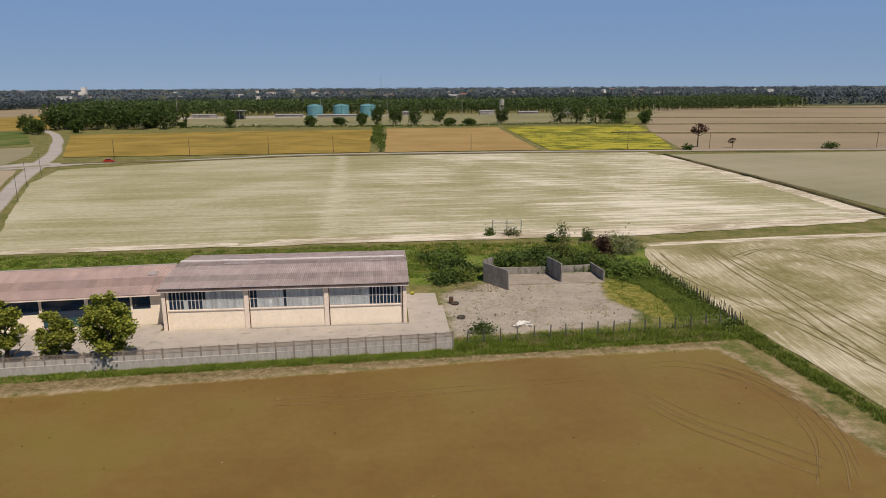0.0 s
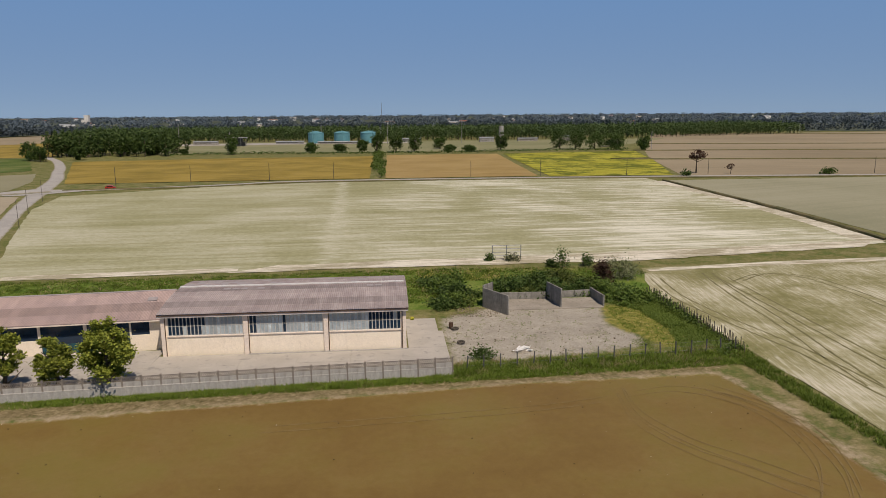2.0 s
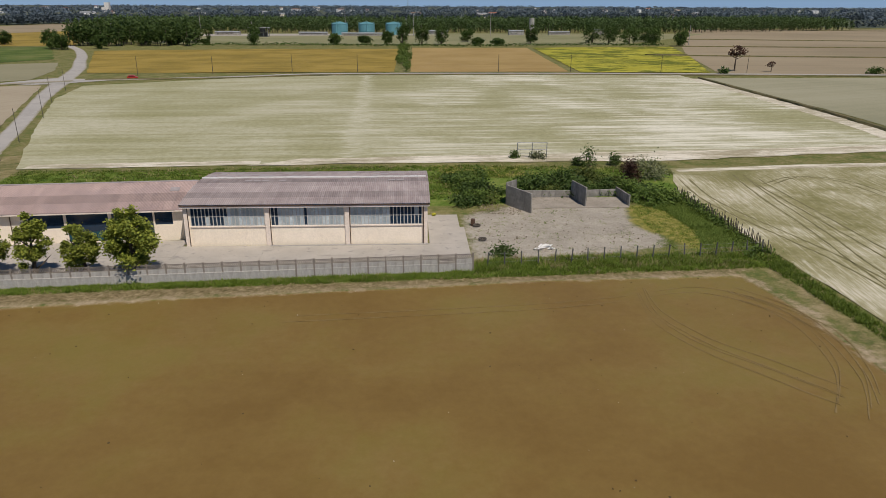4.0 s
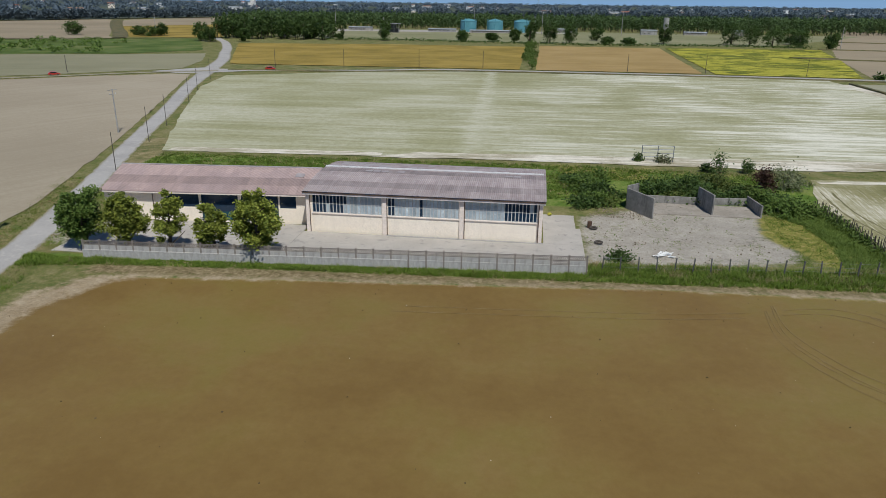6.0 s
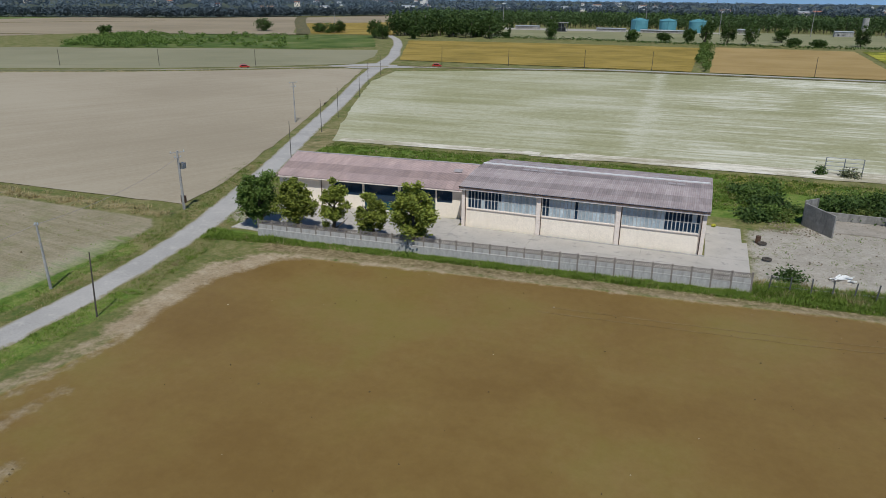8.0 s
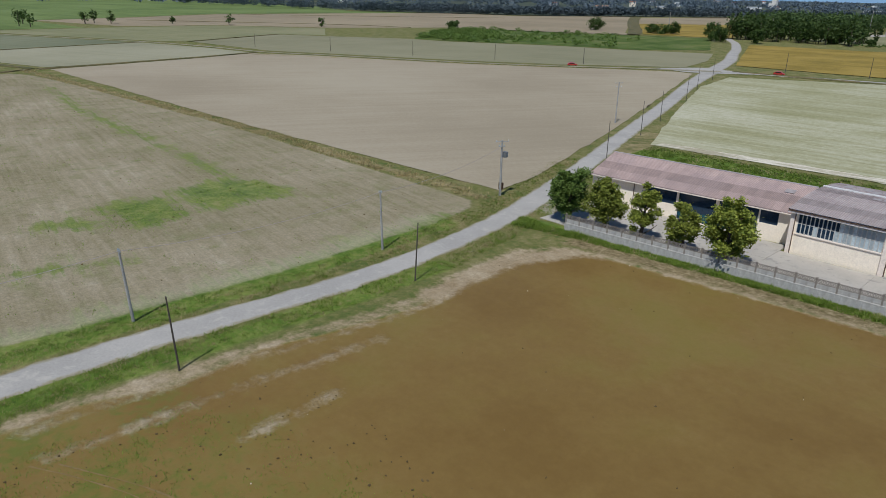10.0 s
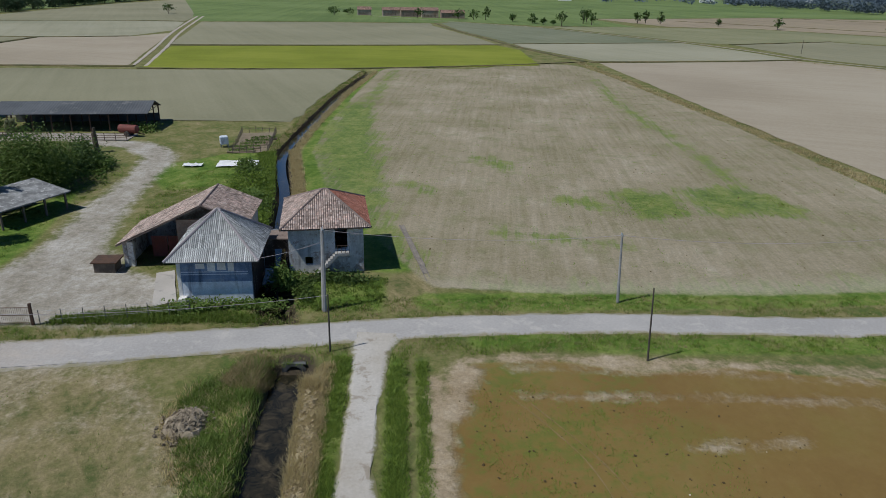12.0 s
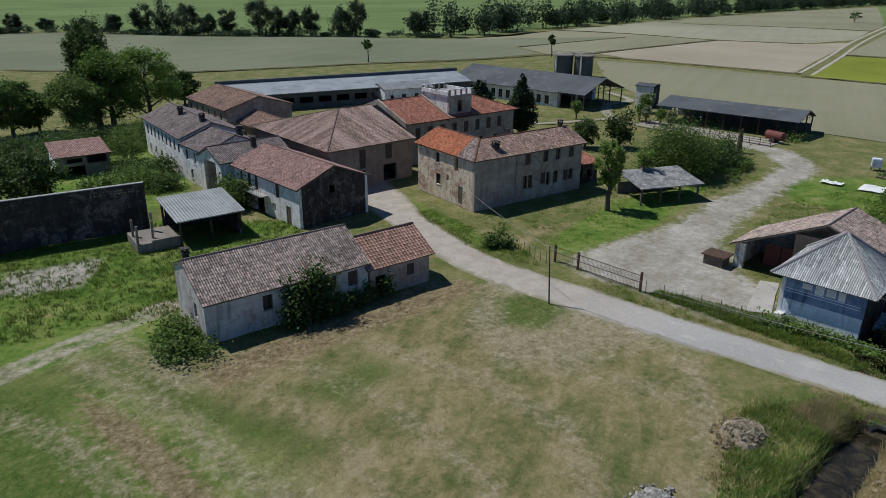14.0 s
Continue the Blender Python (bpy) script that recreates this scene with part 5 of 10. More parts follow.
patch("field_wheat", [(-192, 452), (-136, 309), (-100, 310), (-31, 313), (-6, 313), (-6, 472), (-90, 470)], "wheat", 0.14, "field of ripening golden wheat")
patch("field_wheat_dry", [(3, 484), (1, 313), (71, 313), (80, 484)], "wheat_b", 0.14, "dry orange-tan wheat field")
patch("field_barley", [(84, 486), (76, 312.5), (133, 309), (160, 400), (185, 500)], "lodged", 0.14, "yellow-green barley field, partly lodged")
patch("field_wheat_far", [(-403, 670), (-338, 758), (-247, 556), (-228, 508), (-268, 500), (-292, 494)], "wheat", 0.14, "small golden wheat field by the road")
patch("field_bare_east", [(136, 306), (222, 301), (420, 286), (900, 240), (1600, 500), (900, 900), (565, 850), (332, 840), (228, 605), (165, 420)], "pink_field", 0.012, "bare pinkish fields divided by low banks")
patch("plant_ground", [(-190, 530), (150, 522), (225, 612), (300, 720), (-260, 720)], "olive_field", 0.02, "worn grassy ground of the treatment plant")
patch("plant_yard", [(-190, 655), (-60, 668), (30, 678), (30, 690), (-80, 706), (-190, 690)], "yard", 0.03, "pale paved yard of the treatment plant", "yard")
# water
patch("water_canal", [(90, -10.9), (90, -7.9), (-30, -7.9), (-38, -8.0), (-43.5, -8.2), (-49.5, -8.9), (-49.5, -10.6), (-45.8, -11.7), (-39.3, -11.1), (-30, -10.6)], "water", -1.05, "dark murky canal water", "water", 0.1)
ribbon("water_mill_race", CANAL_B, [1.5] * 8, "water", -0.95, "narrow irrigation canal water", "water", 0.1, 3, 0.0)


# ---- roofs and walls ----
def slope(name, e0, e1, r1, r0, material, parent, spacing=0.22, amp=0.055, course=0.38, thick=0.12, label=""):
    """One roof slope from the eave e0-e1 up to the ridge r0-r1: a ribbed sheet on a thin deck."""
    e0, e1, r0, r1 = (Vector(p) for p in (e0, e1, r0, r1))
    ux = (e1 - e0).normalized()
    nrm = ux.cross((r0 + r1) / 2 - (e0 + e1) / 2).normalized()
    vy = nrm.cross(ux)
    H = ((r0 + r1) / 2 - e0).dot(vy)
    ul, ur, el = (r0 - e0).dot(ux), (r1 - e0).dot(ux), (e1 - e0).length
    lo, hi = min(0, ul), max(el, ur)
    cols = np.arange(lo, hi + spacing / 4, spacing / 4)
    prof = (0.0, 0.7, 1.0, 0.7)
    nrow = max(1, int(round(H / course))) if course else 1
    fr = []
    for i in range(nrow):
        fr += [(i / nrow, 1.0), ((i + 0.96) / nrow, 0.3)] if course else [(0, 0.6), (1, 0.6)]
    if course:
        fr.append((1.0, 0.3))
    bm = bmesh.new()
    uv = bm.loops.layers.uv.new("UVMap")
    grid = []
    for f, lift in fr:
        a, b = f * ul, el + f * (ur - el)
        row = []
        for k, c in enumerate(cols):
            u = min(max(c, a), b)
            sag = 0.03 * noise.noise(Vector((c * 0.35, f * H * 0.5, e0.x)))
            h = amp * prof[k % 4] + (0.03 * lift if course else 0) + sag
            row.append((bm.verts.new(e0 + ux * u + vy * (f * H) + nrm * h), u, f * H))
        grid.append(row)
    for ra, rb in zip(grid, grid[1:]):
        for k in range(len(cols) - 1):
            q = (ra[k], ra[k + 1], rb[k + 1], rb[k])
            if (q[0][0].co - q[1][0].co).length < 1e-5 and (q[2][0].co - q[3][0].co).length < 1e-5:
                continue
            try:
                fc = bm.faces.new([x[0] for x in q])
            except ValueError:
                continue
            for lp, x in zip(fc.loops, q):
                lp[uv].uv = (x[1] + 0.001, x[2] + 0.001)
    bot = [bm.verts.new(p - nrm * thick) for p in (e0, e1, r1, r0)]
    top = [bm.verts.new(p - nrm * 0.03) for p in (e0, e1, r1, r0)]
    bm.faces.new(bot[::-1])
    for i in range(4):
        j = (i + 1) % 4
        if (bot[i].co - bot[j].co).length > 1e-4:
            bm.faces.new((bot[i], bot[j], top[j], top[i]))
    ob = part(name, bm, material, parent, label)
    return ob


def ridge_cap(parent, a, b, material, r=0.14):
    a, b = Vector(a), Vector(b)
    bm = bmesh.new()
    n = max(1, int((b - a).length / 0.42))
    for i in range(n):
        bar(bm, a.lerp(b, i / n), a.lerp(b, (i + 1.04) / n), r, r * 0.82, 6)
    return part("ridge_cap", bm, material, parent)


def wall_side(bm, length, height, t, holes):
    """Wall standing on the x axis, outside towards -y, with openings (x, z, w, h) through it."""
    us = sorted({0.0, length, *[min(max(h[0], 0), length) for h in holes], *[min(max(h[0] + h[2], 0), length) for h in holes]})
    zs = sorted({0.0, height, *[min(h[1], height) for h in holes], *[min(h[1] + h[3], height) for h in holes]})

    def solid(i, j):
        if i < 0 or j < 0 or i >= len(us) - 1 or j >= len(zs) - 1:
            return False
        cu, cz = (us[i] + us[i + 1]) / 2, (zs[j] + zs[j + 1]) / 2
        return not any(h[0] < cu < h[0] + h[2] and h[1] < cz < h[1] + h[3] for h in holes)

    def face(*c):
        bm.faces.new([bm.verts.new(p) for p in c])

    for i in range(len(us) - 1):
        for j in range(len(zs) - 1):
            if not solid(i, j):
                continue
            a, b, c, d = us[i], us[i + 1], zs[j], zs[j + 1]
            face((a, 0, c), (b, 0, c), (b, 0, d), (a, 0, d))
            face((b, t, c), (a, t, c), (a, t, d), (b, t, d))
            if not solid(i - 1, j):
                face((a, t, c), (a, 0, c), (a, 0, d), (a, t, d))
            if not solid(i + 1, j):
                face((b, 0, c), (b, t, c), (b, t, d), (b, 0, d))
            if not solid(i, j + 1):
                face((a, 0, d), (b, 0, d), (b, t, d), (a, t, d))
            if not solid(i, j - 1) and j > 0:
                face((a, t, c), (b, t, c), (b, 0, c), (a, 0, c))


def fill_opening(parent, m, o, t, wallname=""):
    """A window, shuttered window or door in the opening o = (x, z, w, h, kind)."""
    x, z, w, h, kind = o
    if kind == "o":
        return
    if kind in "wm":
        bm = bmesh.new()
        f, y0, y1 = 0.07, t * 0.45, t * 0.45 + 0.06
        box(bm, x, y0, z, x + f, y1, z + h, m)
        box(bm, x + w - f, y0, z, x + w, y1, z + h, m)
        box(bm, x + f, y0, z, x + w - f, y1, z + f, m)
        box(bm, x + f, y0, z + h - f, x + w - f, y1, z + h, m)
        if w > 0.7:
            box(bm, x + w / 2 - 0.03, y0, z + f, x + w / 2 + 0.03, y1, z + h - f, m)
        win = part("window", bm, "shutter", parent)
        bm = bmesh.new()
        box(bm, x + f, y0 + 0.02, z + f, x + w - f, y0 + 0.035, z + h - f, m)
        part("pane", bm, "pane" if kind == "w" else "pane_milk", win)
        bm = bmesh.new()
        box(bm, x - 0.06, -0.07, z - 0.07, x + w + 0.06, t * 0.4, z - 0.003, m)
        part("sill", bm, "conc_wall", win)
    else:
        mat = {"d": "wood", "r": "wood_red", "s": "shutter"}[kind]
        bm = bmesh.new()
        n = max(2, int(w / 0.25))
        for i in range(n):
            g = 0.012
            box(bm, x + w * i / n + g, 0.08, z + 0.02, x + w * (i + 1) / n - g, 0.12, z + h - 0.02, m)
        for zz in (z + h * 0.2, z + h * 0.75):
            box(bm, x + 0.05, 0.121, zz, x + w - 0.05, 0.16, zz + 0.12, m)
        part("door" if kind != "s" else "shutter", bm, mat, parent)


def house(name, label, category, corner, along, L, W, ef, eb=None, ridge=None, rv=None, hip0=0.0, hip1=0.0, oh=0.45, ohg=0.3, wall="pl_grey", roof="tile_grey", tile=(0.22, 0.055, 0.38), t=0.4, holes=None, skip=(), walls=None, slopes=None, cap=True):
    """A block with a ridge along its length. corner: plan place of its first corner; along: degrees of its length; the depth runs to the left of that."""
    eb = ef if eb is None else eb
    rv = W / 2 if rv is None else rv
    h = thing(name, label, category, (corner[0], corner[1], 0), along)
    holes = holes or {}
    low = min(ef, eb)
    frames = {0: (0, 0, 0, L, ef), 1: (L, t, 90, W - 2 * t, low), 2: (L, W, 180, L, eb), 3: (0, W - t, 270, W - 2 * t, low)}
    for s, (x, y, a, ln, hh) in frames.items():
        if s in skip:
            continue
        m = pose(x, y, 0, 0, 0, a)
        bm = bmesh.new()
        hs = holes.get(s, [])
        if s in (1, 3):
            hs = [(o[0] - t, *o[1:]) for o in hs]
        wall_side(bm, ln, hh, t, hs)
        bmesh.ops.remove_doubles(bm, verts=bm.verts[:], dist=1e-4)
        # sink the foot a little into the ground
        for v in bm.verts:
            if abs(v.co.z) < 1e-6:
                v.co.z = -0.25
        bmesh.ops.transform(bm, matrix=m, verts=bm.verts[:])
        part("wall", bm, (walls or {}).get(s, wall), h)
        for o in hs:
            fill_opening(h, m, o, t)
    for s, hipn, u0 in ((1, hip1, L - t), (3, hip0, 0.0)):
        if hipn or s in skip and s not in holes:
            continue
        bm = bmesh.new()
        dz = 0.06
        pts = [(0.02, low), (0.02, ef - dz), (rv, ridge - dz), (W - 0.02, eb - dz), (W - 0.02, low)]
        A = [bm.verts.new((u0 + 0.002, v, z)) for v, z in pts]
        B = [bm.verts.new((u0 + t - 0.002, v, z)) for v, z in pts]
        bm.faces.new(A[::-1])
        bm.faces.new(B)
        for i in range(5):
            j = (i + 1) % 5
            bm.faces.new((A[i], A[j], B[j], B[i]))
        bmesh.ops.remove_doubles(bm, verts=bm.verts[:], dist=1e-3)
        bmesh.ops.recalc_face_normals(bm, faces=bm.faces[:])
        part("gable", bm, (walls or {}).get(s, wall), h)
    sf, sb = (ridge - ef) / rv, (ridge - eb) / (W - rv)
    g0, g1 = (0 if hip0 else ohg), (0 if hip1 else ohg)
    zf, zb = ef - oh * sf, eb - oh * sb
    x0, x1 = (-oh if hip0 else -ohg), (L + oh if hip1 else L + ohg)
    R0, R1 = (hip0 if hip0 else -ohg, rv, ridge), (L - hip1 if hip1 else L + ohg, rv, ridge)
    rs = slopes or {}
    sp, am, co = tile
    slope("roof_slope", (x0, -oh, zf), (x1, -oh, zf), R1, R0, rs.get(0, roof), h, sp, am, co)
    slope("roof_slope", (x1, W + oh, zb), (x0, W + oh, zb), R0, R1, rs.get(2, roof), h, sp, am, co)
    if hip0:
        slope("roof_hip", (x0, W + oh, zb), (x0, -oh, zf), R0, R0, rs.get(3, roof), h, sp, am, co)
    if hip1:
        slope("roof_hip", (x1, -oh, zf), (x1, W + oh, zb), R1, R1, rs.get(1, roof), h, sp, am, co)
    if cap:
        rc = rs.get("cap", roof)
        if (Vector(R1) - Vector(R0)).length > 0.3:
            ridge_cap(h, Vector(R0) + Vector((0, 0, 0.03)), Vector(R1) + Vector((0, 0, 0.03)), rc)
        if hip0:
            for yy, zz in ((-oh, zf), (W + oh, zb)):
                ridge_cap(h, (x0, yy, zz + 0.05), (R0[0], R0[1], R0[2] + 0.04), rc)
        if hip1:
            for yy, zz in ((-oh, zf), (W + oh, zb)):
                ridge_cap(h, (x1, yy, zz + 0.05), (R1[0], R1[1], R1[2] + 0.04), rc)
    return h


def chimney(parent, x, y, z0, z1, s=0.6, material="brick_shade_dark"):
    bm = bmesh.new()
    box(bm, x - s / 2, y - s / 2, z0, x + s / 2, y + s / 2, z1)
    box(bm, x - s / 2 - 0.1, y - s / 2 - 0.1, z1, x + s / 2 + 0.1, y + s / 2 + 0.1, z1 + 0.1)
    for dx in (-1, 1):
        for dy in (-1, 1):
            box(bm, x + dx * s * 0.4 - 0.07, y + dy * s * 0.4 - 0.07, z1 + 0.1, x + dx * s * 0.4 + 0.07, y + dy * s * 0.4 + 0.07, z1 + 0.4)
    box(bm, x - s / 2 - 0.12, y - s / 2 - 0.12, z1 + 0.4, x + s / 2 + 0.12, y + s / 2 + 0.12, z1 + 0.48)
    return part("chimney", bm, material, parent)


ETERNIT = (0.177, 0.025, 0)

# ---- warehouse ----
def arch_sheet(parent, x0, x1, y0, y1, ze, zr, material, spacing=0.42, amp=0.06, seg=14, thick=0.12, name="roof_sheet"):
    """A low barrel roof of corrugated sheets across y0..y1, ribs running over it."""
    bm = bmesh.new()
    cols = np.arange(x0, x1 + spacing / 4, spacing / 4)
    rows = []
    for i in range(seg):
        for g, lap in ((i / seg, 0.035), ((i + 0.97) / seg, 0.0)):
            z = ze + (zr - ze) * (1 - (2 * g - 1) ** 2)
            rows.append([bm.verts.new((x, y0 + (y1 - y0) * g, z + amp * (0, 0.7, 1, 0.7)[k % 4] + lap)) for k, x in enumerate(cols)])
    rows.append([bm.verts.new((x, y1, ze)) for x in cols])
    for a, b in zip(rows, rows[1:]):
        for k in range(len(cols) - 1):
            bm.faces.new((a[k], a[k + 1], b[k + 1], b[k]))
    under = [[bm.verts.new((x, y0 + (y1 - y0) * i / seg, ze + (zr - ze) * (1 - (2 * i / seg - 1) ** 2) - thick)) for x in (x0, x1)] for i in range(seg + 1)]
    for a, b in zip(under, under[1:]):
        bm.faces.new((a[1], a[0], b[0], b[1]))
    for col, k in ((0, 0), (1, -1)):
        for i in range(seg):
            bm.faces.new((under[i][col], under[i + 1][col], rows[2 * i + 2][k], rows[2 * i + 1][k], rows[2 * i][k]))
    return part(name, bm, material, parent)


def warehouse():
    w = thing("warehouse", "cream warehouse with a low mauve barrel roof and long glazed strips", "warehouse", (-27.5, 83.7, 0))
    L, D, ze, zr, t = 30.0, 16.6, 5.5, 6.2, 0.3
    bays = [(0.8, 9.8), (10.6, 19.6), (20.4, 29.3)]
    for i in range(3):
        a, b = (0.35, 10.2, 20.0)[i], (10.2, 20.0, 29.75)[i]
        bm = bmesh.new()
        x0, x1 = bays[i]
        wall_side(bm, b - a, ze, t, [(x0 - a, 2.55, x1 - x0, 2.45)])
        for v in bm.verts:
            v.co += Vector((a, 0.12, -0.25 if v.co.z < 0.01 else 0))
        part("wall", bm, "cream", w)
    for x, ww in ((0.0, 0.55), (9.9, 0.6), (19.7, 0.6), (29.4, 0.6)):
        bm = bmesh.new()
        box(bm, x, -0.1, -0.2, x + ww, 0.118, 5.135)
        bmesh.ops.bevel(bm, geom=bm.edges[:], offset=0.02, segments=1, affect="EDGES")
        part("pillar", bm, "cream_trim", w)
    for x0, x1 in bays:
        bm = bmesh.new()
        box(bm, x0 - 0.1, -0.02, 2.42, x1 + 0.1, 0.119, 2.545)
        part("sill", bm, "cream_trim", w)
    bm = bmesh.new()
    box(bm, -0.1, -0.2, 5.14, L + 0.1, 0.16, 5.4)
    part("beam", bm, "pink_trim", w)
    bm = bmesh.new()
    box(bm, -0.25, -0.56, 5.03, L + 0.25, -0.46, 5.3)
    bmesh.ops.bevel(bm, geom=bm.edges[:], offset=0.015, segments=1, affect="EDGES")
    part("fascia", bm, "pink_trim", w, "pale fascia board under the eaves")
    bm = bmesh.new()
    bar(bm, (-0.2, -0.62, 5.31), (L + 0.25, -0.62, 5.31), 0.06)
    part("gutter", bm, "rust", w, "thin dark rain gutter")
    for x in (10.55, 20.35, 29.5, 0.55):
        bm = bmesh.new()
        bar(bm, (x, -0.16, 5.25), (x, -0.16, 0.05), 0.055)
        part("downpipe", bm, "rust", w, "rust-brown rain pipe")
    bm = bmesh.new()
    box(bm, 10.4, -0.5, -0.2, 30.2, -0.11, 0.07)
    part("kerb", bm, "conc_wall", w)
    # glazing, bar by bar
    dark = {0: range(0, 10), 1: (0, 1, 9), 2: range(11, 20)}
    for i, (x0, x1) in enumerate(bays):
        n = 20
        bm = bmesh.new()
        box(bm, x0, 0.165, 2.55, x1, 0.255, 2.61)
        win = part("window", bm, "mullion", w, "strip of tall narrow panes in pale frames")
        bm = bmesh.new()
        box(bm, -0.055, 0.13, 2.6, 0.055, 0.26, 4.95)
        post = part("mullion", bm, "mullion", win)
        post.location = (x0, 0, 0)
        for k in range(1, n + 1):
            o = new("mullion", post.data)
            o.parent = win
            o.location = (x0 + (x1 - x0) * k / n, 0, 0)
        for z in (3.72, 4.93):
            bm = bmesh.new()
            box(bm, x0, 0.165, z, x1, 0.255, z + 0.06)
            part("rail", bm, "mullion", win)
        for k in range(n):
            a, b = x0 + (x1 - x0) * k / n + 0.057, x0 + (x1 - x0) * (k + 1) / n - 0.057
            for z0, z1 in ((2.612, 3.718), (3.782, 4.928)):
                bm = bmesh.new()
                tilt = 0.12 if (k in dark[i] and rnd.random() < 0.4 and z0 > 3) else 0.0
                box(bm, a, 0.2, z0, b, 0.212, z1)
                pn = part("pane", bm, "pane_blue" if (k in dark[i] and rnd.random() < 0.85) else "pane_milk", win)
    # side and rear walls, arched gables
    for x in (0.0, L - t):
        bm = bmesh.new()
        prof = [(0.42 if x < 1 else 0.42, -0.2), (D, -0.2)] + [(D * f, ze - 0.15 + (zr - ze) * (1 - (2 * f - 1) ** 2)) for f in np.linspace(1, 0.02, 13)]
        A = [bm.verts.new((x, v, z)) for v, z in prof]
        B = [bm.verts.new((x + t, v, z)) for v, z in prof]
        bm.faces.new(A[::-1])
        bm.faces.new(B)
        for k in range(len(prof)):
            bm.faces.new((A[k], A[(k + 1) % len(prof)], B[(k + 1) % len(prof)], B[k]))
        bmesh.ops.recalc_face_normals(bm, faces=bm.faces[:])
        part("gable_wall", bm, "cream", w)
    bm = bmesh.new()
    box(bm, t, D - t, -0.2, L - t, D, ze - 0.1)
    part("rear_wall", bm, "cream", w)
    arch_sheet(w, -0.3, L + 0.3, -0.5, D + 0.5, ze - 0.1, zr, "roof_purple", 0.25, 0.045, 9)
    f = 0.6
    z = 0.07 + ze - 0.1 + (zr - ze + 0.1) * (1 - (2 * f - 1) ** 2)
    bm = bmesh.new()
    box(bm, 0, -0.24, 0.0, 1.11, 0.24, 0.12)
    sk = part("skylight", bm, "skylight", w, "pale translucent roof panel")
    sk.location = (-0.2, -0.5 + 17.6 * f, z)
    for k in range(1, 27):
        o = new("skylight", sk.data)
        o.parent = w
        o.location = (-0.2 + 1.12 * k, -0.5 + 17.6 * f, z + rnd.uniform(-0.015, 0.01))
    # paler replaced sheets near the crest
    bm = bmesh.new()
    box(bm, 0, -0.42, 0, 0.95, 0.42, 0.02)
    pd = None
    for k in range(26):
        for f in (0.68, 0.74, 0.8, 0.5):
            if rnd.random() < 0.3:
                z = 0.07 + ze - 0.1 + (zr - ze + 0.1) * (1 - (2 * f - 1) ** 2)
                if pd is None:
                    o = part("pale_sheet", bm, "roof_pale", w, "paler replaced roof sheet")
                    pd = o.data
                else:
                    o = new("pale_sheet", pd)
                    o.parent = w
                o.location = (0.3 + 1.12 * k, -0.5 + 17.6 * f, z)
    bm = bmesh.new()
    box(bm, 9.7, -0.22, 4.95, 9.95, -0.1, 5.15)
    part("lamp", bm, "frame", w)
    return w


rnd = random.Random(11)
warehouse()
annex = house("storage_shed", "cream storage shed with a pinkish corrugated roof and dark glazing", "shed", (-55.6, 84.5), 4.2, 28.0, 12.5, 4.3, None, 6.15, None, oh=0.7, ohg=0.25, wall="cream", roof="roof_pink", tile=ETERNIT, t=0.3,
              holes={0: [(8.6, 1.95, 4.2, 2.0, "o"), (13.1, 0.15, 5.0, 3.8, "o"), (18.5, 0.15, 5.0, 3.8, "o"), (23.7, 2.05, 2.2, 1.9, "o")]}, cap=False)
for k, (x, z, ww, hh) in enumerate(((8.6, 1.95, 4.2, 2.0), (13.1, 0.15, 5.0, 3.8), (18.5, 0.15, 5.0, 3.8), (23.7, 2.05, 2.2, 1.9))):
    bm = bmesh.new()
    n = max(3, int(ww / 0.8))
    for i in range(n + 1):
        xx = x + 0.03 + (ww - 0.06) * i / n
        box(bm, xx - 0.03, 0.12, z, xx + 0.03, 0.18, z + hh)
    for zz in (z, z + hh * 0.33, z + hh - 0.06):
        box(bm, x, 0.115, zz, x + ww, 0.185, zz + 0.06)
    win = part("window", bm, "pane_blue", annex, "dark steel glazing")
    for i in range(n):
        a, b = x + 0.03 + (ww - 0.06) * i / n + 0.032, x + 0.03 + (ww - 0.06) * (i + 1) / n - 0.032
        for z0, z1, mm in ((z + 0.062, z + hh * 0.33 - 0.002, "pane_teal" if k in (1, 2) else "pane_blue"), (z + hh * 0.33 + 0.062, z + hh - 0.062, "pane_blue")):
            bm = bmesh.new()
            box(bm, a, 0.14, z0, b, 0.15, z1)
            part("pane", bm, mm, win)
bm = bmesh.new()
box(bm, 0.2, -0.85, 3.95, 27.8, -0.72, 4.07)
part("gutter", bm, "cream_trim", annex)
for x in (6.6, 27.5):
    bm = bmesh.new()
    bar(bm, (x, -0.09, 4.0), (x, -0.09, 0.05), 0.06)
    part("downpipe", bm, "rust", annex)

bm = bmesh.new()
bar(bm, (-0.2, 6.25, 6.17), (28.2, 6.25, 6.17), 0.12, n=6)
part("ridge_cap", bm, "roof_pale", annex, "whitish ridge capping")
bm = bmesh.new()
box(bm, 0, -0.45, 0, 1.2, 0.45, 0.03)
bmesh.ops.transform(bm, matrix=pose(25.0, 4.1, 5.61, 16.5), verts=bm.verts[:])
part("pale_sheet", bm, "roof_pale", annex, "paler replaced roof sheets")

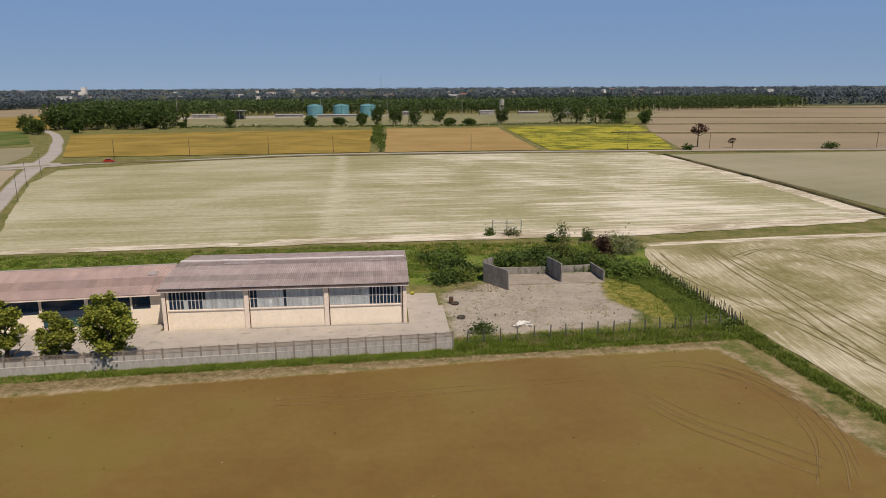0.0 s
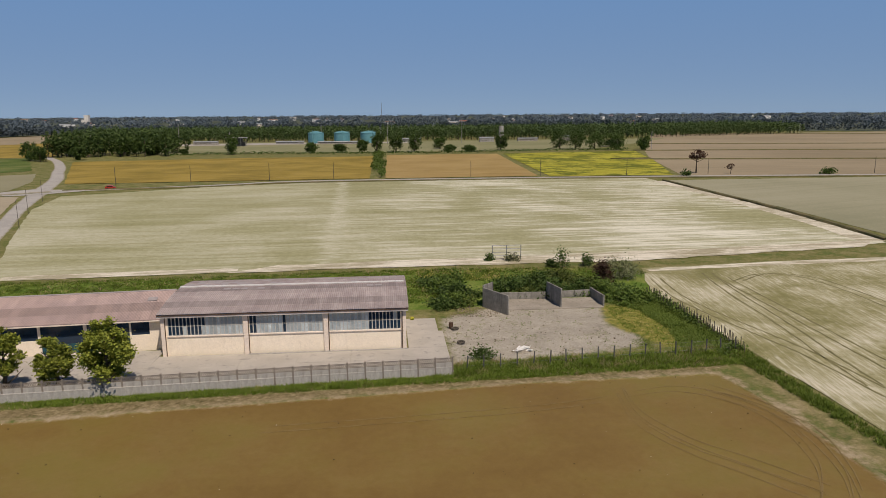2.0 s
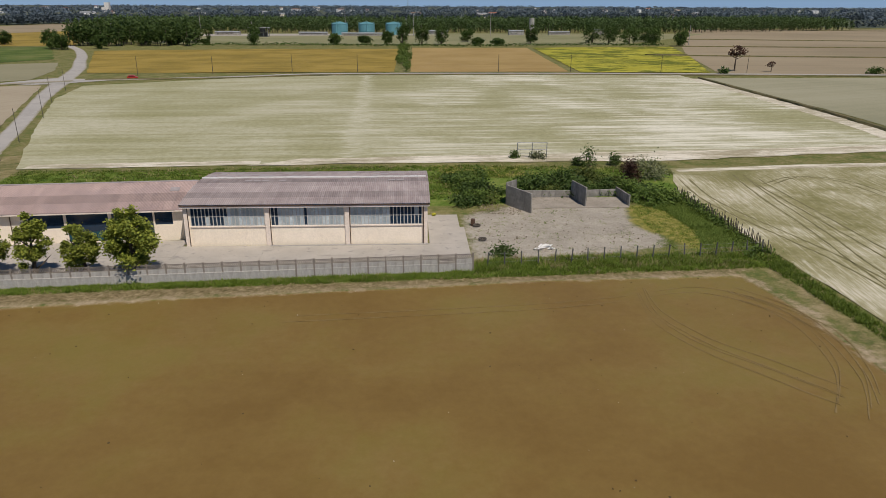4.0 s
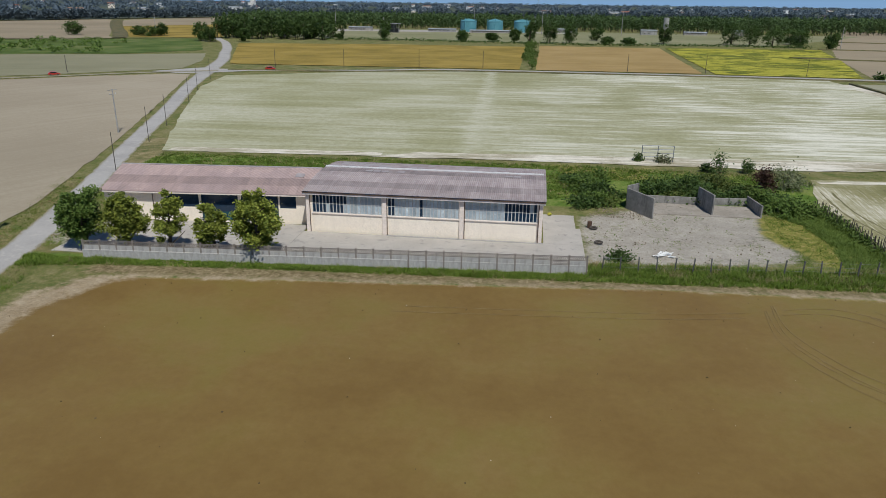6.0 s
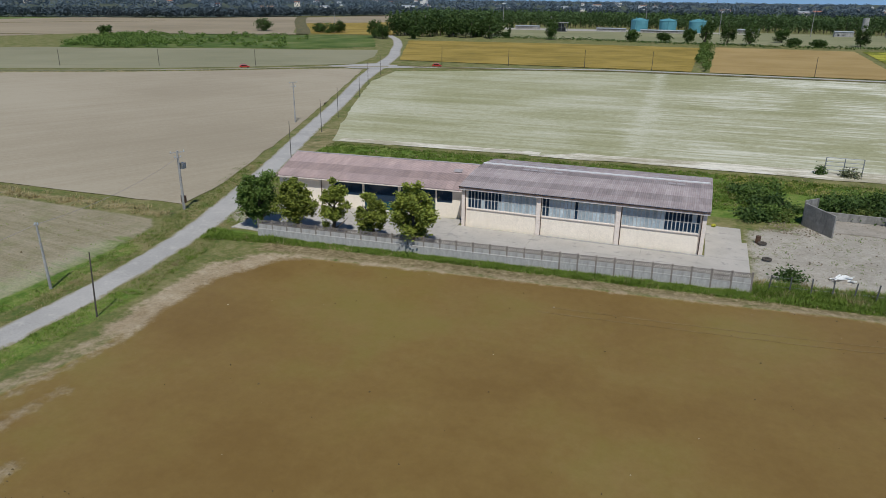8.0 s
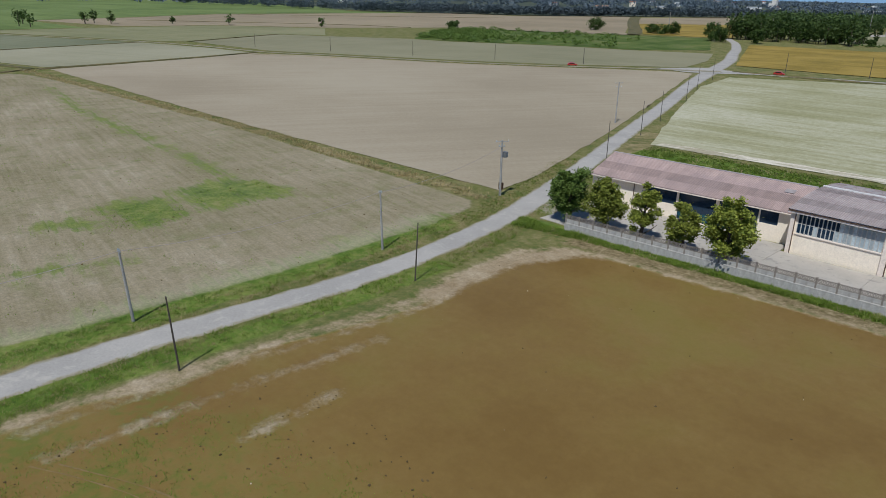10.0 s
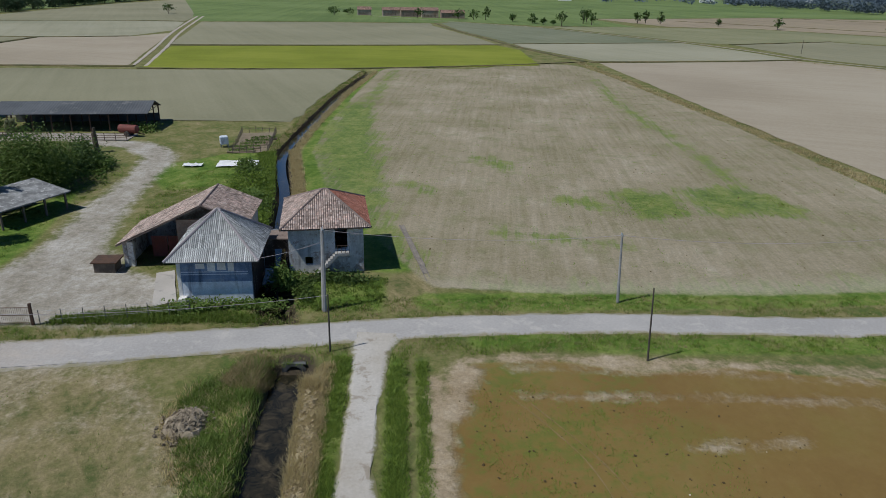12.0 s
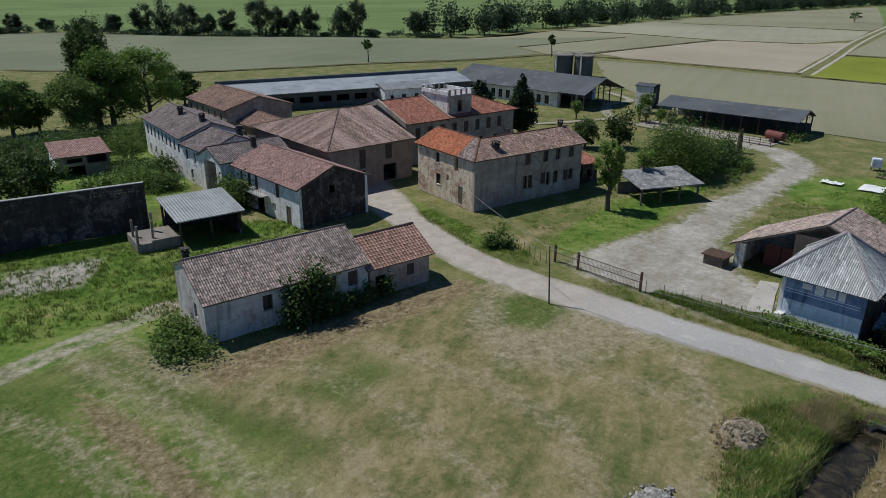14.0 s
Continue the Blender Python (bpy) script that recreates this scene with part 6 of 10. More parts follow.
ap = thing("concrete_apron", "grey concrete apron of large cast slabs before the warehouse", "apron", kind="structure")
ra = random.Random(3)
xs = [-55, -41.5, -28.0, -17.6, -10.9, -4.4, 7.64]
cells = [(a, b, 71.3 + (b + 50) * 0.0625, 79.6) for a, b in zip(xs, xs[1:])] + [(a, b, 79.6, 83.6) for a, b in zip(xs, xs[1:])] + [(a, min(b, -27.8), 83.6, 86.0) for a, b in zip(xs, xs[1:]) if a < -29] + [(2.75, xs[-1], 83.6, 90.2), (2.75, xs[-1] - 0.6, 90.2, 96.2)]
for x0, x1, y0, y1 in cells:
    bm = bmesh.new()
    e = 0.01
    box(bm, x0 + e, y0 + e, -0.2, x1 - e, y1 - e, 0.03 + ra.uniform(-0.01, 0.008))
    part("slab", bm, "concrete", ap)


# ---- garden wall of cast panels ----
def cast_wall():
    """Smooth cast base, a row of recessed panels on it and a lattice row on top, between posts."""
    w = thing("panel_wall", "grey cast concrete wall with an openwork lattice top row", "wall", kind="structure")
    n = 29
    x0, x1 = -49.8, 7.4
    y0, y1 = 70.5, 74.15
    ang = math.atan2(y1 - y0, x1 - x0)
    step = math.hypot(x1 - x0, y1 - y0) / n
    ln = step - 0.17

    def at(k):
        return (x0 + (x1 - x0) * k / n, y0 + (y1 - y0) * k / n, 0)

    def lattice(z0, z1):
        bm = bmesh.new()
        box(bm, 0, -0.03, z0, ln, 0.03, z0 + 0.055)
        box(bm, 0, -0.03, z1 - 0.06, ln, 0.03, z1)
        k = 8
        for j in range(k):
            a, b = ln * j / k, ln * (j + 1) / k
            for s0, s1 in ((z0 + 0.05, z1 - 0.06), (z1 - 0.06, z0 + 0.05)):
                bar(bm, (a, 0, s0), (b, 0, s1), 0.034, n=4)
        return bm

    bm = bmesh.new()
    box(bm, -0.085, -0.085, -0.3, 0.085, 0.085, 2.06)
    box(bm, -0.1, -0.1, 2.06, 0.1, 0.1, 2.12)
    post = part("post", bm, "conc_post", w)
    bm = bmesh.new()
    box(bm, -0.1, -0.17, -0.3, step - 0.105, 0.08, 0.93)
    bmesh.ops.bevel(bm, geom=bm.edges[:], offset=0.02, segments=1, affect="EDGES")
    base = part("base_panel", bm, "conc_panel", w, "pale smooth cast base")
    bm = bmesh.new()
    box(bm, 0, -0.1, -0.3, ln, 0.05, 0.93)
    slab = part("base_panel", bm, "conc_panel", w, "pale smooth cast base")
    bm = bmesh.new()
    box(bm, 0, -0.025, 0.9, ln, 0.025, 1.47)
    panel = part("panel", bm, "conc_panel", w)
    top = part("lattice", lattice(1.48, 2.0), "conc_post", w)
    low = part("lattice", lattice(0.94, 1.47), "conc_post", w)
    used = set()

    def place(o, k, off):
        if o.name in used:
            o = new(o.name.split(".")[0], o.data)
            o.parent = w
        used.add(o.name)
        p = at(k)
        o.location = (p[0] + off * math.cos(ang), p[1] + off * math.sin(ang), 0)
        o.rotation_euler = (0, 0, ang)

    for k in range(n + 1):
        place(post, k, 0)
    for k in range(n):
        # the smooth base runs on before the posts but for the last ten fields
        place(base if k < n - 10 else slab, k, 0 if k < n - 10 else 0.085)
        place(low if k == n - 2 else panel, k, 0.085)
        place(top, k, 0.085)
    return w


cast_wall()


# ---- concrete bays ----
def bays():
    b = thing("storage_bays", "three grey concrete storage bays with weathered walls", "bunker")

    def slab_wall(a, c, h0, h1, t=0.22):
        a, c = Vector((*a, 0)), Vector((*c, 0))
        d = (c - a).normalized()
        nrm = Vector((-d.y, d.x, 0)) * t / 2
        bm = bmesh.new()
        vs = []
        for p, h in ((a, h0), (c, h1)):
            for s in (-1, 1):
                vs.append((bm.verts.new(p + nrm * s + Vector((0, 0, -0.3))), bm.verts.new(p + nrm * s + Vector((0, 0, h)))))
        (a0, a1), (b0, b1), (c0, c1), (d0, d1) = vs
        for f in ((a0, c0, c1, a1), (d0, b0, b1, d1), (b0, a0, a1, b1), (c0, d0, d1, c1), (a1, c1, d1, b1), (a0, b0, d0, c0)):
            bm.faces.new(f)
        bmesh.ops.recalc_face_normals(bm, faces=bm.faces[:])
        bmesh.ops.bevel(bm, geom=bm.edges[:], offset=0.025, segments=1, affect="EDGES")
        part("wall", bm, "conc_bay", b)

    slab_wall((16.9, 105.2), (14.9, 101.8), 2.9, 3.3)
    slab_wall((14.9, 101.5), (17.9, 96.7), 3.0, 2.9)
    slab_wall((17.1, 105.1), (25.55, 105.1), 1.15, 1.1)
    slab_wall((25.7, 105.3), (26.6, 99.7), 2.7, 2.95)
    slab_wall((25.9, 105.1), (32.9, 106.1), 1.1, 1.0)
    slab_wall((33.05, 106.3), (33.3, 99.9), 1.35, 1.65)
    bm = bmesh.new()
    box(bm, 17.2, 99.2, -0.2, 33.1, 104.95, 0.035)
    part("floor_slab", bm, "bay_floor", b)


bays()

# ---- farmhouse with two wings ----
def farmhouse():
    h = thing("farmhouse", "old farmhouse with peeling plaster and partly orange clay tiles", "farmhouse", (-61.4, -61.1, 0), 172.6)
    L, W, S, e, r, t = 19.4, 7.0, 13.0, 7.0, 8.55, 0.45
    # long wing along u, short wing towards -v of the picture's left, v 0..S
    ups = [(8.6, 5.0, 0.95, 1.5, "s"), (11.9, 5.0, 0.95, 1.5, "w"), (14.2, 5.0, 0.95, 1.5, "w"), (16.8, 5.0, 0.95, 1.5, "s")]
    low_ = [(8.4, 1.7, 0.75, 1.8, "w"), (9.3, 1.7, 0.75, 1.8, "w"), (11.6, 1.9, 0.9, 1.6, "s"), (12.7, 1.6, 0.7, 1.9, "o"), (14.0, 1.7, 0.9, 1.7, "w"), (15.9, 1.8, 0.9, 1.5, "s"), (17.0, 1.8, 0.9, 1.5, "w")]
    bm = bmesh.new()
    wall_side(bm, L, e, t, ups + low_)
    part("wall", bm, "pl_grey", h)
    for o in ups + low_:
        fill_opening(h, Matrix.Identity(4), o, t)
    m = pose(0, S, 0, 0, 0, 270)
    hs = [(4.3, 4.9, 0.9, 1.4, "w"), (8.6, 4.6, 0.8, 1.8, "o"), (4.4, 1.9, 1.1, 1.5, "w"), (9.6, 0.3, 0.9, 2.4, "d"), (6.9, 2.9, 0.5, 0.8, "o")]
    bm = bmesh.new()
    wall_side(bm, S - t, e, t, hs)
    bmesh.ops.transform(bm, matrix=m, verts=bm.verts[:])
    part("wall", bm, "pl_mansion", h)
    for o in hs:
        fill_opening(h, m, o, t)
    for x, y, a, ln in ((L, t, 90, W - t), (L, W, 180, L - W), (W, S, 180, W - t), (W, W, 90, S - W - t)):
        bm = bmesh.new()
        wall_side(bm, ln, e, t, [])
        bmesh.ops.transform(bm, matrix=pose(x, y, 0, 0, 0, a), verts=bm.verts[:])
        part("wall", bm, "pl_grey", h)
    c, o = W / 2, 0.5
    z0 = e - o * (r - e) / c
    slope("roof_slope", (-o, -o, z0), (L + 0.4, -o, z0), (L + 0.4, c, r), (c, c, r), "tile_mix", h)
    slope("roof_slope", (-o, S + 0.3, z0), (-o, 3.2, z0), (c, c + 1.2, r), (c, S + 0.3, r), "tile_orange", h, 0.22, 0.055, 0.38, 0.12, "newer bright orange clay tiles")
    slope("roof_hip", (-o, 3.2, z0), (-o, -o, z0), (c, c, r), (c, c + 1.2, r), "tile_grey", h)
    slope("roof_slope", (L + 0.4, W + o, z0), (W + o, W + o, z0), (c, c, r), (L + 0.4, c, r), "tile_grey", h)
    slope("roof_slope", (W + o, W + o, z0), (W + o, S + 0.3, z0), (c, S + 0.3, r), (c, c, r), "tile_red", h)
    for u0, pts in ((L - 0.3, [(0, e - 0.05), (c, r - 0.1), (W, e - 0.05)]),):
        bm = bmesh.new()
        A = [bm.verts.new((u0, v, z)) for v, z in pts]
        B = [bm.verts.new((u0 + 0.3, v, z)) for v, z in pts]
        bm.faces.new(A[::-1]); bm.faces.new(B)
        for i in range(3):
            bm.faces.new((A[i], A[(i + 1) % 3], B[(i + 1) % 3], B[i]))
        part("gable", bm, "pl_grey", h)
    bm = bmesh.new()
    A = [bm.verts.new((v, S - 0.3, z)) for v, z in ((0, e - 0.05), (c, r - 0.1), (W, e - 0.05))]
    B = [bm.verts.new((v, S, z)) for v, z in ((0, e - 0.05), (c, r - 0.1), (W, e - 0.05))]
    bm.faces.new(A); bm.faces.new(B[::-1])
    for i in range(3):
        bm.faces.new((A[(i + 1) % 3], A[i], B[i], B[(i + 1) % 3]))
    part("gable", bm, "pl_grey", h)
    ridge_cap(h, (c, c, r + 0.03), (L + 0.4, c, r + 0.03), "tile_red")
    ridge_cap(h, (c, S + 0.3, r + 0.03), (c, c, r + 0.03), "tile_red")
    ridge_cap(h, (-o, -o, z0 + 0.05), (c, c, r + 0.04), "tile_red")
    chimney(h, 4.4, 1.3, 6.9, 8.1, 0.75)
    chimney(h, 9.5, 5.0, 7.8, 8.6, 0.45)
    chimney(h, 18.6, 3.9, 8.2, 9.0, 0.5)
    bm = bmesh.new()
    bar(bm, (7.0, -0.08, 6.6), (7.0, -0.08, 0.1), 0.06)
    part("downpipe", bm, "frame", h)
    return h


farmhouse()

# ---- low roadside house and its annex ----
lowh = house("roadside_cottage", "low old cottage with flaking whitewash and weathered grey clay tiles", "cottage", (-20.1, -51.1), 174.0, 15.4, 7.0, 3.75, 4.9, 6.05, 4.3, oh=0.35, ohg=0.15, wall="pl_cottage", roof="tile_grey",
             holes={0: [(5.0, 1.6, 0.9, 1.4, "w"), (11.1, 1.7, 1.0, 1.45, "s"), (13.3, 1.7, 1.0, 1.45, "s"), (10.8, 0, 1.2, 1.3, "o")], 3: [(4.4, 1.6, 0.75, 1.3, "o")]})
chimney(lowh, 0.6, 5.2, 4.9, 6.3, 0.5)
lowa = house("cottage_annex", "small plastered annex with reddish interlocking tile roof", "annex", (-35.55, -49.35), 174.6, 6.9, 6.0, 3.15, 3.4, 5.05, 3.4, oh=0.4, ohg=0.45, wall="pl_grey", roof="tile_roman", tile=(0.35, 0.025, 0.4),
             holes={0: [(4.2, 1.2, 0.9, 1.2, "s"), (0.6, 0, 1.2, 2.0, "o")]})

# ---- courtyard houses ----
# the north gable gets near-black brick in place of its shade
house("courtyard_house", "two-storey plastered house with pinkish brown tile roof and a balcony", "house", (-41.2, -86.5), 90, 16.0, 10.2, 5.0, None, 7.0, wall="pl_white", roof="tile_pink", walls={1: "brick_shade_dark"},
      holes={0: [(1.5, 3.0, 0.8, 1.4, "w"), (3.6, 2.6, 0.9, 1.9, "s"), (5.4, 2.6, 0.9, 1.9, "s"), (10.6, 2.7, 0.9, 1.8, "s"), (12.9, 0.0, 1.1, 2.2, "d"), (5.2, 0.0, 2.4, 2.1, "o"), (9.6, 0.8, 0.8, 1.0, "o")], 1: [(4.4, 3.6, 0.8, 1.0, "o")]})
bal = thing("balcony", "thin concrete balcony with a rusty rail", "balcony", (-40.05, -80.6, 2.45))
bm = bmesh.new()
box(bm, -1.1, -3.0, 0, 0.0, 3.0, 0.12)
part("slab", bm, "conc_wall", bal)
bm = bmesh.new()
for i in range(13):
    bar(bm, (-0.05, -2.95 + 5.9 * i / 12, 0.12), (-0.05, -2.95 + 5.9 * i / 12, 1.0), 0.015, n=4)
bar(bm, (-0.05, -2.97, 1.0), (-0.05, 2.97, 1.0), 0.02, n=4)
part("railing", bm, "rust", bal)
d1 = house("row_house", "long row house with sooty tiles and dark shutters", "house", (-43.2, -122.2), 83, 20.8, 9.5, 6.1, None, 7.9, wall="pl_white", roof="tile_dark",
           holes={0: [(1.5 + 2.15 * k, 3.5, 0.9, 1.7, "s") for k in range(9)] + [(2.0 + 3.3 * k, 0.7, 0.9, 1.3, "w") for k in range(5)]})
chimney(d1, 9.5, 3.6, 7.3, 8.4, 0.7)
chimney(d1, 18.4, 4.2, 7.6, 8.5, 0.7)
d2 = house("row_house", "plain two-storey house with sooty tiles", "house", (-40.6, -101.4), 89, 8.2, 9.2, 5.5, None, 7.3, wall="pl_white", roof="tile_dark",
           holes={0: [(1.2, 3.2, 0.8, 1.5, "s"), (3.8, 3.0, 0.8, 1.6, "w"), (5.8, 2.8, 0.9, 1.9, "s"), (2.4, 0.6, 0.8, 1.4, "w")]})
chimney(d2, 6.5, 6.2, 6.4, 7.7, 0.7)
d3 = house("gabled_house", "narrow gabled house with a tall dark arched recess", "house", (-39.7, -87.2), 180, 10.5, 6.4, 5.3, None, 6.8, wall="pl_white", roof="tile_dark", oh=0.4,
           holes={3: [(1.3, 0.0, 3.6, 4.9, "o")], 0: [(2.0, 2.8, 0.8, 1.4, "w")]})
chimney(d3, 6.0, 1.8, 6.0, 7.2, 0.6)
house("granary", "tall granary with a faded brown tile roof and slit windows", "barn", (-57.8, -137.5), 86, 18.8, 13.0, 6.1, None, 8.0, wall="pl_grey", roof="tile_brown",
      holes={0: [(1.4 + 2.9 * k, 3.2, 0.8, 2.0, "s") for k in range(6)]})
house("lean_barn", "low barn with reddish brown tiles and open arches", "barn", (-58.6, -119), 85, 19.5, 7.0, 4.0, None, 5.6, wall="pl_brown", roof="tile_brown", walls={},
      holes={0: [(13.6, 0.2, 2.2, 2.8, "o"), (16.4, 0.2, 2.2, 2.8, "o"), (8, 1.6, 0.9, 1.2, "w"), (3, 1.6, 0.9, 1.2, "w")]})
house("hay_barn", "big plastered hay barn with a hipped brown tile roof", "barn", (-52.5, -80.6), 177.5, 14.6, 22.5, 6.1, None, 9.3, hip0=9.0, oh=0.6, wall="pl_brown", roof="tile_striped",
      holes={0: [(5.0, 2.6, 1.1, 2.8, "s"), (9.6, 3.4, 1.2, 2.2, "s"), (9.2, 0.1, 2.4, 2.5, "o"), (5.3, 1.0, 0.7, 1.3, "w")], 3: [(18.6, 2.9, 0.9, 1.4, "w"), (15.0, 0.0, 1.8, 2.6, "o"), (9, 0, 2.4, 3.0, "o"), (5.0, 0, 2.4, 3.0, "o")]})
vil = house("villa", "tall plastered villa with red clay roof and a square tower", "villa", (-70.4, -85.4), 176.5, 24.2, 14.5, 6.9, None, 9.4, hip1=6.5, oh=0.6, wall="pl_grey", roof="tile_red",
            holes={0: [(2.0 + 2.6 * k, 3.9, 1.0, 1.9, "s") for k in range(8)] + [(5 + 3.6 * k, 0.9, 1.0, 1.8, "w") for k in range(5)]})
TU, TV, TW, TD, TZ = 9.4, 0.5, 5.0, 7.0, 10.1
bm = bmesh.new()
wall_side(bm, TW, TZ, 0.4, [(1.9, 7.4, 1.1, 1.9)])
bmesh.ops.transform(bm, matrix=pose(TU, TV, 0), verts=bm.verts[:])
part("tower_wall", bm, "pl_grey", vil, "square plastered tower with an open window")
for x, y, a, ln in ((TU + TW, TV + 0.403, 90, TD - 0.81), (TU + TW, TV + TD, 180, TW), (TU, TV + TD - 0.403, 270, TD - 0.81)):
    bm = bmesh.new()
    wall_side(bm, ln, TZ, 0.4, [(2.1, 7.6, 1.1, 1.7)] if a != 270 else [])
    bmesh.ops.transform(bm, matrix=pose(x, y, 0, 0, 0, a), verts=bm.verts[:])
    part("tower_wall", bm, "pl_white" if a == 270 else "pl_grey", vil)
bm = bmesh.new()
box(bm, TU - 0.3, TV - 0.3, TZ, TU + TW + 0.3, TV + TD + 0.3, TZ + 0.18)
part("tower_deck", bm, "roof_pale", vil, "pale terrace deck")
for k in range(5):
    for y in (TV - 0.1, TV + TD + 0.1):
        bm = bmesh.new()
        x = TU + (TW - 0.1) * k / 4
        box(bm, x - 0.1, y - 0.1, TZ + 0.18, x + 0.2, y + 0.1, TZ + 1.05)
        part("baluster", bm, "pl_grey", vil)
for y0, y1 in ((TV - 0.2, TV), (TV + TD, TV + TD + 0.2)):
    bm = bmesh.new()
    box(bm, TU - 0.2, y0, TZ + 1.05, TU + TW + 0.2, y1, TZ + 1.17)
    part("balustrade", bm, "pl_white", vil)
for x in (TU - 0.3, TU + TW + 0.1):
    bm = bmesh.new()
    box(bm, x, TV, TZ + 0.182, x + 0.2, TV + TD, TZ + 0.8)
    part("balustrade", bm, "pl_white", vil)
# whitewashed gable walls that rise over the red slopes
for u in (-0.35, TU - 0.62):
    bm = bmesh.new()
    A = [bm.verts.new((u, v, z)) for v, z in ((-0.5, 6.2), (7.25, 8.9), (15.0, 6.2), (15.0, 7.0), (7.25, 9.75), (-0.5, 7.0))]
    B = [bm.verts.new((u + 0.3, q.co.y, q.co.z)) for q in A]
    bm.faces.new(A[::-1])
    bm.faces.new(B)
    for k in range(6):
        bm.faces.new((A[k], A[(k + 1) % 6], B[(k + 1) % 6], B[k]))
    bmesh.ops.recalc_face_normals(bm, faces=bm.faces[:])
    part("parapet", bm, "pl_grey", vil, "plastered gable parapet")
ctl = house("cattle_shed", "very long cattle shed with a grey fibre cement roof", "shed", (-70.2, -145.9), 166, 62, 15.5, 3.9, None, 5.5, oh=0.8, wall="conc_dark", roof="roof_slate", slopes={0: "roof_grey"}, tile=(0.53, 0.04, 0), t=0.3,
      holes={0: [(3 + 4.5 * k, 1.2, 3.2, 1.4, "o") for k in range(12)]}, cap=False)
bm = bmesh.new()
box(bm, -0.6, 7.5, 5.35, 62.6, 8.3, 6.15)
part("clerestory", bm, "roof_slate", ctl, "dark raised ridge vent")
for k in range(14):
    bm = bmesh.new()
    u, v = 6 + 4.1 * k + (k * 7 % 3), 1.2 + (k * 5 % 4) * 1.3
    z = 3.9 + (v / 7.75) * 1.6 + 0.06
    box(bm, 0, -0.6, 0, 2.2, 0.6, 0.02, pose(u, v, z, 11.7))
    part("pale_sheet", bm, "roof_grey", ctl, "whitish replaced roof sheet")
house("milking_room", "small whitewashed block with a corrugated roof", "outbuilding", (-104.5, -133.5), 166, 13, 7.5, 3.6, None, 4.6, wall="pl_white", roof="roof_metal", tile=(0.35, 0.03, 0), holes={0: [(1.5, 0.2, 1.0, 2.0, "o"), (4.5, 1.2, 1.2, 1.0, "w"), (8, 1.2, 1.2, 1.0, "w")]}, cap=False)
house("stable", "long stable with a dark grey roof and whitewashed front", "barn", (-131.8, -138.5), 93.2, 34.0, 17.0, 3.8, None, 6.7, oh=1.0, ohg=0.4, wall="pl_white", roof="roof_slate", tile=(0.53, 0.04, 0), t=0.3,
      holes={0: [(1.5 + 2.4 * k, 0.4, 1.3, 2.0, "w") for k in range(13)], 1: [(1.5, 0, 6.5, 3.5, "o"), (9, 0, 6.5, 3.5, "o")]}, cap=False)


def open_shed(name, label, corner, along, L, W, ef, eb, ridge, rv, roof, bays_, posts_mat="rust", tile=ETERNIT, back=True):
    h = thing(name, label, "shed", (corner[0], corner[1], 0), along)
    sf, sb = (ridge - ef) / max(rv, 0.01), (ridge - eb) / max(W - rv, 0.01)
    o = 0.5
    slope("roof_slope", (-o, -o, ef - o * sf), (L + o, -o, ef - o * sf), (L + o, rv, ridge), (-o, rv, ridge), roof, h, *tile)
    if W - rv > 0.5:
        slope("roof_slope", (L + o, W + o, eb - o * sb), (-o, W + o, eb - o * sb), (-o, rv, ridge), (L + o, rv, ridge), roof, h, *tile)
    for i in range(bays_ + 1):
        x = L * i / bays_
        for y, z in ((0.1, ef), (W - 0.1, eb)) + (((rv, ridge),) if 0.5 < rv < W - 0.5 else ()):
            bm = bmesh.new()
            box(bm, x - 0.11, y - 0.11, -0.2, x + 0.11, y + 0.11, z - 0.1)
            part("post", bm, posts_mat, h)
        bm = bmesh.new()
        bar(bm, (x, 0, ef - 0.15), (x, rv, ridge - 0.15), 0.08, n=4)
        bar(bm, (x, W, eb - 0.15), (x, rv, ridge - 0.15), 0.08, n=4)
        bar(bm, (x, 0, ef - 0.15), (x, W, eb - 0.15), 0.06, n=4)
        part("truss", bm, posts_mat, h)
    if back:
        bm = bmesh.new()
        box(bm, 0, W - 0.25, -0.2, L, W - 0.05, 1.6)
        part("wall", bm, "conc_dark", h)
    return h


sh = open_shed("open_cattle_shed", "open cattle shed with a dark corrugated roof on steel posts", (-136.2, -79), 96.2, 27.8, 11, 3.5, 3.3, 4.8, 6.5, "roof_slate", 8, tile=(0.53, 0.04, 0))
open_shed("stable_canopy", "open canopy on wooden posts at the end of the stable", (-133.75, -103.7), 93.2, 6.5, 17.0, 3.75, 3.75, 6.65, 8.5, "roof_slate", 2, "wood", (0.53, 0.04, 0), back=False)
open_shed("corrugated_shelter", "shelter with pale corrugated sheets on brick piers", (-28.2, -74.3), 173.5, 6.9, 7.0, 3.05, 3.95, 4.0, 6.9, "roof_metal", 2, "brick_shade_dark", (0.35, 0.04, 0))
sw_ = thing("shelter_wall", "dark rear and side wall closing the shelter", "wall", (-28.2, -74.3, 0), 173.5)
bm = bmesh.new()
box(bm, 0.2, 6.55, -0.2, 6.7, 6.75, 3.7)
box(bm, 6.7, 0.4, -0.2, 6.85, 6.75, 2.9)
part("wall", bm, "brick_shade_dark", sw_)
sk = house("tool_shed", "small brick shed with a red tile mono-pitch roof", "shed", (-26.6, -114.0), 173.5, 7.4, 7.0, 3.0, 4.0, 4.1, 6.8, oh=0.3, wall="pl_brown", roof="tile_pink", walls={3: "pl_white"}, holes={0: [(1.4, 1.9, 2.2, 0.7, "o"), (1.2, 0, 2.6, 1.4, "o"), (4.2, 1.6, 2.8, 1.2, "o")]}, cap=False)
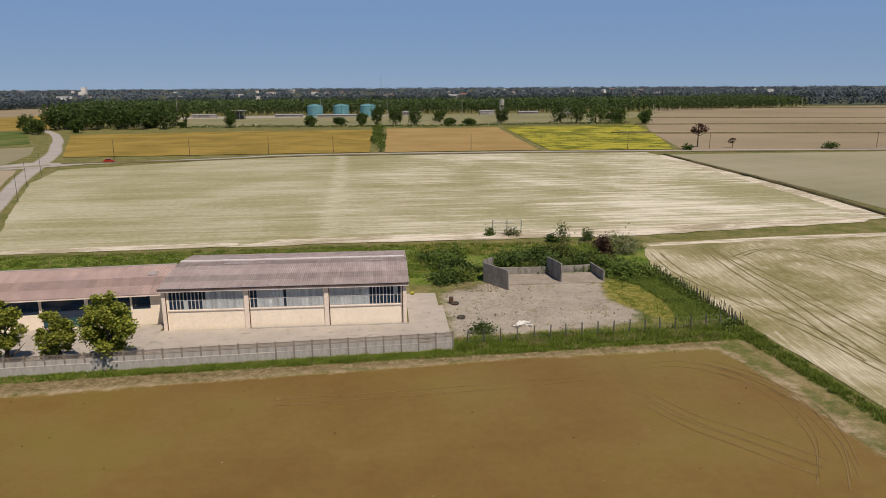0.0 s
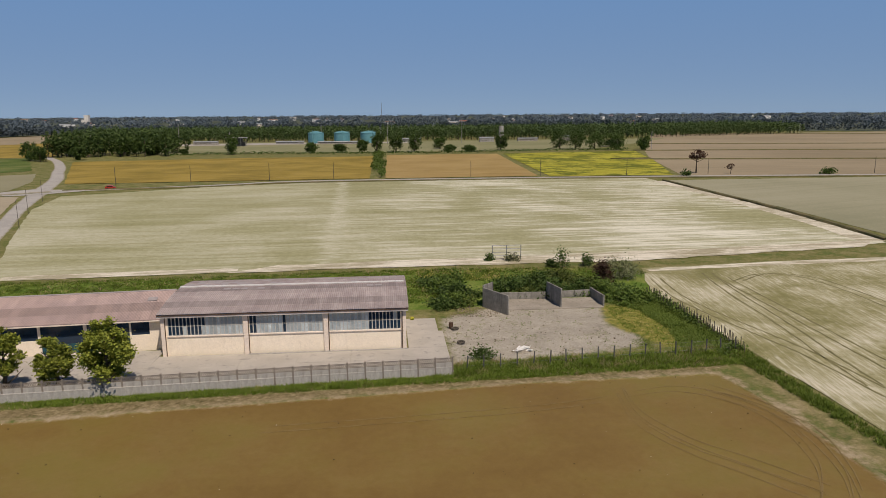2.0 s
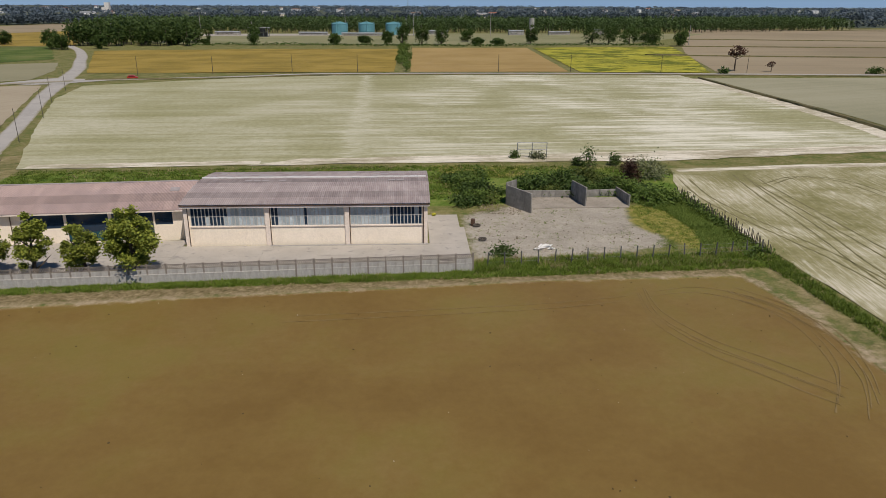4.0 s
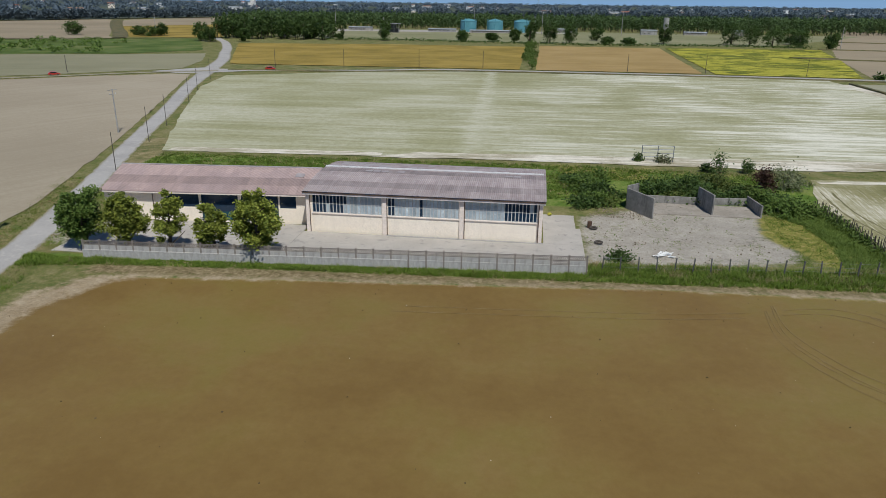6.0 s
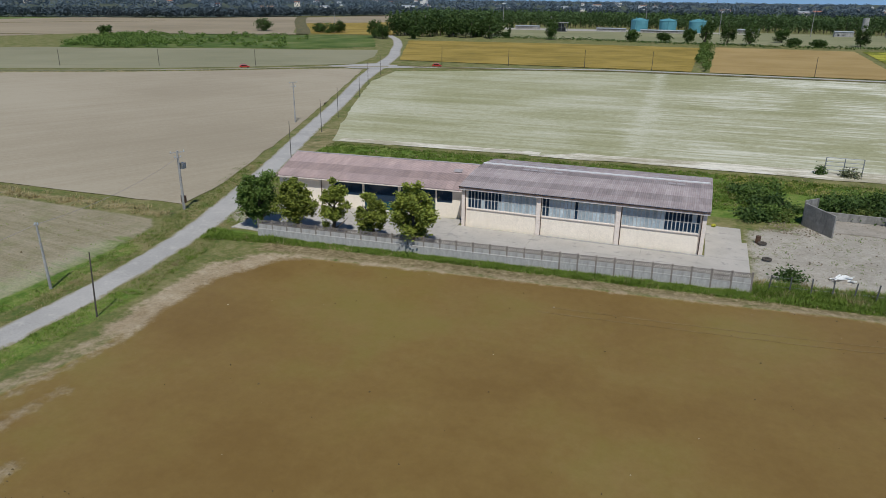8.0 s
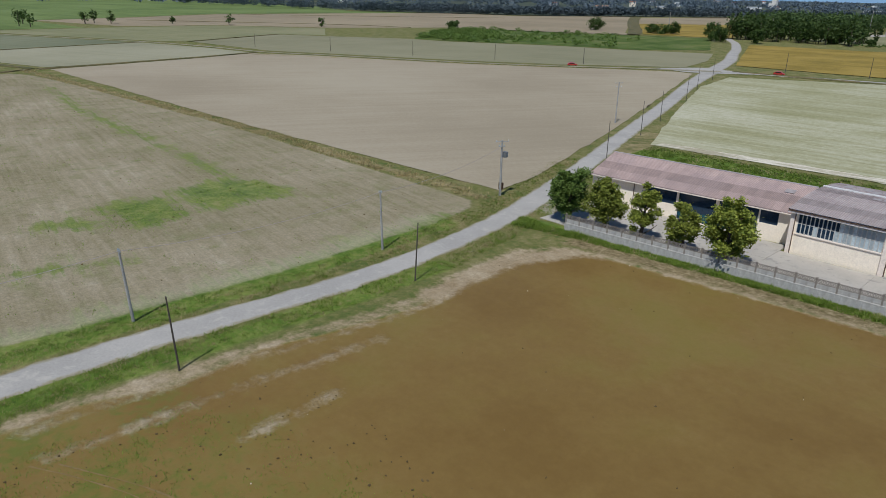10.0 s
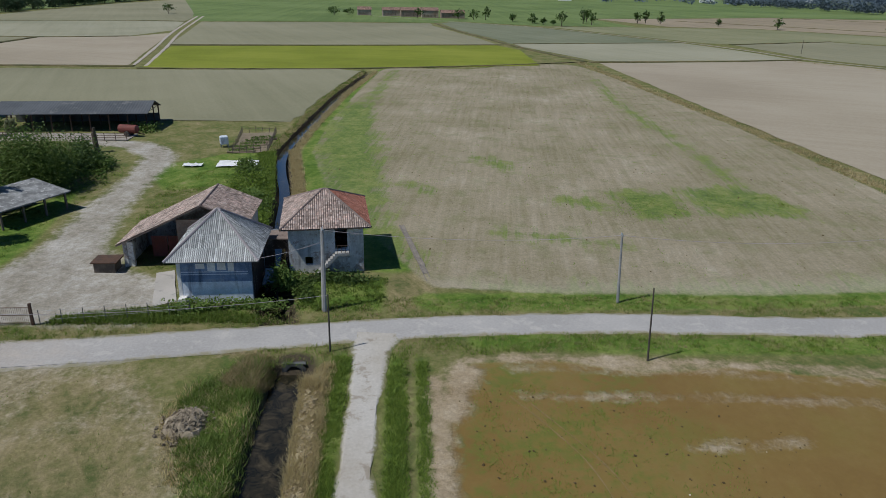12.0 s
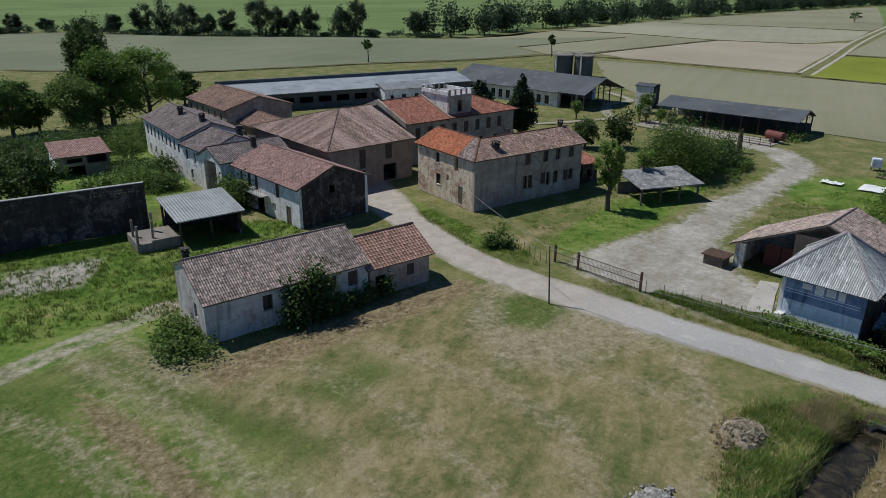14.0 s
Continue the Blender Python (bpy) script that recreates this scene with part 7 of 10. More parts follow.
open_shed("roadside_shelter", "low shelter of patched grey sheets", (-80.6, -48.3), 155, 9.0, 6.0, 2.4, 3.2, 3.3, 5.9, "roof_patched", 3, "wood", ETERNIT)
house("brick_lean_to", "small lean-to of brick with reddish tile roof", "outbuilding", (-81.3, -60.2), 172.6, 5.0, 5.0, 3.0, 4.0, 4.1, 4.8, wall="brick_shade_dark", roof="tile_red", oh=0.3, holes={0: [(0.8, 0.9, 1.0, 1.1, "o"), (2.8, 0.9, 1.0, 1.1, "o")]}, cap=False)

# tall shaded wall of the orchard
# deep shade on this face is put into the brick colour
wl = thing("tall_wall", "tall weathered brick wall, coloured dark for its shade, with rows of vent holes", "wall", (-13.0, -85.1, 0), 170)
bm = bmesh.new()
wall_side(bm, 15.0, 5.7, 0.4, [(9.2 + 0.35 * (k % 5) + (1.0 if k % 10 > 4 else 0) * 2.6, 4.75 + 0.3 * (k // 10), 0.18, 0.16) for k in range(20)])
part("wall", bm, "brick_shade_dark", wl)
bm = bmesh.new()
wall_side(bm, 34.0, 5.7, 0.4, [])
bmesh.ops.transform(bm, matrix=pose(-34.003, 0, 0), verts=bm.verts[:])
part("wall", bm, "brick_shade_dark", wl)
bm = bmesh.new()
box(bm, -34, -0.06, 5.7, 15.0, 0.46, 5.78)
part("coping", bm, "conc_wall", wl)
ramp_ = thing("loading_ramp", "raised concrete loading ramp with leaning posts", "ramp", (-23.6, -75.2, 0), 172)
bm = bmesh.new()
box(bm, 0, 0, -0.2, 4.6, 5.0, 0.95)
box(bm, 1.6, -0.02, 0.951, 4.6, 0.3, 1.2)
part("platform", bm, "conc_brown", ramp_)
for x, y in ((0.1, 0.3), (0.3, 3.2), (2.0, 1.6), (2.6, 4.2)):
    bm = bmesh.new()
    box(bm, x - 0.12, y - 0.12, 0.9, x + 0.12, y + 0.12, 3.0, pose(0.0, 0.0, 0.0, 2 * x - 2, 3 - 2 * y / 3, 0))
    part("post", bm, "conc_brown", ramp_)

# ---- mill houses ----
# north wall in the same shade-darkened brick
m1 = house("mill_house", "square mill house with flaking blue wash and a grey hipped roof", "mill", (-60.3, -21.7), 92.2, 6.7, 7.4, 5.0, None, 7.95, hip0=3.3, hip1=3.3, oh=0.85, wall="pl_blue", roof="roof_ribbed", slopes={"cap": "roof_pale"}, tile=(0.177, 0.03, 0), walls={1: "brick_shade_dark"},
           holes={3: [(2, 0.2, 1.2, 2.2, "d")]})
for k, (x, w_, z_, h_) in enumerate(((1.7, 0.8, 3.35, 0.5), (2.75, 0.7, 3.1, 0.85), (3.65, 0.75, 3.2, 0.7), (4.6, 0.55, 3.1, 0.9))):
    bm = bmesh.new()
    box(bm, x, -0.012, z_, x + w_, -0.003, z_ + h_)
    part("faded_bar", bm, "pl_white", m1, "faded whitish bar of old painted writing")
for z_ in (2.75, 3.0, 4.25):
    bm = bmesh.new()
    box(bm, 0.3, -0.03, z_, 6.4, -0.014, z_ + 0.07)
    part("board_line", bm, "pl_bluewhite", m1)
bm = bmesh.new()
box(bm, -0.02, -0.06, -0.2, 0.32, -0.055 + 0.05, 4.6)
part("pilaster", bm, "pl_white", m1, "white corner strip")
bm = bmesh.new()
box(bm, 0.0, -0.05, 2.05, 6.7, -0.004, 2.2)
part("band", bm, "pl_blue", m1)
bm = bmesh.new()
box(bm, 0.0, -0.03, -0.2, 6.7, -0.003, 2.05)
part("plinth", bm, "pl_bluewhite", m1, "paler blue-white lower wall")
bm = bmesh.new()
box(bm, 0.05, -0.9, -0.2, 0.75, -0.05, 0.7)
part("cabinet", bm, "pl_white", m1, "small white meter cabinet")
m2 = house("mill_cottage", "crumbling plastered mill cottage with tile roof, one slope patched red", "mill", (-67.1, -12.6), 96.5, 7.6, 9.4, 5.35, None, 7.6, hip0=3.6, hip1=3.6, oh=0.75, wall="pl_mill", roof="tile_grey", slopes={1: "tile_red", "cap": "tile_grey"},
           holes={0: [(1.6, 0.9, 0.75, 0.85, "o"), (4.7, 2.5, 1.25, 2.2, "o")], 3: [(6.0, 0.4, 1.3, 2.2, "o")]})
bm = bmesh.new()
for i in range(9):
    box(bm, 2.7 + 0.24 * i, -0.95, 0.26 * i - 0.2, 2.94 + 0.24 * i, -0.005, 0.26 * (i + 1))
box(bm, 4.86, -0.95, 2.1, 6.1, -0.005, 2.36)
part("stairs", bm, "conc_wall", m2, "outside concrete stairs")
bm = bmesh.new()
for x in (4.9, 5.3, 5.7, 6.08):
    bar(bm, (x, -0.92, 2.36), (x, -0.92, 3.2), 0.02, n=4)
bar(bm, (4.9, -0.92, 3.2), (6.08, -0.92, 3.2), 0.02, n=4)
part("railing", bm, "rust", m2)
m3 = house("mill_barn", "barn with a long lopsided tile roof and red doors", "barn", (-69.4, -17.3), 181, 6.8, 12.7, 5.1, 2.7, 6.8, 4.2, oh=0.5, ohg=0.6, wall="pl_mill", roof="tile_grey", skip=(3,),
           holes={})
bm = bmesh.new()
wall_side(bm, 7.2, 5.0, 0.3, [(4.6, 0, 2.4, 2.6)])
bmesh.ops.transform(bm, matrix=pose(0.3, 7.1, 0, 0, 0, 270), verts=bm.verts[:])
part("wall", bm, "pl_brown", m3)
for v0 in (7.3, 9.0):
    bm = bmesh.new()
    for z0 in (0.4, 1.9):
        box(bm, 2.66, v0 + 0.05, z0, 2.7, v0 + 1.55, z0 + 0.12)
    leaf = part("door", bm, "wood_red", m3, "faded red plank door")
    for k in range(6):
        bm = bmesh.new()
        box(bm, 2.6, v0 + 0.27 * k, 0.05, 2.66, v0 + 0.27 * k + 0.255, 2.4)
        part("plank", bm, "wood_red", leaf)
bm = bmesh.new()
box(bm, 0.1, 11.7, -0.2, 0.5, 12.4, 2.6)
part("pier", bm, "pl_white", m3)
hutb = thing("wooden_hutch", "small brown wooden hutch with a flat roof", "hutch", (-67.4, -32.6, 0), 92)
bm = bmesh.new()
box(bm, 0.1, 0.1, -0.1, 2.2, 1.9, 1.0)
part("body", bm, "wood", hutb)
bm = bmesh.new()
box(bm, -0.1, -0.15, 1.0, 2.5, 2.2, 1.12)
part("roof", bm, "rust", hutb)
bridge = thing("mill_footbridge", "small brick vault and sluice between the mill houses", "sluice", (-68.5, -15.6, 0), 0)
bm = bmesh.new()
wall_side(bm, 3.0, 3.4, 0.6, [(1.2, 0.0, 1.2, 2.2)])
bmesh.ops.transform(bm, matrix=pose(0, 0, 0, 0, 0, 90), verts=bm.verts[:])
part("wall", bm, "brick_shade_dark", bridge)
bm = bmesh.new()
box(bm, -2.2, -0.3, 3.4, 0.5, 3.2, 3.52)
part("roof", bm, "tile_grey", bridge)
bm = bmesh.new()
box(bm, -5.5, -0.8, 2.2, -4.9, 3.4, 2.45)
part("beam", bm, "steel", bridge)

# culvert under the road
cv = thing("culvert", "concrete culvert head with a round pipe mouth", "culvert", (-49.0, -9.6, -0.12), 90)
bm = bmesh.new()
n = 16
ring = [bm.verts.new((0.55 * math.cos(2 * math.pi * i / n), 0, -0.75 + 0.55 * math.sin(2 * math.pi * i / n))) for i in range(n)]
back = [bm.verts.new((v.co.x, 2.5, v.co.z)) for v in ring]
out = []
for v in ring:
    a = math.atan2(v.co.z + 0.75, v.co.x)
    k = 1 / max(abs(math.cos(a)) / 0.95, abs(math.sin(a)) / 0.7)
    out.append(bm.verts.new((k * math.cos(a), 0, -0.75 + k * math.sin(a))))
for i in range(n):
    j = (i + 1) % n
    bm.faces.new((ring[j], ring[i], out[i], out[j]))
    bm.faces.new((ring[i], ring[j], back[j], back[i]))
bm.faces.new(back)
box(bm, -0.95, 0.01, -0.053, 0.95, 0.4, 0.02)
bmesh.ops.recalc_face_normals(bm, faces=bm.faces[:])
part("headwall", bm, "conc_dark", cv)


# ---- trees and plants ----
def leaf_quads(rng_, centres, size, flat=0.5, count=None):
    """Bent-free leaf quads around the given centres, turned at random."""
    n = len(centres)
    nrm = rng_.normal(size=(n, 3))
    nrm[:, 2] = np.abs(nrm[:, 2]) + flat
    nrm /= np.linalg.norm(nrm, axis=1)[:, None]
    a = rng_.normal(size=(n, 3))
    a -= (a * nrm).sum(1)[:, None] * nrm
    a /= np.linalg.norm(a, axis=1)[:, None]
    b = np.cross(nrm, a)
    s = size * rng_.uniform(0.6, 1.35, (n, 1))
    c = np.asarray(centres)
    return np.stack([c - a * s * 0.55, c + b * s * 0.33, c + a * s * 0.55, c - b * s * 0.33], 1)


def crown_points(rng_, n, rx, rz, z0, clumps=26, tight=0.3, cone=0.0):
    """Leaf places: clumps on an uneven crown, thinner inside, with gaps between them."""
    d = rng_.normal(size=(clumps, 3))
    d /= np.linalg.norm(d, axis=1)[:, None]
    r = rng_.uniform(0.45, 1.0, (clumps, 1)) ** 0.6
    c = d * r * np.array([rx, rx, rz]) * rng_.uniform(0.75, 1.05, (clumps, 1))
    if cone:
        k = np.clip(1 - cone * (c[:, 2] + rz) / (2 * rz), 0.08, 1)
        c[:, :2] *= k[:, None]
    which = rng_.integers(0, clumps, n)
    off = rng_.normal(size=(n, 3)) * tight * np.array([rx, rx, rz * 0.8])
    off *= rng_.uniform(0.5, 1.2, (clumps, 1))[which]
    if cone:
        off *= np.clip(1 - cone * (c[which, 2:3] + rz) / (2 * rz), 0.25, 1)
    p = c[which] + off
    p[:, 2] += z0 + rz
    p[:, 2] = np.maximum(p[:, 2], z0 * 0.6 + 0.05)
    return p


def tree(name, label, at, h, rx, clear, leaf, size, n, seed, category="tree", clumps=26, tight=0.28, cone=0.0, trunk_r=None, group=""):
    """A tapered trunk with limbs and a crown of many leaves; clear is the bare height of the trunk."""
    rg = np.random.default_rng(seed)
    rn = random.Random(seed)
    tr = thing(name, label, category, (at[0], at[1], 0), rn.uniform(0, 360), group)
    rz = (h - clear) / 2
    bm = bmesh.new()
    r = trunk_r or 0.03 * h + 0.04
    pts = [Vector((0, 0, -0.2))]
    for k in range(1, 5):
        pts.append(Vector((rn.uniform(-1, 1) * 0.02 * h, rn.uniform(-1, 1) * 0.02 * h, (clear + rz * 1.1) * k / 4)))
    for k in range(4):
        bar(bm, pts[k], pts[k + 1], r * (1 - 0.2 * k), r * (1 - 0.2 * (k + 1)), 7)
    for k in range(7):
        z = clear * 0.8 + (k / 7) * rz * 1.2
        a = k * 2.4 + rn.random()
        st = Vector((0, 0, max(z, 0.4)))
        rl = rx * (1 - cone * (0.5 + k / 14))
        mid = st + Vector((math.cos(a) * rl * 0.4, math.sin(a) * rl * 0.4, rz * (0.3 - 0.2 * cone)))
        end = mid + Vector((math.cos(a + 0.3) * rl * 0.35, math.sin(a + 0.3) * rl * 0.35, rz * (0.35 - 0.25 * cone)))
        bar(bm, st, mid, r * 0.4, r * 0.25, 5)
        bar(bm, mid, end, r * 0.25, r * 0.08, 5)
    part("trunk", bm, "bark", tr)
    p = crown_points(rg, n, rx * 0.82, rz * 0.85, clear, clumps, tight, cone)
    quads_mesh("crown", leaf_quads(rg, p, size), leaf, tr)
    return tr


def bush(name, label, at, h, rx, ry, leaf, size, n, seed, rz=0.0, category="bush"):
    rg = np.random.default_rng(seed)
    b = thing(name, label, category, (at[0], at[1], 0), rz)
    k = max(6, int(rx * ry * 2.2))
    c = np.column_stack([rg.uniform(-1, 1, k) * rx * 0.8, rg.uniform(-1, 1, k) * ry * 0.8, rg.uniform(0.2, 0.75, k) * h])
    e = np.clip(1 - (c[:, 0] / rx) ** 2 - (c[:, 1] / ry) ** 2, 0.15, 1) ** 0.5
    c[:, 2] *= e
    w = rg.integers(0, k, n)
    q = c[w] + rg.normal(size=(n, 3)) * np.array([rx * 0.18 + 0.25, ry * 0.18 + 0.25, h * 0.17])
    q[:, 2] = np.abs(q[:, 2])
    quads_mesh("foliage", leaf_quads(rg, q, size), leaf, b)
    bm = bmesh.new()
    for i in range(5):
        a = 2 * math.pi * i / 5
        bar(bm, (0.15 * math.cos(a), 0.15 * math.sin(a), -0.1), (rx * 0.45 * math.cos(a), ry * 0.45 * math.sin(a), h * 0.6), 0.05, 0.02, 5)
    part("stems", bm, "bark", b)
    return b


# plane trees behind the panel wall
for i, (x, y, h, r, n, lf) in enumerate(((-51.4, 74.6, 8.2, 3.3, 9000, "leaf_mid"), (-46.2, 75.0, 7.9, 3.2, 6500, "leaf_plane"), (-40.8, 75.2, 7.7, 2.6, 5000, "leaf_plane"), (-35.6, 75.0, 7.0, 2.7, 5000, "leaf_plane"), (-29.9, 74.6, 8.7, 3.8, 9500, "leaf_plane"))):
    tree("plane_tree", ("dense dark green tree beside the gate" if i == 0 else "young plane tree with mottled yellow-green leaves behind the wall"), (x, y - 1.3), h + 0.7, r * (1.0 if i == 0 else 1.17), 1.2, lf, 0.3, int(n * 1.7), 20 + i, clumps=(70, 64, 46, 46, 80)[i], tight=0.14, cone=(0.15, 0.45, 0.5, 0.55, 0.5)[i], group="trees along the panel wall")
# farm trees
tree("yard_tree", "slim tree with a tall uneven crown beside the drive", (-75.4, -50.1), 11.0, 2.5, 2.8, "leaf_fresh", 0.3, 5200, 41, clumps=30, tight=0.16, cone=0.15, trunk_r=0.4)
tree("yard_tree", "half dead tree with a sparse crown", (-86.2, -51.7), 7.0, 1.6, 3.2, "leaf_fresh", 0.28, 900, 42, clumps=11, tight=0.2, trunk_r=0.35)
tree("conifer", "dark tall conifer beside the villa", (-101.5, -88), 13.0, 4.6, 0.6, "leaf_conifer", 0.5, 9000, 43, clumps=90, tight=0.2, cone=0.7)
tree("conifer", "dark conifer between villa and stable", (-104.5, -102), 10.5, 4.4, 0.6, "leaf_conifer", 0.5, 6000, 44, clumps=70, tight=0.2, cone=0.5)
tree("garden_tree", "dark leafy tree by the farmhouse end", (-108, -70), 8.2, 3.0, 0.8, "leaf_dark", 0.45, 2200, 45)
tree("garden_tree", "dark leafy tree by the farmhouse end", (-103, -74), 6.4, 2.8, 0.8, "leaf_dark", 0.45, 1800, 46)
for i, (x, y) in enumerate(((-133, -76.5), (-132.2, -79.5), (-133.8, -82), (-131, -73), (-124.5, -92))):
    tree("pollard", "small round pollarded tree", (x, y), 4.0 if i < 4 else 4.6, 1.3, 1.0, "leaf_olive" if i % 2 else "leaf_mid", 0.28, 1300, 50 + i, group="row of pollards")
tree("hut_tree", "bright green tree beside the hut", (-143.5, -86.5), 5.2, 2.0, 0.6, "leaf_mid", 0.45, 900, 57)
for i, (x, y, h, r) in enumerate(((-38.5, -143, 13.0, 6.6), (-45, -152, 25, 6.0), (-53.5, -147, 17.5, 8.8), (-46, -146, 18.5, 8.0), (-29, -150, 12, 6.5), (-17, -148, 10, 5), (-68, -163, 9, 4.5), (-34, -152, 9, 4))):
    tree("orchard_tree", "large old tree with a broad uneven crown", (x, y), h, r, h * 0.12, "leaf_fresh" if i in (2, 3) else "leaf_dark" if i in (1, 6) else "leaf_mid", 0.44, 13000, 60 + i, clumps=60, tight=0.16, cone=0.12, group="trees beyond the farm")
tree("shade_tree", "broad dark tree behind the tall wall", (-19.5, -100.5), 9.5, 5.6, 0.4, "leaf_dark", 0.4, 7000, 71, clumps=40, tight=0.18)
tree("shade_tree", "broad dark tree behind the tall wall", (-10, -101), 9.5, 6.0, 0.4, "leaf_dark", 0.4, 6000, 72, clumps=40, tight=0.18)
bush("big_bush", "big dense dark green shrub mass beside the drive", (-98.6, -53.0), 9.0, 5.6, 4.8, "leaf_mid", 0.3, 24000, 80, 10)
bush("big_bush", "lower green shrubs beside the big bush", (-109.5, -52), 5.2, 5.0, 3.0, "leaf_dark", 0.32, 8000, 79, 8)
bush("hedge", "green hedge along the drive", (-108.5, -48.5), 2.2, 6.5, 1.6, "leaf_mid", 0.4, 1600, 81, 10)
bush("shrub", "round green shrub at the bend of the road", (-54.9, -50.6), 2.5, 1.3, 1.2, "leaf_mid", 0.32, 900, 82)
bush("shrub", "green shrubs by the open shed", (-139.5, -52.5), 1.6, 3.2, 3.5, "leaf_mid", 0.4, 1100, 83)
for i, (x, y, h, r) in enumerate(((-33.5, -101.5, 3.4, 3.6), (-38.5, -105, 3.2, 3.4), (-29, -103, 2.6, 2.6), (-36, -97.5, 2.4, 2.5), (-40, -125.5, 3.0, 3.0), (-31, -127, 3.6, 5.0), (-46, -131, 4.2, 6.0), (-24, -133, 3.4, 5), (-18, -122, 3.0, 4.5), (-35, -134, 4.0, 5.5), (-12, -112, 3.5, 5), (-36, -112, 3, 3.2))):
    bush("garden_bush", "overgrown green garden bush", (x, y), h, r, r * 0.9, "leaf_dark" if i % 2 else "leaf_mid", 0.32, int(r * r * 230), 484 + i)
bush("climbing_vine", "bright green climber against the house wall", (-39.3, -82.4), 5.4, 1.5, 2.2, "leaf_mid", 0.4, 1500, 92)
bush("climbing_vine", "green climber against the house wall", (-39.6, -85.8), 4.2, 1.3, 2.2, "leaf_mid", 0.4, 1000, 93)
bush("ivy", "dark ivy thicket climbing the cottage front", (-28.6, -49.5), 5.6, 2.7, 1.1, "leaf_dark", 0.28, 5200, 94, -6)
bush("ivy", "leafy thicket at the foot of the gable wall", (-18.4, -52.6), 1.9, 2.2, 3.6, "leaf_mid", 0.28, 3600, 95, -6)
for i, (x, y, h, r) in enumerate(((-32.2, -48.9, 2.0, 0.7), (-33.6, -48.8, 2.2, 0.8), (-35.0, -48.7, 2.3, 0.6), (-37.0, -48.6, 2.6, 0.8))):
    bush("ivy", "dark bush against the cottage wall", (x, y), h, r, 0.6, "leaf_dark", 0.28, 420, 96 + i)
bush("bramble", "brambles along the mill race bank", (-63.5, -11.4), 1.3, 3.0, 0.9, "leaf_mid", 0.26, 1500, 100, 12)
bush("bramble", "brambles at the foot of the mill cottage", (-65.4, -8.6), 1.1, 1.0, 4.0, "leaf_dark", 0.28, 1300, 101, 6)
bush("climbing_vine", "green climber hanging over the mill race", (-63.2, -12.9), 3.2, 1.6, 0.8, "leaf_mid", 0.26, 1400, 104, 20)
bush("bramble", "brambles at the foot of the mill house", (-59.2, -17.5), 1.1, 0.9, 5.0, "leaf_mid", 0.28, 1500, 102, 4)
for i, (x, y, h, a, b) in enumerate(((-82, -19.6, 1.5, 4.5, 1.8), (-91, -21.5, 1.8, 5, 2.2), (-101, -23.8, 1.7, 5, 2.4), (-110, -25.6, 1.3, 4, 1.8))):
    bush("hedge", "tangled green bushes along the irrigation canal", (x, y), h, a, b, "leaf_mid" if i % 2 else "grass_lush", 0.34, 1500, 103 + i * 7, 9)
# thicket behind the concrete bays
rb = random.Random(31)
for i, (x, y, a, b, k) in enumerate(((12, 110, 5, 4.5, 6), (19, 110.5, 5, 3.5, 6), (27, 110, 5, 3.5, 6), (34, 110, 4, 4, 6), (38, 105, 3.0, 4.5, 4), (10, 117, 4, 2.5, 4), (28, 115.5, 6, 2.5, 5), (11, 104, 2.5, 3, 3))):
    for j in range(k):
        r = rb.uniform(1.3, 2.6)
        lf = rb.choice(("leaf_dark", "leaf_mid", "leaf_mid", "leaf_dark", "leaf_bramble"))
        bush("bramble", "dense bramble thicket behind the concrete bays", (x + rb.uniform(-0.85, 0.85) * a, y + rb.uniform(-0.8, 0.8) * b), rb.uniform(1.0, 2.9), r * 1.2, r, lf, 0.38, int(r * r * 240), 400 + 10 * i + j, rb.uniform(0, 180))
for i, (x, y, h, a, b, lf) in enumerate(((42.9, 97, 1.2, 1.0, 5, "leaf_mid"), (41.6, 103, 1.7, 1.6, 3, "leaf_mid"), (43.3, 87, 1.1, 0.8, 6, "leaf_mid"), (42.6, 78, 1.2, 2, 1.4, "leaf_mid"))):
    bush("bramble", "brambles and tall weeds along the stake fence", (x, y), h, a, b, lf, 0.36, int(a * b * 95), 110 + i, 0)
bush("shrub", "dark reddish shrub beside the field", (38.0, 116), 4.2, 1.9, 1.7, "leaf_rust", 0.35, 1300, 121)
bush("shrub", "silvery green shrub with thin twigs", (42.0, 117), 4.6, 2.9, 2.3, "leaf_olive", 0.35, 1400, 122)
for i, (x, y, h, r) in enumerate(((34.1, 127, 4.2, 1.2), (38.3, 128, 2.6, 1.2), (21.0, 134.6, 2.0, 0.7), (25.5, 134, 2.8, 1.0), (32.0, 127.5, 2.0, 0.8))):
    bush("shrub", "small upright shrub at the field edge", (x, y), h, r, r, "leaf_dark" if i != 3 else "leaf_olive", 0.35, 450, 123 + i)
bush("shrub", "low green shrub by the fence", (11.7, 79.0), 1.6, 1.4, 1.0, "leaf_dark", 0.3, 700, 130)


# ---- grass and weeds as stuff ----
def scatter(poly, n, rg):
    poly = np.asarray(poly, float)
    lo, hi = poly.min(0), poly.max(0)
    out = []
    while sum(len(o) for o in out) < n:
        p = rg.uniform(lo, hi, (n * 2, 2))
        out.append(p[inside(p, poly)])
    return np.concatenate(out)[:n]


def band(pts, lo, hi, n, rg):
    """Places at lo..hi metres to the left of a line."""
    pts = np.asarray(pts, float)
    seg = np.diff(pts, axis=0)
    ln = np.hypot(*seg.T)
    k = rg.choice(len(seg), n, p=ln / ln.sum())
    d = seg[k] / ln[k][:, None]
    return pts[k] + d * (rg.uniform(0, 1, n) * ln[k])[:, None] + np.column_stack([-d[:, 1], d[:, 0]]) * rg.uniform(lo, hi, n)[:, None]


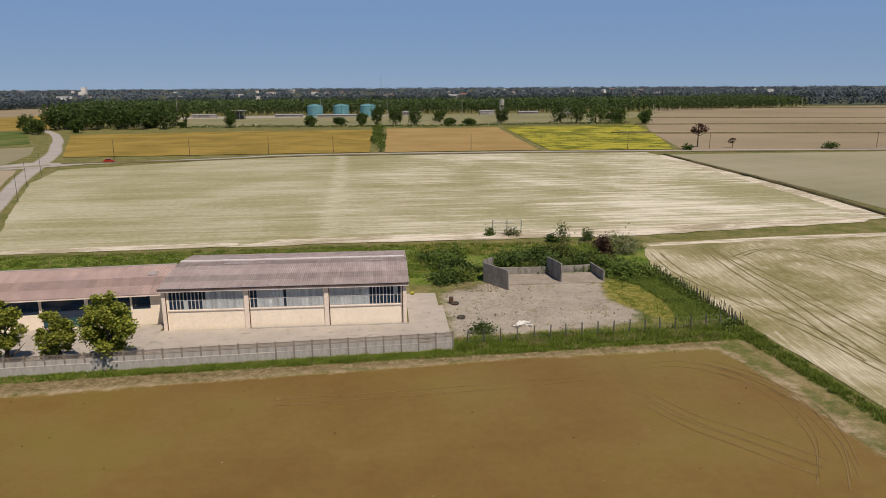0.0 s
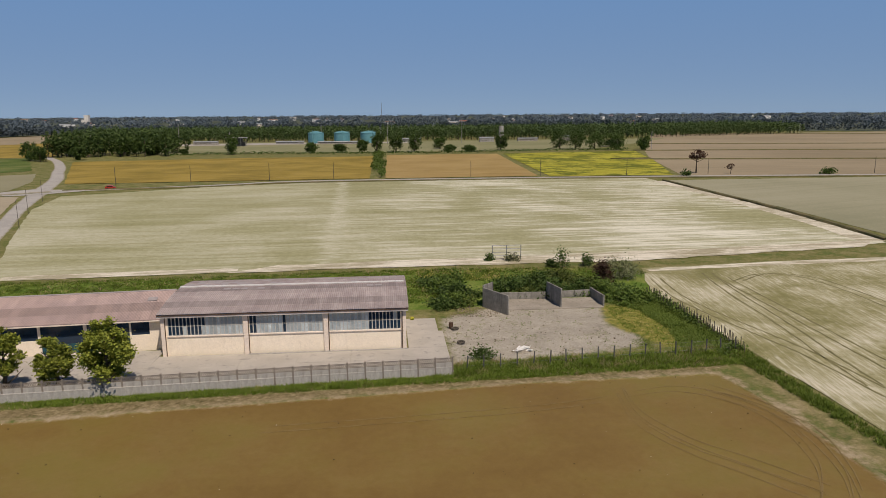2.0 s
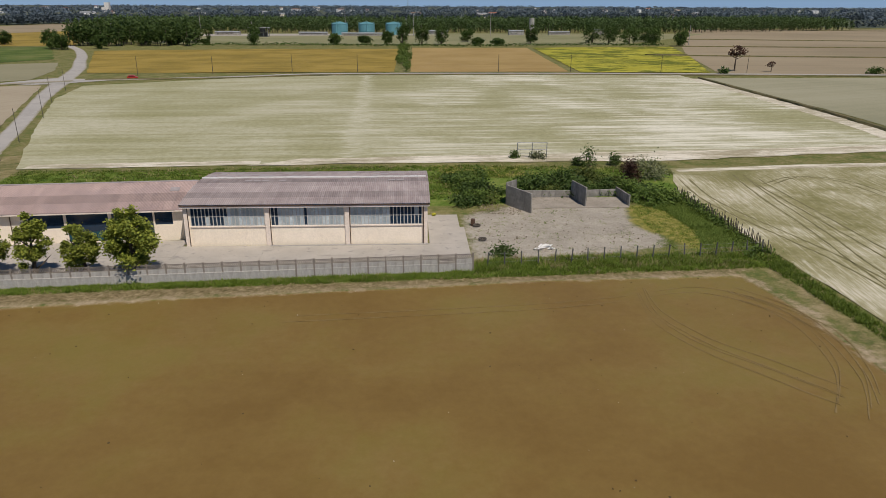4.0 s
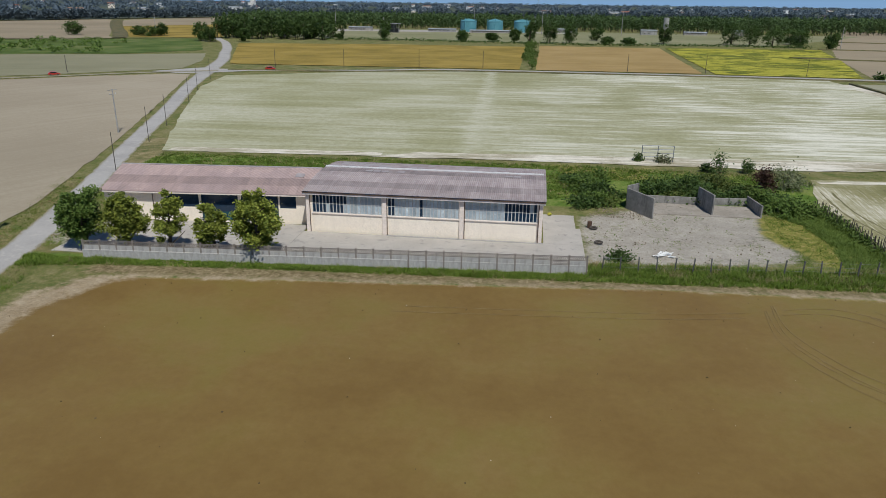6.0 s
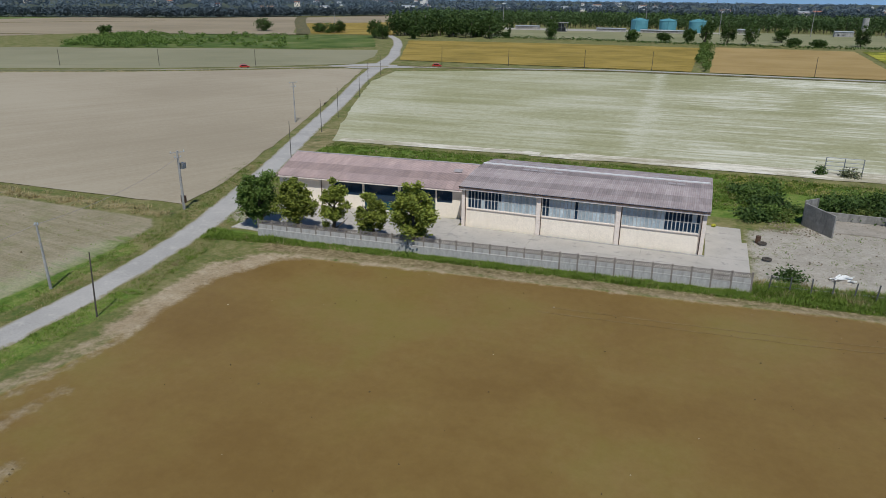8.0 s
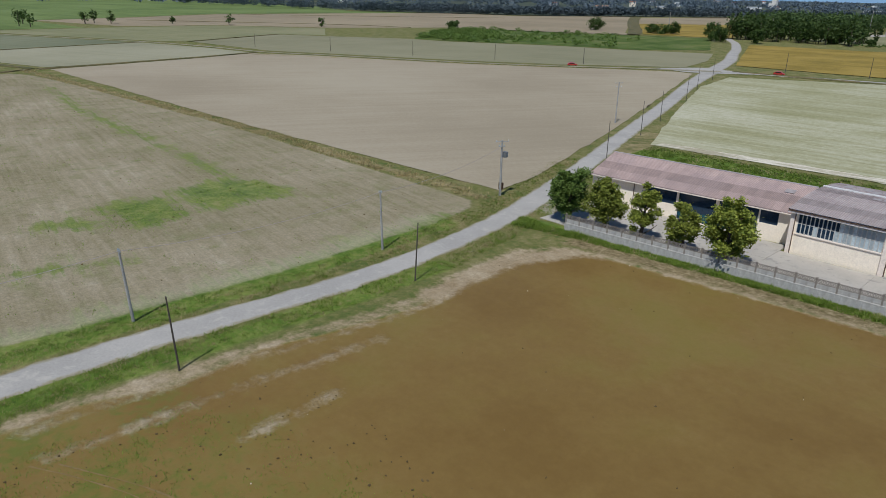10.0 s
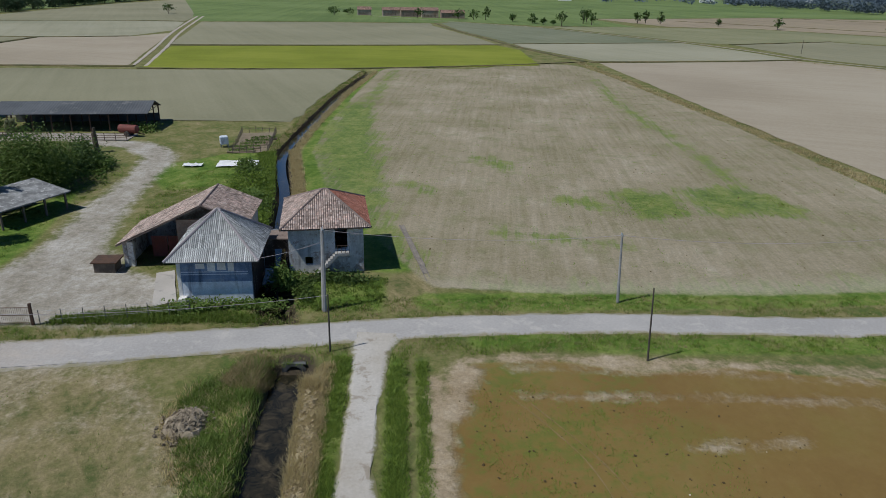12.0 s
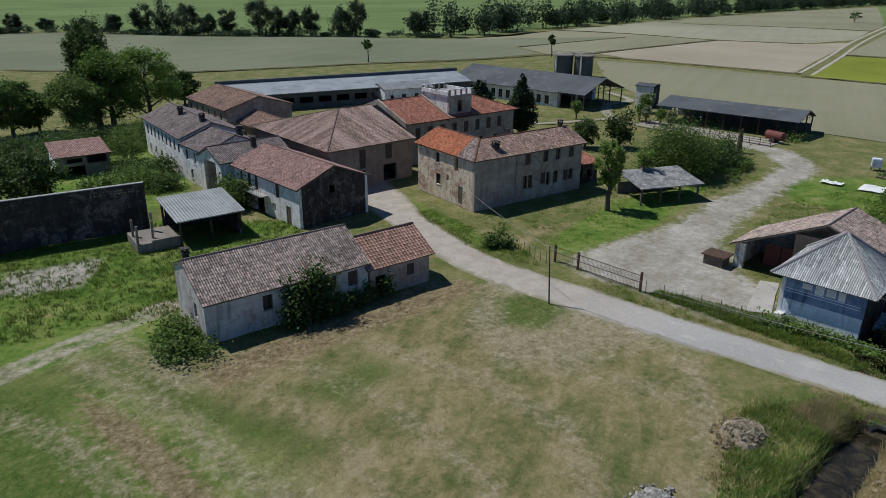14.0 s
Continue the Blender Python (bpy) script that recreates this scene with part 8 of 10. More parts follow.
def tufts(name, label, places, height, spread, material, blades=5, wide=0.05, seed=3, zf=None, clump=0.5):
    rg = np.random.default_rng(seed)
    blades, wide = int(blades * 1.7), wide * 0.55
    # keep to uneven patches
    keep = np.array([noise.noise(Vector((p[0] * 0.3, p[1] * 0.3, seed))) > -clump + 0.35 * rg.normal() for p in places])
    keep &= line_dist(places, ROAD) > 2.0
    keep &= ~((places[:, 1] > -5.1) & (places[:, 1] < -2.0) & (places[:, 0] > -55))
    p = places[keep]
    n = len(p)
    base = np.repeat(p, blades, 0) + rg.normal(size=(n * blades, 2)) * spread * 0.4
    hgt = height * rg.uniform(0.5, 1.3, n * blades) * np.repeat(rg.uniform(0.6, 1.2, n), blades)
    hgt *= np.repeat([0.55 + 0.9 * max(0, 0.5 + noise.noise(Vector((q[0] * 0.45, q[1] * 0.45, 5 + seed)))) for q in p], blades)
    a = rg.uniform(0, 2 * math.pi, n * blades)
    lean = rg.uniform(0.4, 1.3, n * blades) * hgt
    z0 = (zf(base) if zf else np.zeros(len(base))) - 0.08
    dx, dy = np.cos(a), np.sin(a)
    w = wide * rg.uniform(0.6, 1.5, n * blades)
    A = np.column_stack([base[:, 0] - dy * w, base[:, 1] + dx * w, z0])
    B = np.column_stack([base[:, 0] + dy * w, base[:, 1] - dx * w, z0])
    C = np.column_stack([base[:, 0] + dx * lean, base[:, 1] + dy * lean, z0 + hgt])
    ob = quads_mesh(name, np.stack([A, B, C], 1), material)
    return tagged(ob, label, "grass", "", "stuff")


def bank_z(q):
    d = line_dist(q, CANAL_A)
    k = np.clip((2.5 - d) / 1.6, 0, 1)
    return -1.55 * k * k * (3 - 2 * k)


rg = np.random.default_rng(77)
tufts("verge_grass", "tall green grass along the panel wall", scatter([(-58, 66.3), (-46.9, 68.6), (-27, 70.1), (7.2, 72.0), (43, 74), (43, 75.3), (7.5, 73.9), (-27, 71.7), (-50, 70.2), (-58, 70.6)], 7500, rg), 0.3, 0.4, "grass_lush", 5, 0.06, 1, clump=0.4)
tufts("verge_straw", "dry grass along the panel wall", scatter([(-57, 66.0), (-46.9, 68.2), (-27, 69.8), (7.2, 71.6), (43, 73.8), (43, 75), (7.5, 73.6), (-50, 70)], 800, rg), 0.3, 0.4, "grass_dry", 4, 0.05, 23, clump=0.1)
tufts("fence_weeds", "tall weeds along the wire fence", scatter([(7.8, 73.5), (43, 75), (44, 79.5), (8, 77.2)], 3600, rg), 0.5, 0.4, "grass_lush", 5, 0.07, 2, clump=0.4)
tufts("fence_straw", "dry grass among the fence weeds", scatter([(7.8, 73.5), (43, 75), (44, 80), (8, 78)], 2000, rg), 0.45, 0.4, "grass_dry", 4, 0.05, 21, clump=0.1)
tufts("field_edge_grass", "green grass strip behind the warehouse", scatter([(-67, 104.5), (10, 105), (12, 118), (48, 120), (47, 126), (6, 128.5), (-32, 127), (-70, 126)], 12000, rg), 0.27, 0.6, "grass_lush", 5, 0.09, 3, clump=0.4)
tufts("field_edge_straw", "dry grass behind the warehouse", scatter([(-60, 104.5), (10, 105), (12, 118), (48, 120), (47, 127), (6, 129), (-60, 126)], 1800, rg), 0.4, 0.6, "grass_dry", 4, 0.08, 22, clump=0.05)
tufts("fence_weeds", "weeds along the side fence", scatter([(42, 73), (43.6, 54), (45, 30), (46.4, 30), (45.2, 54), (44.6, 76), (44.2, 105), (42, 105)], 3000, rg), 0.36, 0.4, "grass_lush", 5, 0.07, 4, clump=0.7)
rd = [p for p in ROAD[6:17]]
tufts("verge_grass", "green grass on the road verge", band(ROAD[8:17], -5.2, -2.0, 4500, rg), 0.17, 0.4, "grass_lush", 6, 0.04, 5, clump=0.1)
tufts("verge_straw", "dry grass on the road verge", band(ROAD[8:17], -5.0, -1.9, 2600, rg), 0.16, 0.5, "grass_dry", 6, 0.035, 6, clump=0.1)
tufts("verge_grass", "green grass on the far road verge", band(rd, 2.0, 6.0, 4000, rg), 0.17, 0.4, "grass_lush", 6, 0.04, 7, clump=0.15)
tufts("verge_straw", "dry grass on the far road verge", band(rd, 1.9, 5.5, 3400, rg), 0.16, 0.5, "grass_dry", 6, 0.035, 8, clump=0.2)
tufts("reeds", "tall green reeds on the canal bank", scatter([(-49.5, -14), (-49.5, -10.6), (-45.5, -11.6), (-40, -11.1), (0, -10.7), (0, -13.6), (-32, -13.2), (-38, -15.5), (-44, -17)], 6500, rg), 0.36, 0.45, "reed", 6, 0.055, 9, bank_z, clump=0.05)
tufts("bank_straw", "cut straw on the canal bank", scatter([(-49, -8.4), (0, -8.2), (0, -6.3), (-49, -6.3)], 2200, rg), 0.3, 0.4, "grass_dry", 6, 0.05, 10, bank_z, clump=1.2)
tufts("bank_grass", "green grass strips beside the gravel track", np.concatenate([scatter([(-50, -6.5), (0, -6.4), (0, -5.1), (-50, -5.2)], 3800, rg), scatter([(-50.5, -2.0), (0, -2.1), (0, -0.7), (-50.5, -0.6)], 3800, rg), scatter([(-49, 0.2), (0, 0.2), (0, 0.9), (-49, 0.9)], 1700, rg)]), 0.22, 0.4, "grass_lush", 6, 0.05, 11, clump=0.2)
tufts("bank_straw", "dry stalks among the reeds", scatter([(-49.5, -14), (-49.5, -10.6), (-45.5, -11.6), (-40, -11.1), (0, -10.7), (0, -13.6), (-32, -14), (-38, -16.5), (-44, -18)], 2600, rg), 0.3, 0.45, "grass_dry", 5, 0.04, 19, bank_z, clump=0.1)
tufts("lawn_grass", "short uneven grass round the farm buildings", np.concatenate([scatter([(-110, -44), (-60, -44), (-56, -50), (-59, -60), (-80, -58), (-110, -56)], 3000, rg), scatter([(-126, -24), (-100, -36), (-75, -33), (-68, -27), (-70, -22), (-98, -24)], 3000, rg), scatter([(-54, -43), (-51, -50), (-55, -66), (-58, -66), (-57, -50)], 1500, rg)]), 0.16, 0.5, "grass_lush", 5, 0.06, 25, clump=0.15)
tufts("bank_straw", "dry reeds and straw by the culvert", scatter([(-50.5, -13.5), (-46, -14.5), (-45, -11.8), (-49.3, -10.4)], 1500, rg), 0.4, 0.4, "grass_dry", 5, 0.04, 29, bank_z, clump=0.3)
tufts("paddock_grass", "dry tufts in the mown paddock", scatter(PADDOCK, 3800, rg), 0.1, 0.6, "grass_dry", 5, 0.05, 12, clump=0.2)
tufts("paddock_green", "green tufts in the mown paddock", scatter(PADDOCK, 3000, rg), 0.1, 0.6, "grass_lush", 5, 0.05, 13, clump=0.0)
tufts("garden_grass", "lush grass around the cottage", np.concatenate([scatter([(-29, -86), (-3, -88), (-5, -63), (-20, -59), (-38, -58), (-42, -74)], 5000, rg), scatter([(-66, -2.5), (-66, -11), (-58.5, -11), (-58.5, -3)], 600, rg), scatter([(-57.2, -13), (-60, -22), (-57.5, -32), (-56, -32), (-56.2, -13)], 1800, rg)]), 0.3, 0.4, "grass_lush", 5, 0.06, 14, clump=0.6)
tufts("ditch_grass", "dry grass along the field ditch", np.concatenate([band([(-66, 73.6), (-141, 73.8), (-236, 69.8), (-279, 67)], -2.0, 2.0, 3800, rg), band([(-277, 66), (-300, 160)], -2, 2, 700, rg), band([(-300, 160), (-200, 222), (-140, 262)], -2, 2, 1500, rg)]), 0.38, 0.6, "grass_dry", 4, 0.09, 15, clump=0.0)
tufts("canal_grass", "grass along the irrigation canal", np.concatenate([band(CANAL_B[2:5], 1.4, 4.0, 2200, rg), band(CANAL_B[4:], 1.2, 2.8, 900, rg)]), 0.4, 0.5, "grass_lush", 5, 0.09, 16, clump=0.4)
tufts("canal_straw", "cut straw on the bank of the irrigation canal", np.concatenate([band(CANAL_B[1:5], -2.9, -1.3, 2600, rg), band(CANAL_B[4:], -2.8, -1.2, 1500, rg), band(CANAL_B[4:], 1.2, 2.6, 1100, rg)]), 0.36, 0.5, "grass_dry", 5, 0.08, 34, clump=0.8)
tufts("weed_patch", "green weeds in the sown field", np.concatenate([scatter([(-97, 28), (-94, 39), (-84, 37), (-86, 27)], 160, rg), scatter([(-96, 40), (-98, 53), (-86, 54), (-85, 43)], 200, rg), scatter(CROP_A, 1800, rg)]), 0.15, 0.7, "grass_lush", 4, 0.07, 17, clump=0.3)
tufts("mud_sprouts", "sparse sprouts on the brown soil", scatter([(-46, 4), (-20, 4), (-22, 24), (-44, 20)], 2600, rg), 0.1, 0.5, "grass_lush", 4, 0.04, 18, clump=-0.05)


# ---- heaps ----
def heap(name, label, at, r, h, seed, material="clods", n=520, smin=0.04, smax=0.16):
    rn = random.Random(seed)
    b = thing(name, label, "heap", (at[0], at[1], 0))
    bm = bmesh.new()
    rings, seg = 6, 18
    prev = None
    top = bm.verts.new((0, 0, h))
    for i in range(1, rings + 1):
        f = i / rings
        row = []
        for k in range(seg):
            a = 2 * math.pi * k / seg
            q = r * f * (1 + 0.25 * noise.noise(Vector((math.cos(a) * 2, math.sin(a) * 2, seed))))
            row.append(bm.verts.new((q * math.cos(a), q * math.sin(a) * 0.8, h * (1 - f * f) + 0.22 * rn.uniform(-1, 1) * (f < 1) - (0.15 if f == 1 else 0))))
        for k in range(seg):
            j = (k + 1) % seg
            bm.faces.new((top, row[k], row[j]) if prev is None else (prev[k], row[k], row[j], prev[j]))
        prev = row
    part("mound", bm, material, b)
    bm = bmesh.new()
    for i in range(n):
        a, q = rn.uniform(0, 6.283), r * min(1.25, abs(rn.gauss(0, 0.55)))
        s = rn.uniform(smin, smax)
        z = h * max(0, 1 - (q / r) ** 2)
        m = pose(q * math.cos(a), q * math.sin(a) * 0.8, z, rn.uniform(0, 360), rn.uniform(0, 360), rn.uniform(0, 360))
        box(bm, -s, -s * 0.7, -s * 0.4, s, s * 0.7, s * 0.4, m)
    tagged(part("rubble", bm, material, b), kind="stuff")
    if material == "clods":
        bm = bmesh.new()
        for i in range(70):
            a, q = rn.uniform(0, 6.283), r * math.sqrt(rn.random())
            c0 = Vector((q * math.cos(a), q * math.sin(a) * 0.8, h * max(0, 1 - (q / r) ** 2)))
            dv = Vector((rn.uniform(-1, 1), rn.uniform(-1, 1), rn.uniform(-0.2, 0.5))) * 0.5
            bar(bm, c0 - dv * 0.3, c0 + dv, 0.02, 0.008, 4)
        tagged(part("twigs", bm, "dead_twig", b), "dry grey twigs", kind="stuff")
    return b


heap("rubble_heap", "heap of pale clods and rubble in the grass", (-40.9, -15.7), 1.9, 0.6, 1)
heap("rubble_heap", "heap of pale clods and rubble in the grass", (-30.4, -16.0), 1.7, 0.55, 2, "clods_grey")
heap("debris_heap", "small heap of whitish broken slabs by the fence", (16.8, 81.0), 1.1, 0.16, 3, "gravel", 90, 0.05, 0.16)
heap("stone_heap", "small heap of stones beside the shelter", (-36.5, -66.5), 1.2, 0.5, 4, "clods", 90)


wp = thing("plank_pile", "loose pile of whitish broken boards beside the fence", "planks", (16.9, 81.0, 0), 12)
rp = random.Random(8)
for k in range(11):
    bm = bmesh.new()
    ln = rp.uniform(0.7, 1.7)
    box(bm, -ln / 2, -0.12, -0.015, ln / 2, 0.12, 0.015)
    o = part("board", bm, "white_wall", wp)
    o.location = (rp.uniform(-0.8, 0.8), rp.uniform(-0.5, 0.5), 0.12 + 0.045 * k)
    o.rotation_euler = (rp.uniform(-0.25, 0.25), rp.uniform(-0.25, 0.25), rp.uniform(-0.9, 0.9))


# ---- poles and wires ----
def pole(name, label, at, h, material, r=0.14, lean=(0, 0), arms=(), group=""):
    p = thing(name, label, "pole", (at[0], at[1], 0), 0, group)
    bm = bmesh.new()
    bar(bm, (0, 0, -0.4), (lean[0], lean[1], h), r, r * 0.65, 8)
    part("shaft", bm, material, p)
    for z, half, ang in arms:
        bm = bmesh.new()
        m = pose(lean[0] * z / h, lean[1] * z / h, z, 0, 0, ang)
        box(bm, -half, -0.05, -0.05, half, 0.05, 0.05, m)
        part("crossarm", bm, material, p)
        bm = bmesh.new()
        for x in (-half + 0.1, 0, half - 0.1):
            c = m @ Vector((x, 0, 0.05))
            bar(bm, c, c + Vector((0, 0, 0.22)), 0.05, 0.03, 6)
        part("insulators", bm, "pane_milk", p)
    return p


pole("power_pole", "grey concrete power pole in the field edge", (-59.6, 48.3), 7.0, "conc_wall", 0.15, (0.1, -0.3), [(6.9, 0.25, 20)])
pole("power_pole", "grey concrete power pole in the field edge", (-60.0, 19.7), 6.9, "conc_wall", 0.15, (0.15, -0.4), [(6.8, 0.25, 10)])
pole("power_pole", "thick grey concrete pole in front of the mill", (-58.5, -8.2), 7.8, "conc_wall", 0.26, (-0.3, 0.1), [(7.7, 0.3, 0)])
pole("wooden_pole", "dark wooden roadside pole", (-50.2, 45.0), 6.3, "pole_wood", 0.085, (0.2, 0.2))
pole("wooden_pole", "dark leaning wooden roadside pole", (-49.0, 19.0), 6.5, "pole_wood", 0.085, (0.2, -0.4))
pole("wooden_pole", "dark wooden roadside pole by the track", (-50.9, -6.9), 5.1, "pole_wood", 0.085)
pole("wooden_pole", "dark wooden roadside pole by the farm gate", (-47.2, -37.2), 5.7, "pole_wood", 0.085, (0.1, -0.3))
tp = pole("transformer_pole", "concrete pole with a transformer and crossarms", (-66.0, 76.1), 8.3, "conc_wall", 0.2, (0.2, -0.3), [(8.1, 1.0, 60), (7.4, 0.5, 60)])
bm = bmesh.new()
box(bm, -0.1, 0.2, 5.7, 0.5, 0.8, 6.5)
for k in range(5):
    box(bm, -0.16, 0.25 + 0.1 * k, 5.8, -0.1, 0.29 + 0.1 * k, 6.4)
part("transformer", bm, "steel", tp)
bm = bmesh.new()
box(bm, -0.35, -0.05, 0.9, 0.35, 0.28, 1.9)
part("meter_box", bm, "rust", tp)
tp2 = pole("twin_pole", "tall pole with a wide crossarm in the tan field", (-89.6, 143.3), 9.4, "conc_wall", 0.18, (0, 0), [(9.2, 1.1, 70), (8.3, 0.8, 70)])
for i, (x, y, h) in enumerate(((-68.2, 105.5, 7.6), (-79.0, 135, 7.2), (-85.2, 154, 7.2), (-96.5, 188, 7.5), (-108, 217, 7.5), (-118, 248, 7.5))):
    pole("wooden_pole", "thin wooden pole beside the road", (x + 1.2, y), h, "pole_wood", 0.075, group="poles along the road")
for i, (px, py) in enumerate(((-112, 302), (-82, 305), (-50, 312), (-22, 314), (40, 315), (72, 314), (112, 312), (150, 310), (228, 305), (310, 299))):
    pole("wooden_pole", "thin wooden pole beside the far road", (px, py), 7.5, "pole_wood", 0.13, group="poles along the far road")
for i, (px, py) in enumerate(((-180, 258), (-215, 240), (-250, 222), (-290, 204), (-330, 186))):
    pole("wooden_pole", "thin wooden pole beside the field bank", (px, py), 6.5, "pole_wood", 0.13, group="poles along the field bank")
for i, (px, py, h) in enumerate(((-110, 520, 16), (205, 520, 14), (-185, 660, 20), (-60, 705, 20), (5, 660, 18), (75, 660, 22), (-215, 540, 14), (-330, 600, 14))):
    pole("lamp_mast", "tall thin steel mast at the treatment plant", (px, py), h, "conc_wall", 0.28)


def wire(a, b, sag):
    cu = bpy.data.curves.new("wire", "CURVE")
    cu.dimensions = "3D"
    cu.bevel_depth = 0.02
    cu.bevel_resolution = 0
    s = cu.splines.new("POLY")
    s.points.add(14)
    for i in range(15):
        f = i / 14
        p = Vector(a).lerp(Vector(b), f) - Vector((0, 0, sag * 4 * f * (1 - f)))
        s.points[i].co = (*p, 1)
    cu.materials.append(M["roof_pale"])
    return tagged(new("wire", cu), "thin overhead wire sagging between two poles", "wire")


wire((-58.8, -8.1, 7.7), (-59.85, 19.3, 6.85), 0.7)
wire((-59.85, 19.3, 6.85), (-59.5, 48.0, 6.95), 0.8)
wire((-59.5, 48.0, 6.95), (-65.8, 75.8, 7.4), 0.8)
wire((-58.8, -8.1, 6.6), (-60.3, -15.5, 4.2), 0.2)
wire((-47.1, -37.5, 5.5), (-61.5, -70, 6.0), 0.7)
wire((-50.9, -6.9, 5.0), (-47.1, -37.5, 5.5), 0.7)

# ---- fences and gate ----
fn = thing("wire_fence", "wire fence on thin concrete posts, overgrown with weeds", "fence")
pm = None
for i in range(18):
    x = 9.2 + 2.0 * i
    y = 75.3 + 0.13 * (x - 9.2) * 0.7
    if pm is None:
        bm = bmesh.new()
        box(bm, -0.06, -0.06, -0.3, 0.06, 0.06, 1.75)
        p = part("post", bm, "conc_dark", fn)
        pm = p.data
    else:
        p = new("post", pm)
        p.parent = fn
    p.location = (x, y, 0)
    p.rotation_euler = (rnd.uniform(-0.06, 0.06), rnd.uniform(-0.06, 0.06), 0)
for z in (0.5, 1.0, 1.5):
    bm = bmesh.new()
    bar(bm, (9.2, 75.3, z), (43.2, 75.3 + 0.091 * 34, z), 0.006, n=4)
    part("wire_strand", bm, "steel", fn)
f2 = thing("stake_fence", "row of close dark wooden stakes along the field", "fence")
pm = None
for i in range(64):
    y = 77.5 + 28.5 * i / 63
    if pm is None:
        bm = bmesh.new()
        bar(bm, (0, 0, -0.3), (0, 0, 1.7), 0.07, 0.05, 6)
        p = part("stake", bm, "pole_wood", f2)
        pm = p.data
    else:
        p = new("stake", pm)
        p.parent = f2
    p.location = (43.8 - 1.5 * max(0, (y - 90)) / 16 + rnd.uniform(-0.1, 0.1), y, 0)
    p.scale = (1, 1, rnd.uniform(0.55, 1.1))
    p.rotation_euler = (rnd.uniform(-0.08, 0.08), rnd.uniform(-0.08, 0.08), 0)
gt = thing("farm_gate", "rusty steel sliding gate with vertical bars", "gate", (-55.9, -40.4, 0), 90.5)
bm = bmesh.new()
for z in (0.15, 0.9, 1.6):
    bar(bm, (0.1, 0, z), (7.3, 0, z), 0.035, n=6)
part("gate_frame", bm, "rust", gt)
pm = None
for i in range(46):
    if pm is None:
        bm = bmesh.new()
        bar(bm, (0, 0, 0.15), (0, 0, 1.6), 0.012, n=4)
        p = part("bar", bm, "rust", gt)
        pm = p.data
    else:
        p = new("bar", pm)
        p.parent = gt
    p.location = (0.15 + 7.1 * i / 45, 0, 0)
for x, h in ((-3.0, 1.9), (0, 1.9), (7.42, 2.0)):
    bm = bmesh.new()
    box(bm, x - 0.1, -0.1, -0.3, x + 0.1, 0.1, h)
    part("post", bm, "rust", gt)
bm = bmesh.new()
for z in (0.2, 1.0, 1.65):
    bar(bm, (-3.0, 0, z), (-0.1, 0, z), 0.03, n=5)
for i in range(12):
    bar(bm, (-2.9 + 0.24 * i, 0, 0.2), (-2.9 + 0.24 * i, 0, 1.65), 0.012, n=4)
part("side_panel", bm, "rust", gt)
f3 = thing("mesh_fence", "low sagging wire mesh fence on thin posts", "fence")
for i in range(8):
    x, y = -56.0 - 0.28 * i, -32.4 + 1.75 * i
    bm = bmesh.new()
    bar(bm, (x, y, -0.2), (x, y, 1.35), 0.035, n=5)
    part("post", bm, "conc_dark", f3)
for z in (0.4, 0.8, 1.25):
    bm = bmesh.new()
    bar(bm, (-56.0, -32.4, z), (-57.96, -20.15, z), 0.01, n=4)
    part("wire_strand", bm, "steel", f3)
f4 = thing("mesh_fence", "low wire mesh fence in front of the lawn", "fence")
for i in range(9):
    x, y = -54.6 - 0.15 * i, -43.6 - 0.9 * i
    bm = bmesh.new()
    bar(bm, (x, y, -0.2), (x, y, 1.3), 0.03, n=5)
    part("post", bm, "conc_dark", f4)
bm = bmesh.new()
bar(bm, (-54.6, -43.6, 1.2), (-55.8, -50.8, 1.2), 0.012, n=4)
part("wire_strand", bm, "steel", f4)
gf = thing("pipe_frame", "free-standing frame of grey steel pipes at the field edge", "frame", (21.5, 134.7, 0), 0)
bm = bmesh.new()
for x in (0, 2.9, 5.8):
    bar(bm, (x, 0, -0.2), (x, 0, 3.0), 0.085, n=6)
for z in (0.9, 1.6, 2.3, 3.0):
    bar(bm, (0, 0, z), (5.8, 0, z), 0.065, n=6)
part("pipes", bm, "steel", gf)

# ---- yard clutter ----
def tyre(at, rz, label):
    t_ = thing("tyre", label, "tyre", (at[0], at[1], 0), rz)
    bm = bmesh.new()
    n, k = 18, 8
    g = [[bm.verts.new(((0.42 + 0.13 * math.cos(6.283 * j / k)) * math.cos(6.283 * i / n), (0.42 + 0.13 * math.cos(6.283 * j / k)) * math.sin(6.283 * i / n), 0.13 + 0.13 * math.sin(6.283 * j / k))) for j in range(k)] for i in range(n)]
    for i in range(n):
        for j in range(k):
            bm.faces.new((g[i][j], g[(i + 1) % n][j], g[(i + 1) % n][(j + 1) % k], g[i][(j + 1) % k]))
    bmesh.ops.recalc_face_normals(bm, faces=bm.faces[:])
    part("tread", bm, "pole_wood", t_)


tyre((9.4, 90.7), 0, "old black tyre lying on the yard")
tyre((9.6, 84.9), 20, "old black tyre lying flat on the yard")
drum = thing("steel_drum", "dark rusty drum standing on the yard", "drum", (8.9, 91.2, 0))
bm = bmesh.new()
bar(bm, (0, 0, 0), (0, 0, 0.85), 0.3, 0.3, 14)
for z in (0.28, 0.57, 0.83):
    bar(bm, (0, 0, z), (0, 0, z + 0.03), 0.315, 0.315, 14)
part("barrel", bm, "rust", drum)
bag = thing("yellow_sack", "pale yellow sack beside the warehouse corner", "sack", (3.7, 95.8, 0))
bm = bmesh.new()
bmesh.ops.create_icosphere(bm, subdivisions=2, radius=0.32, matrix=pose(0, 0, 0.2))
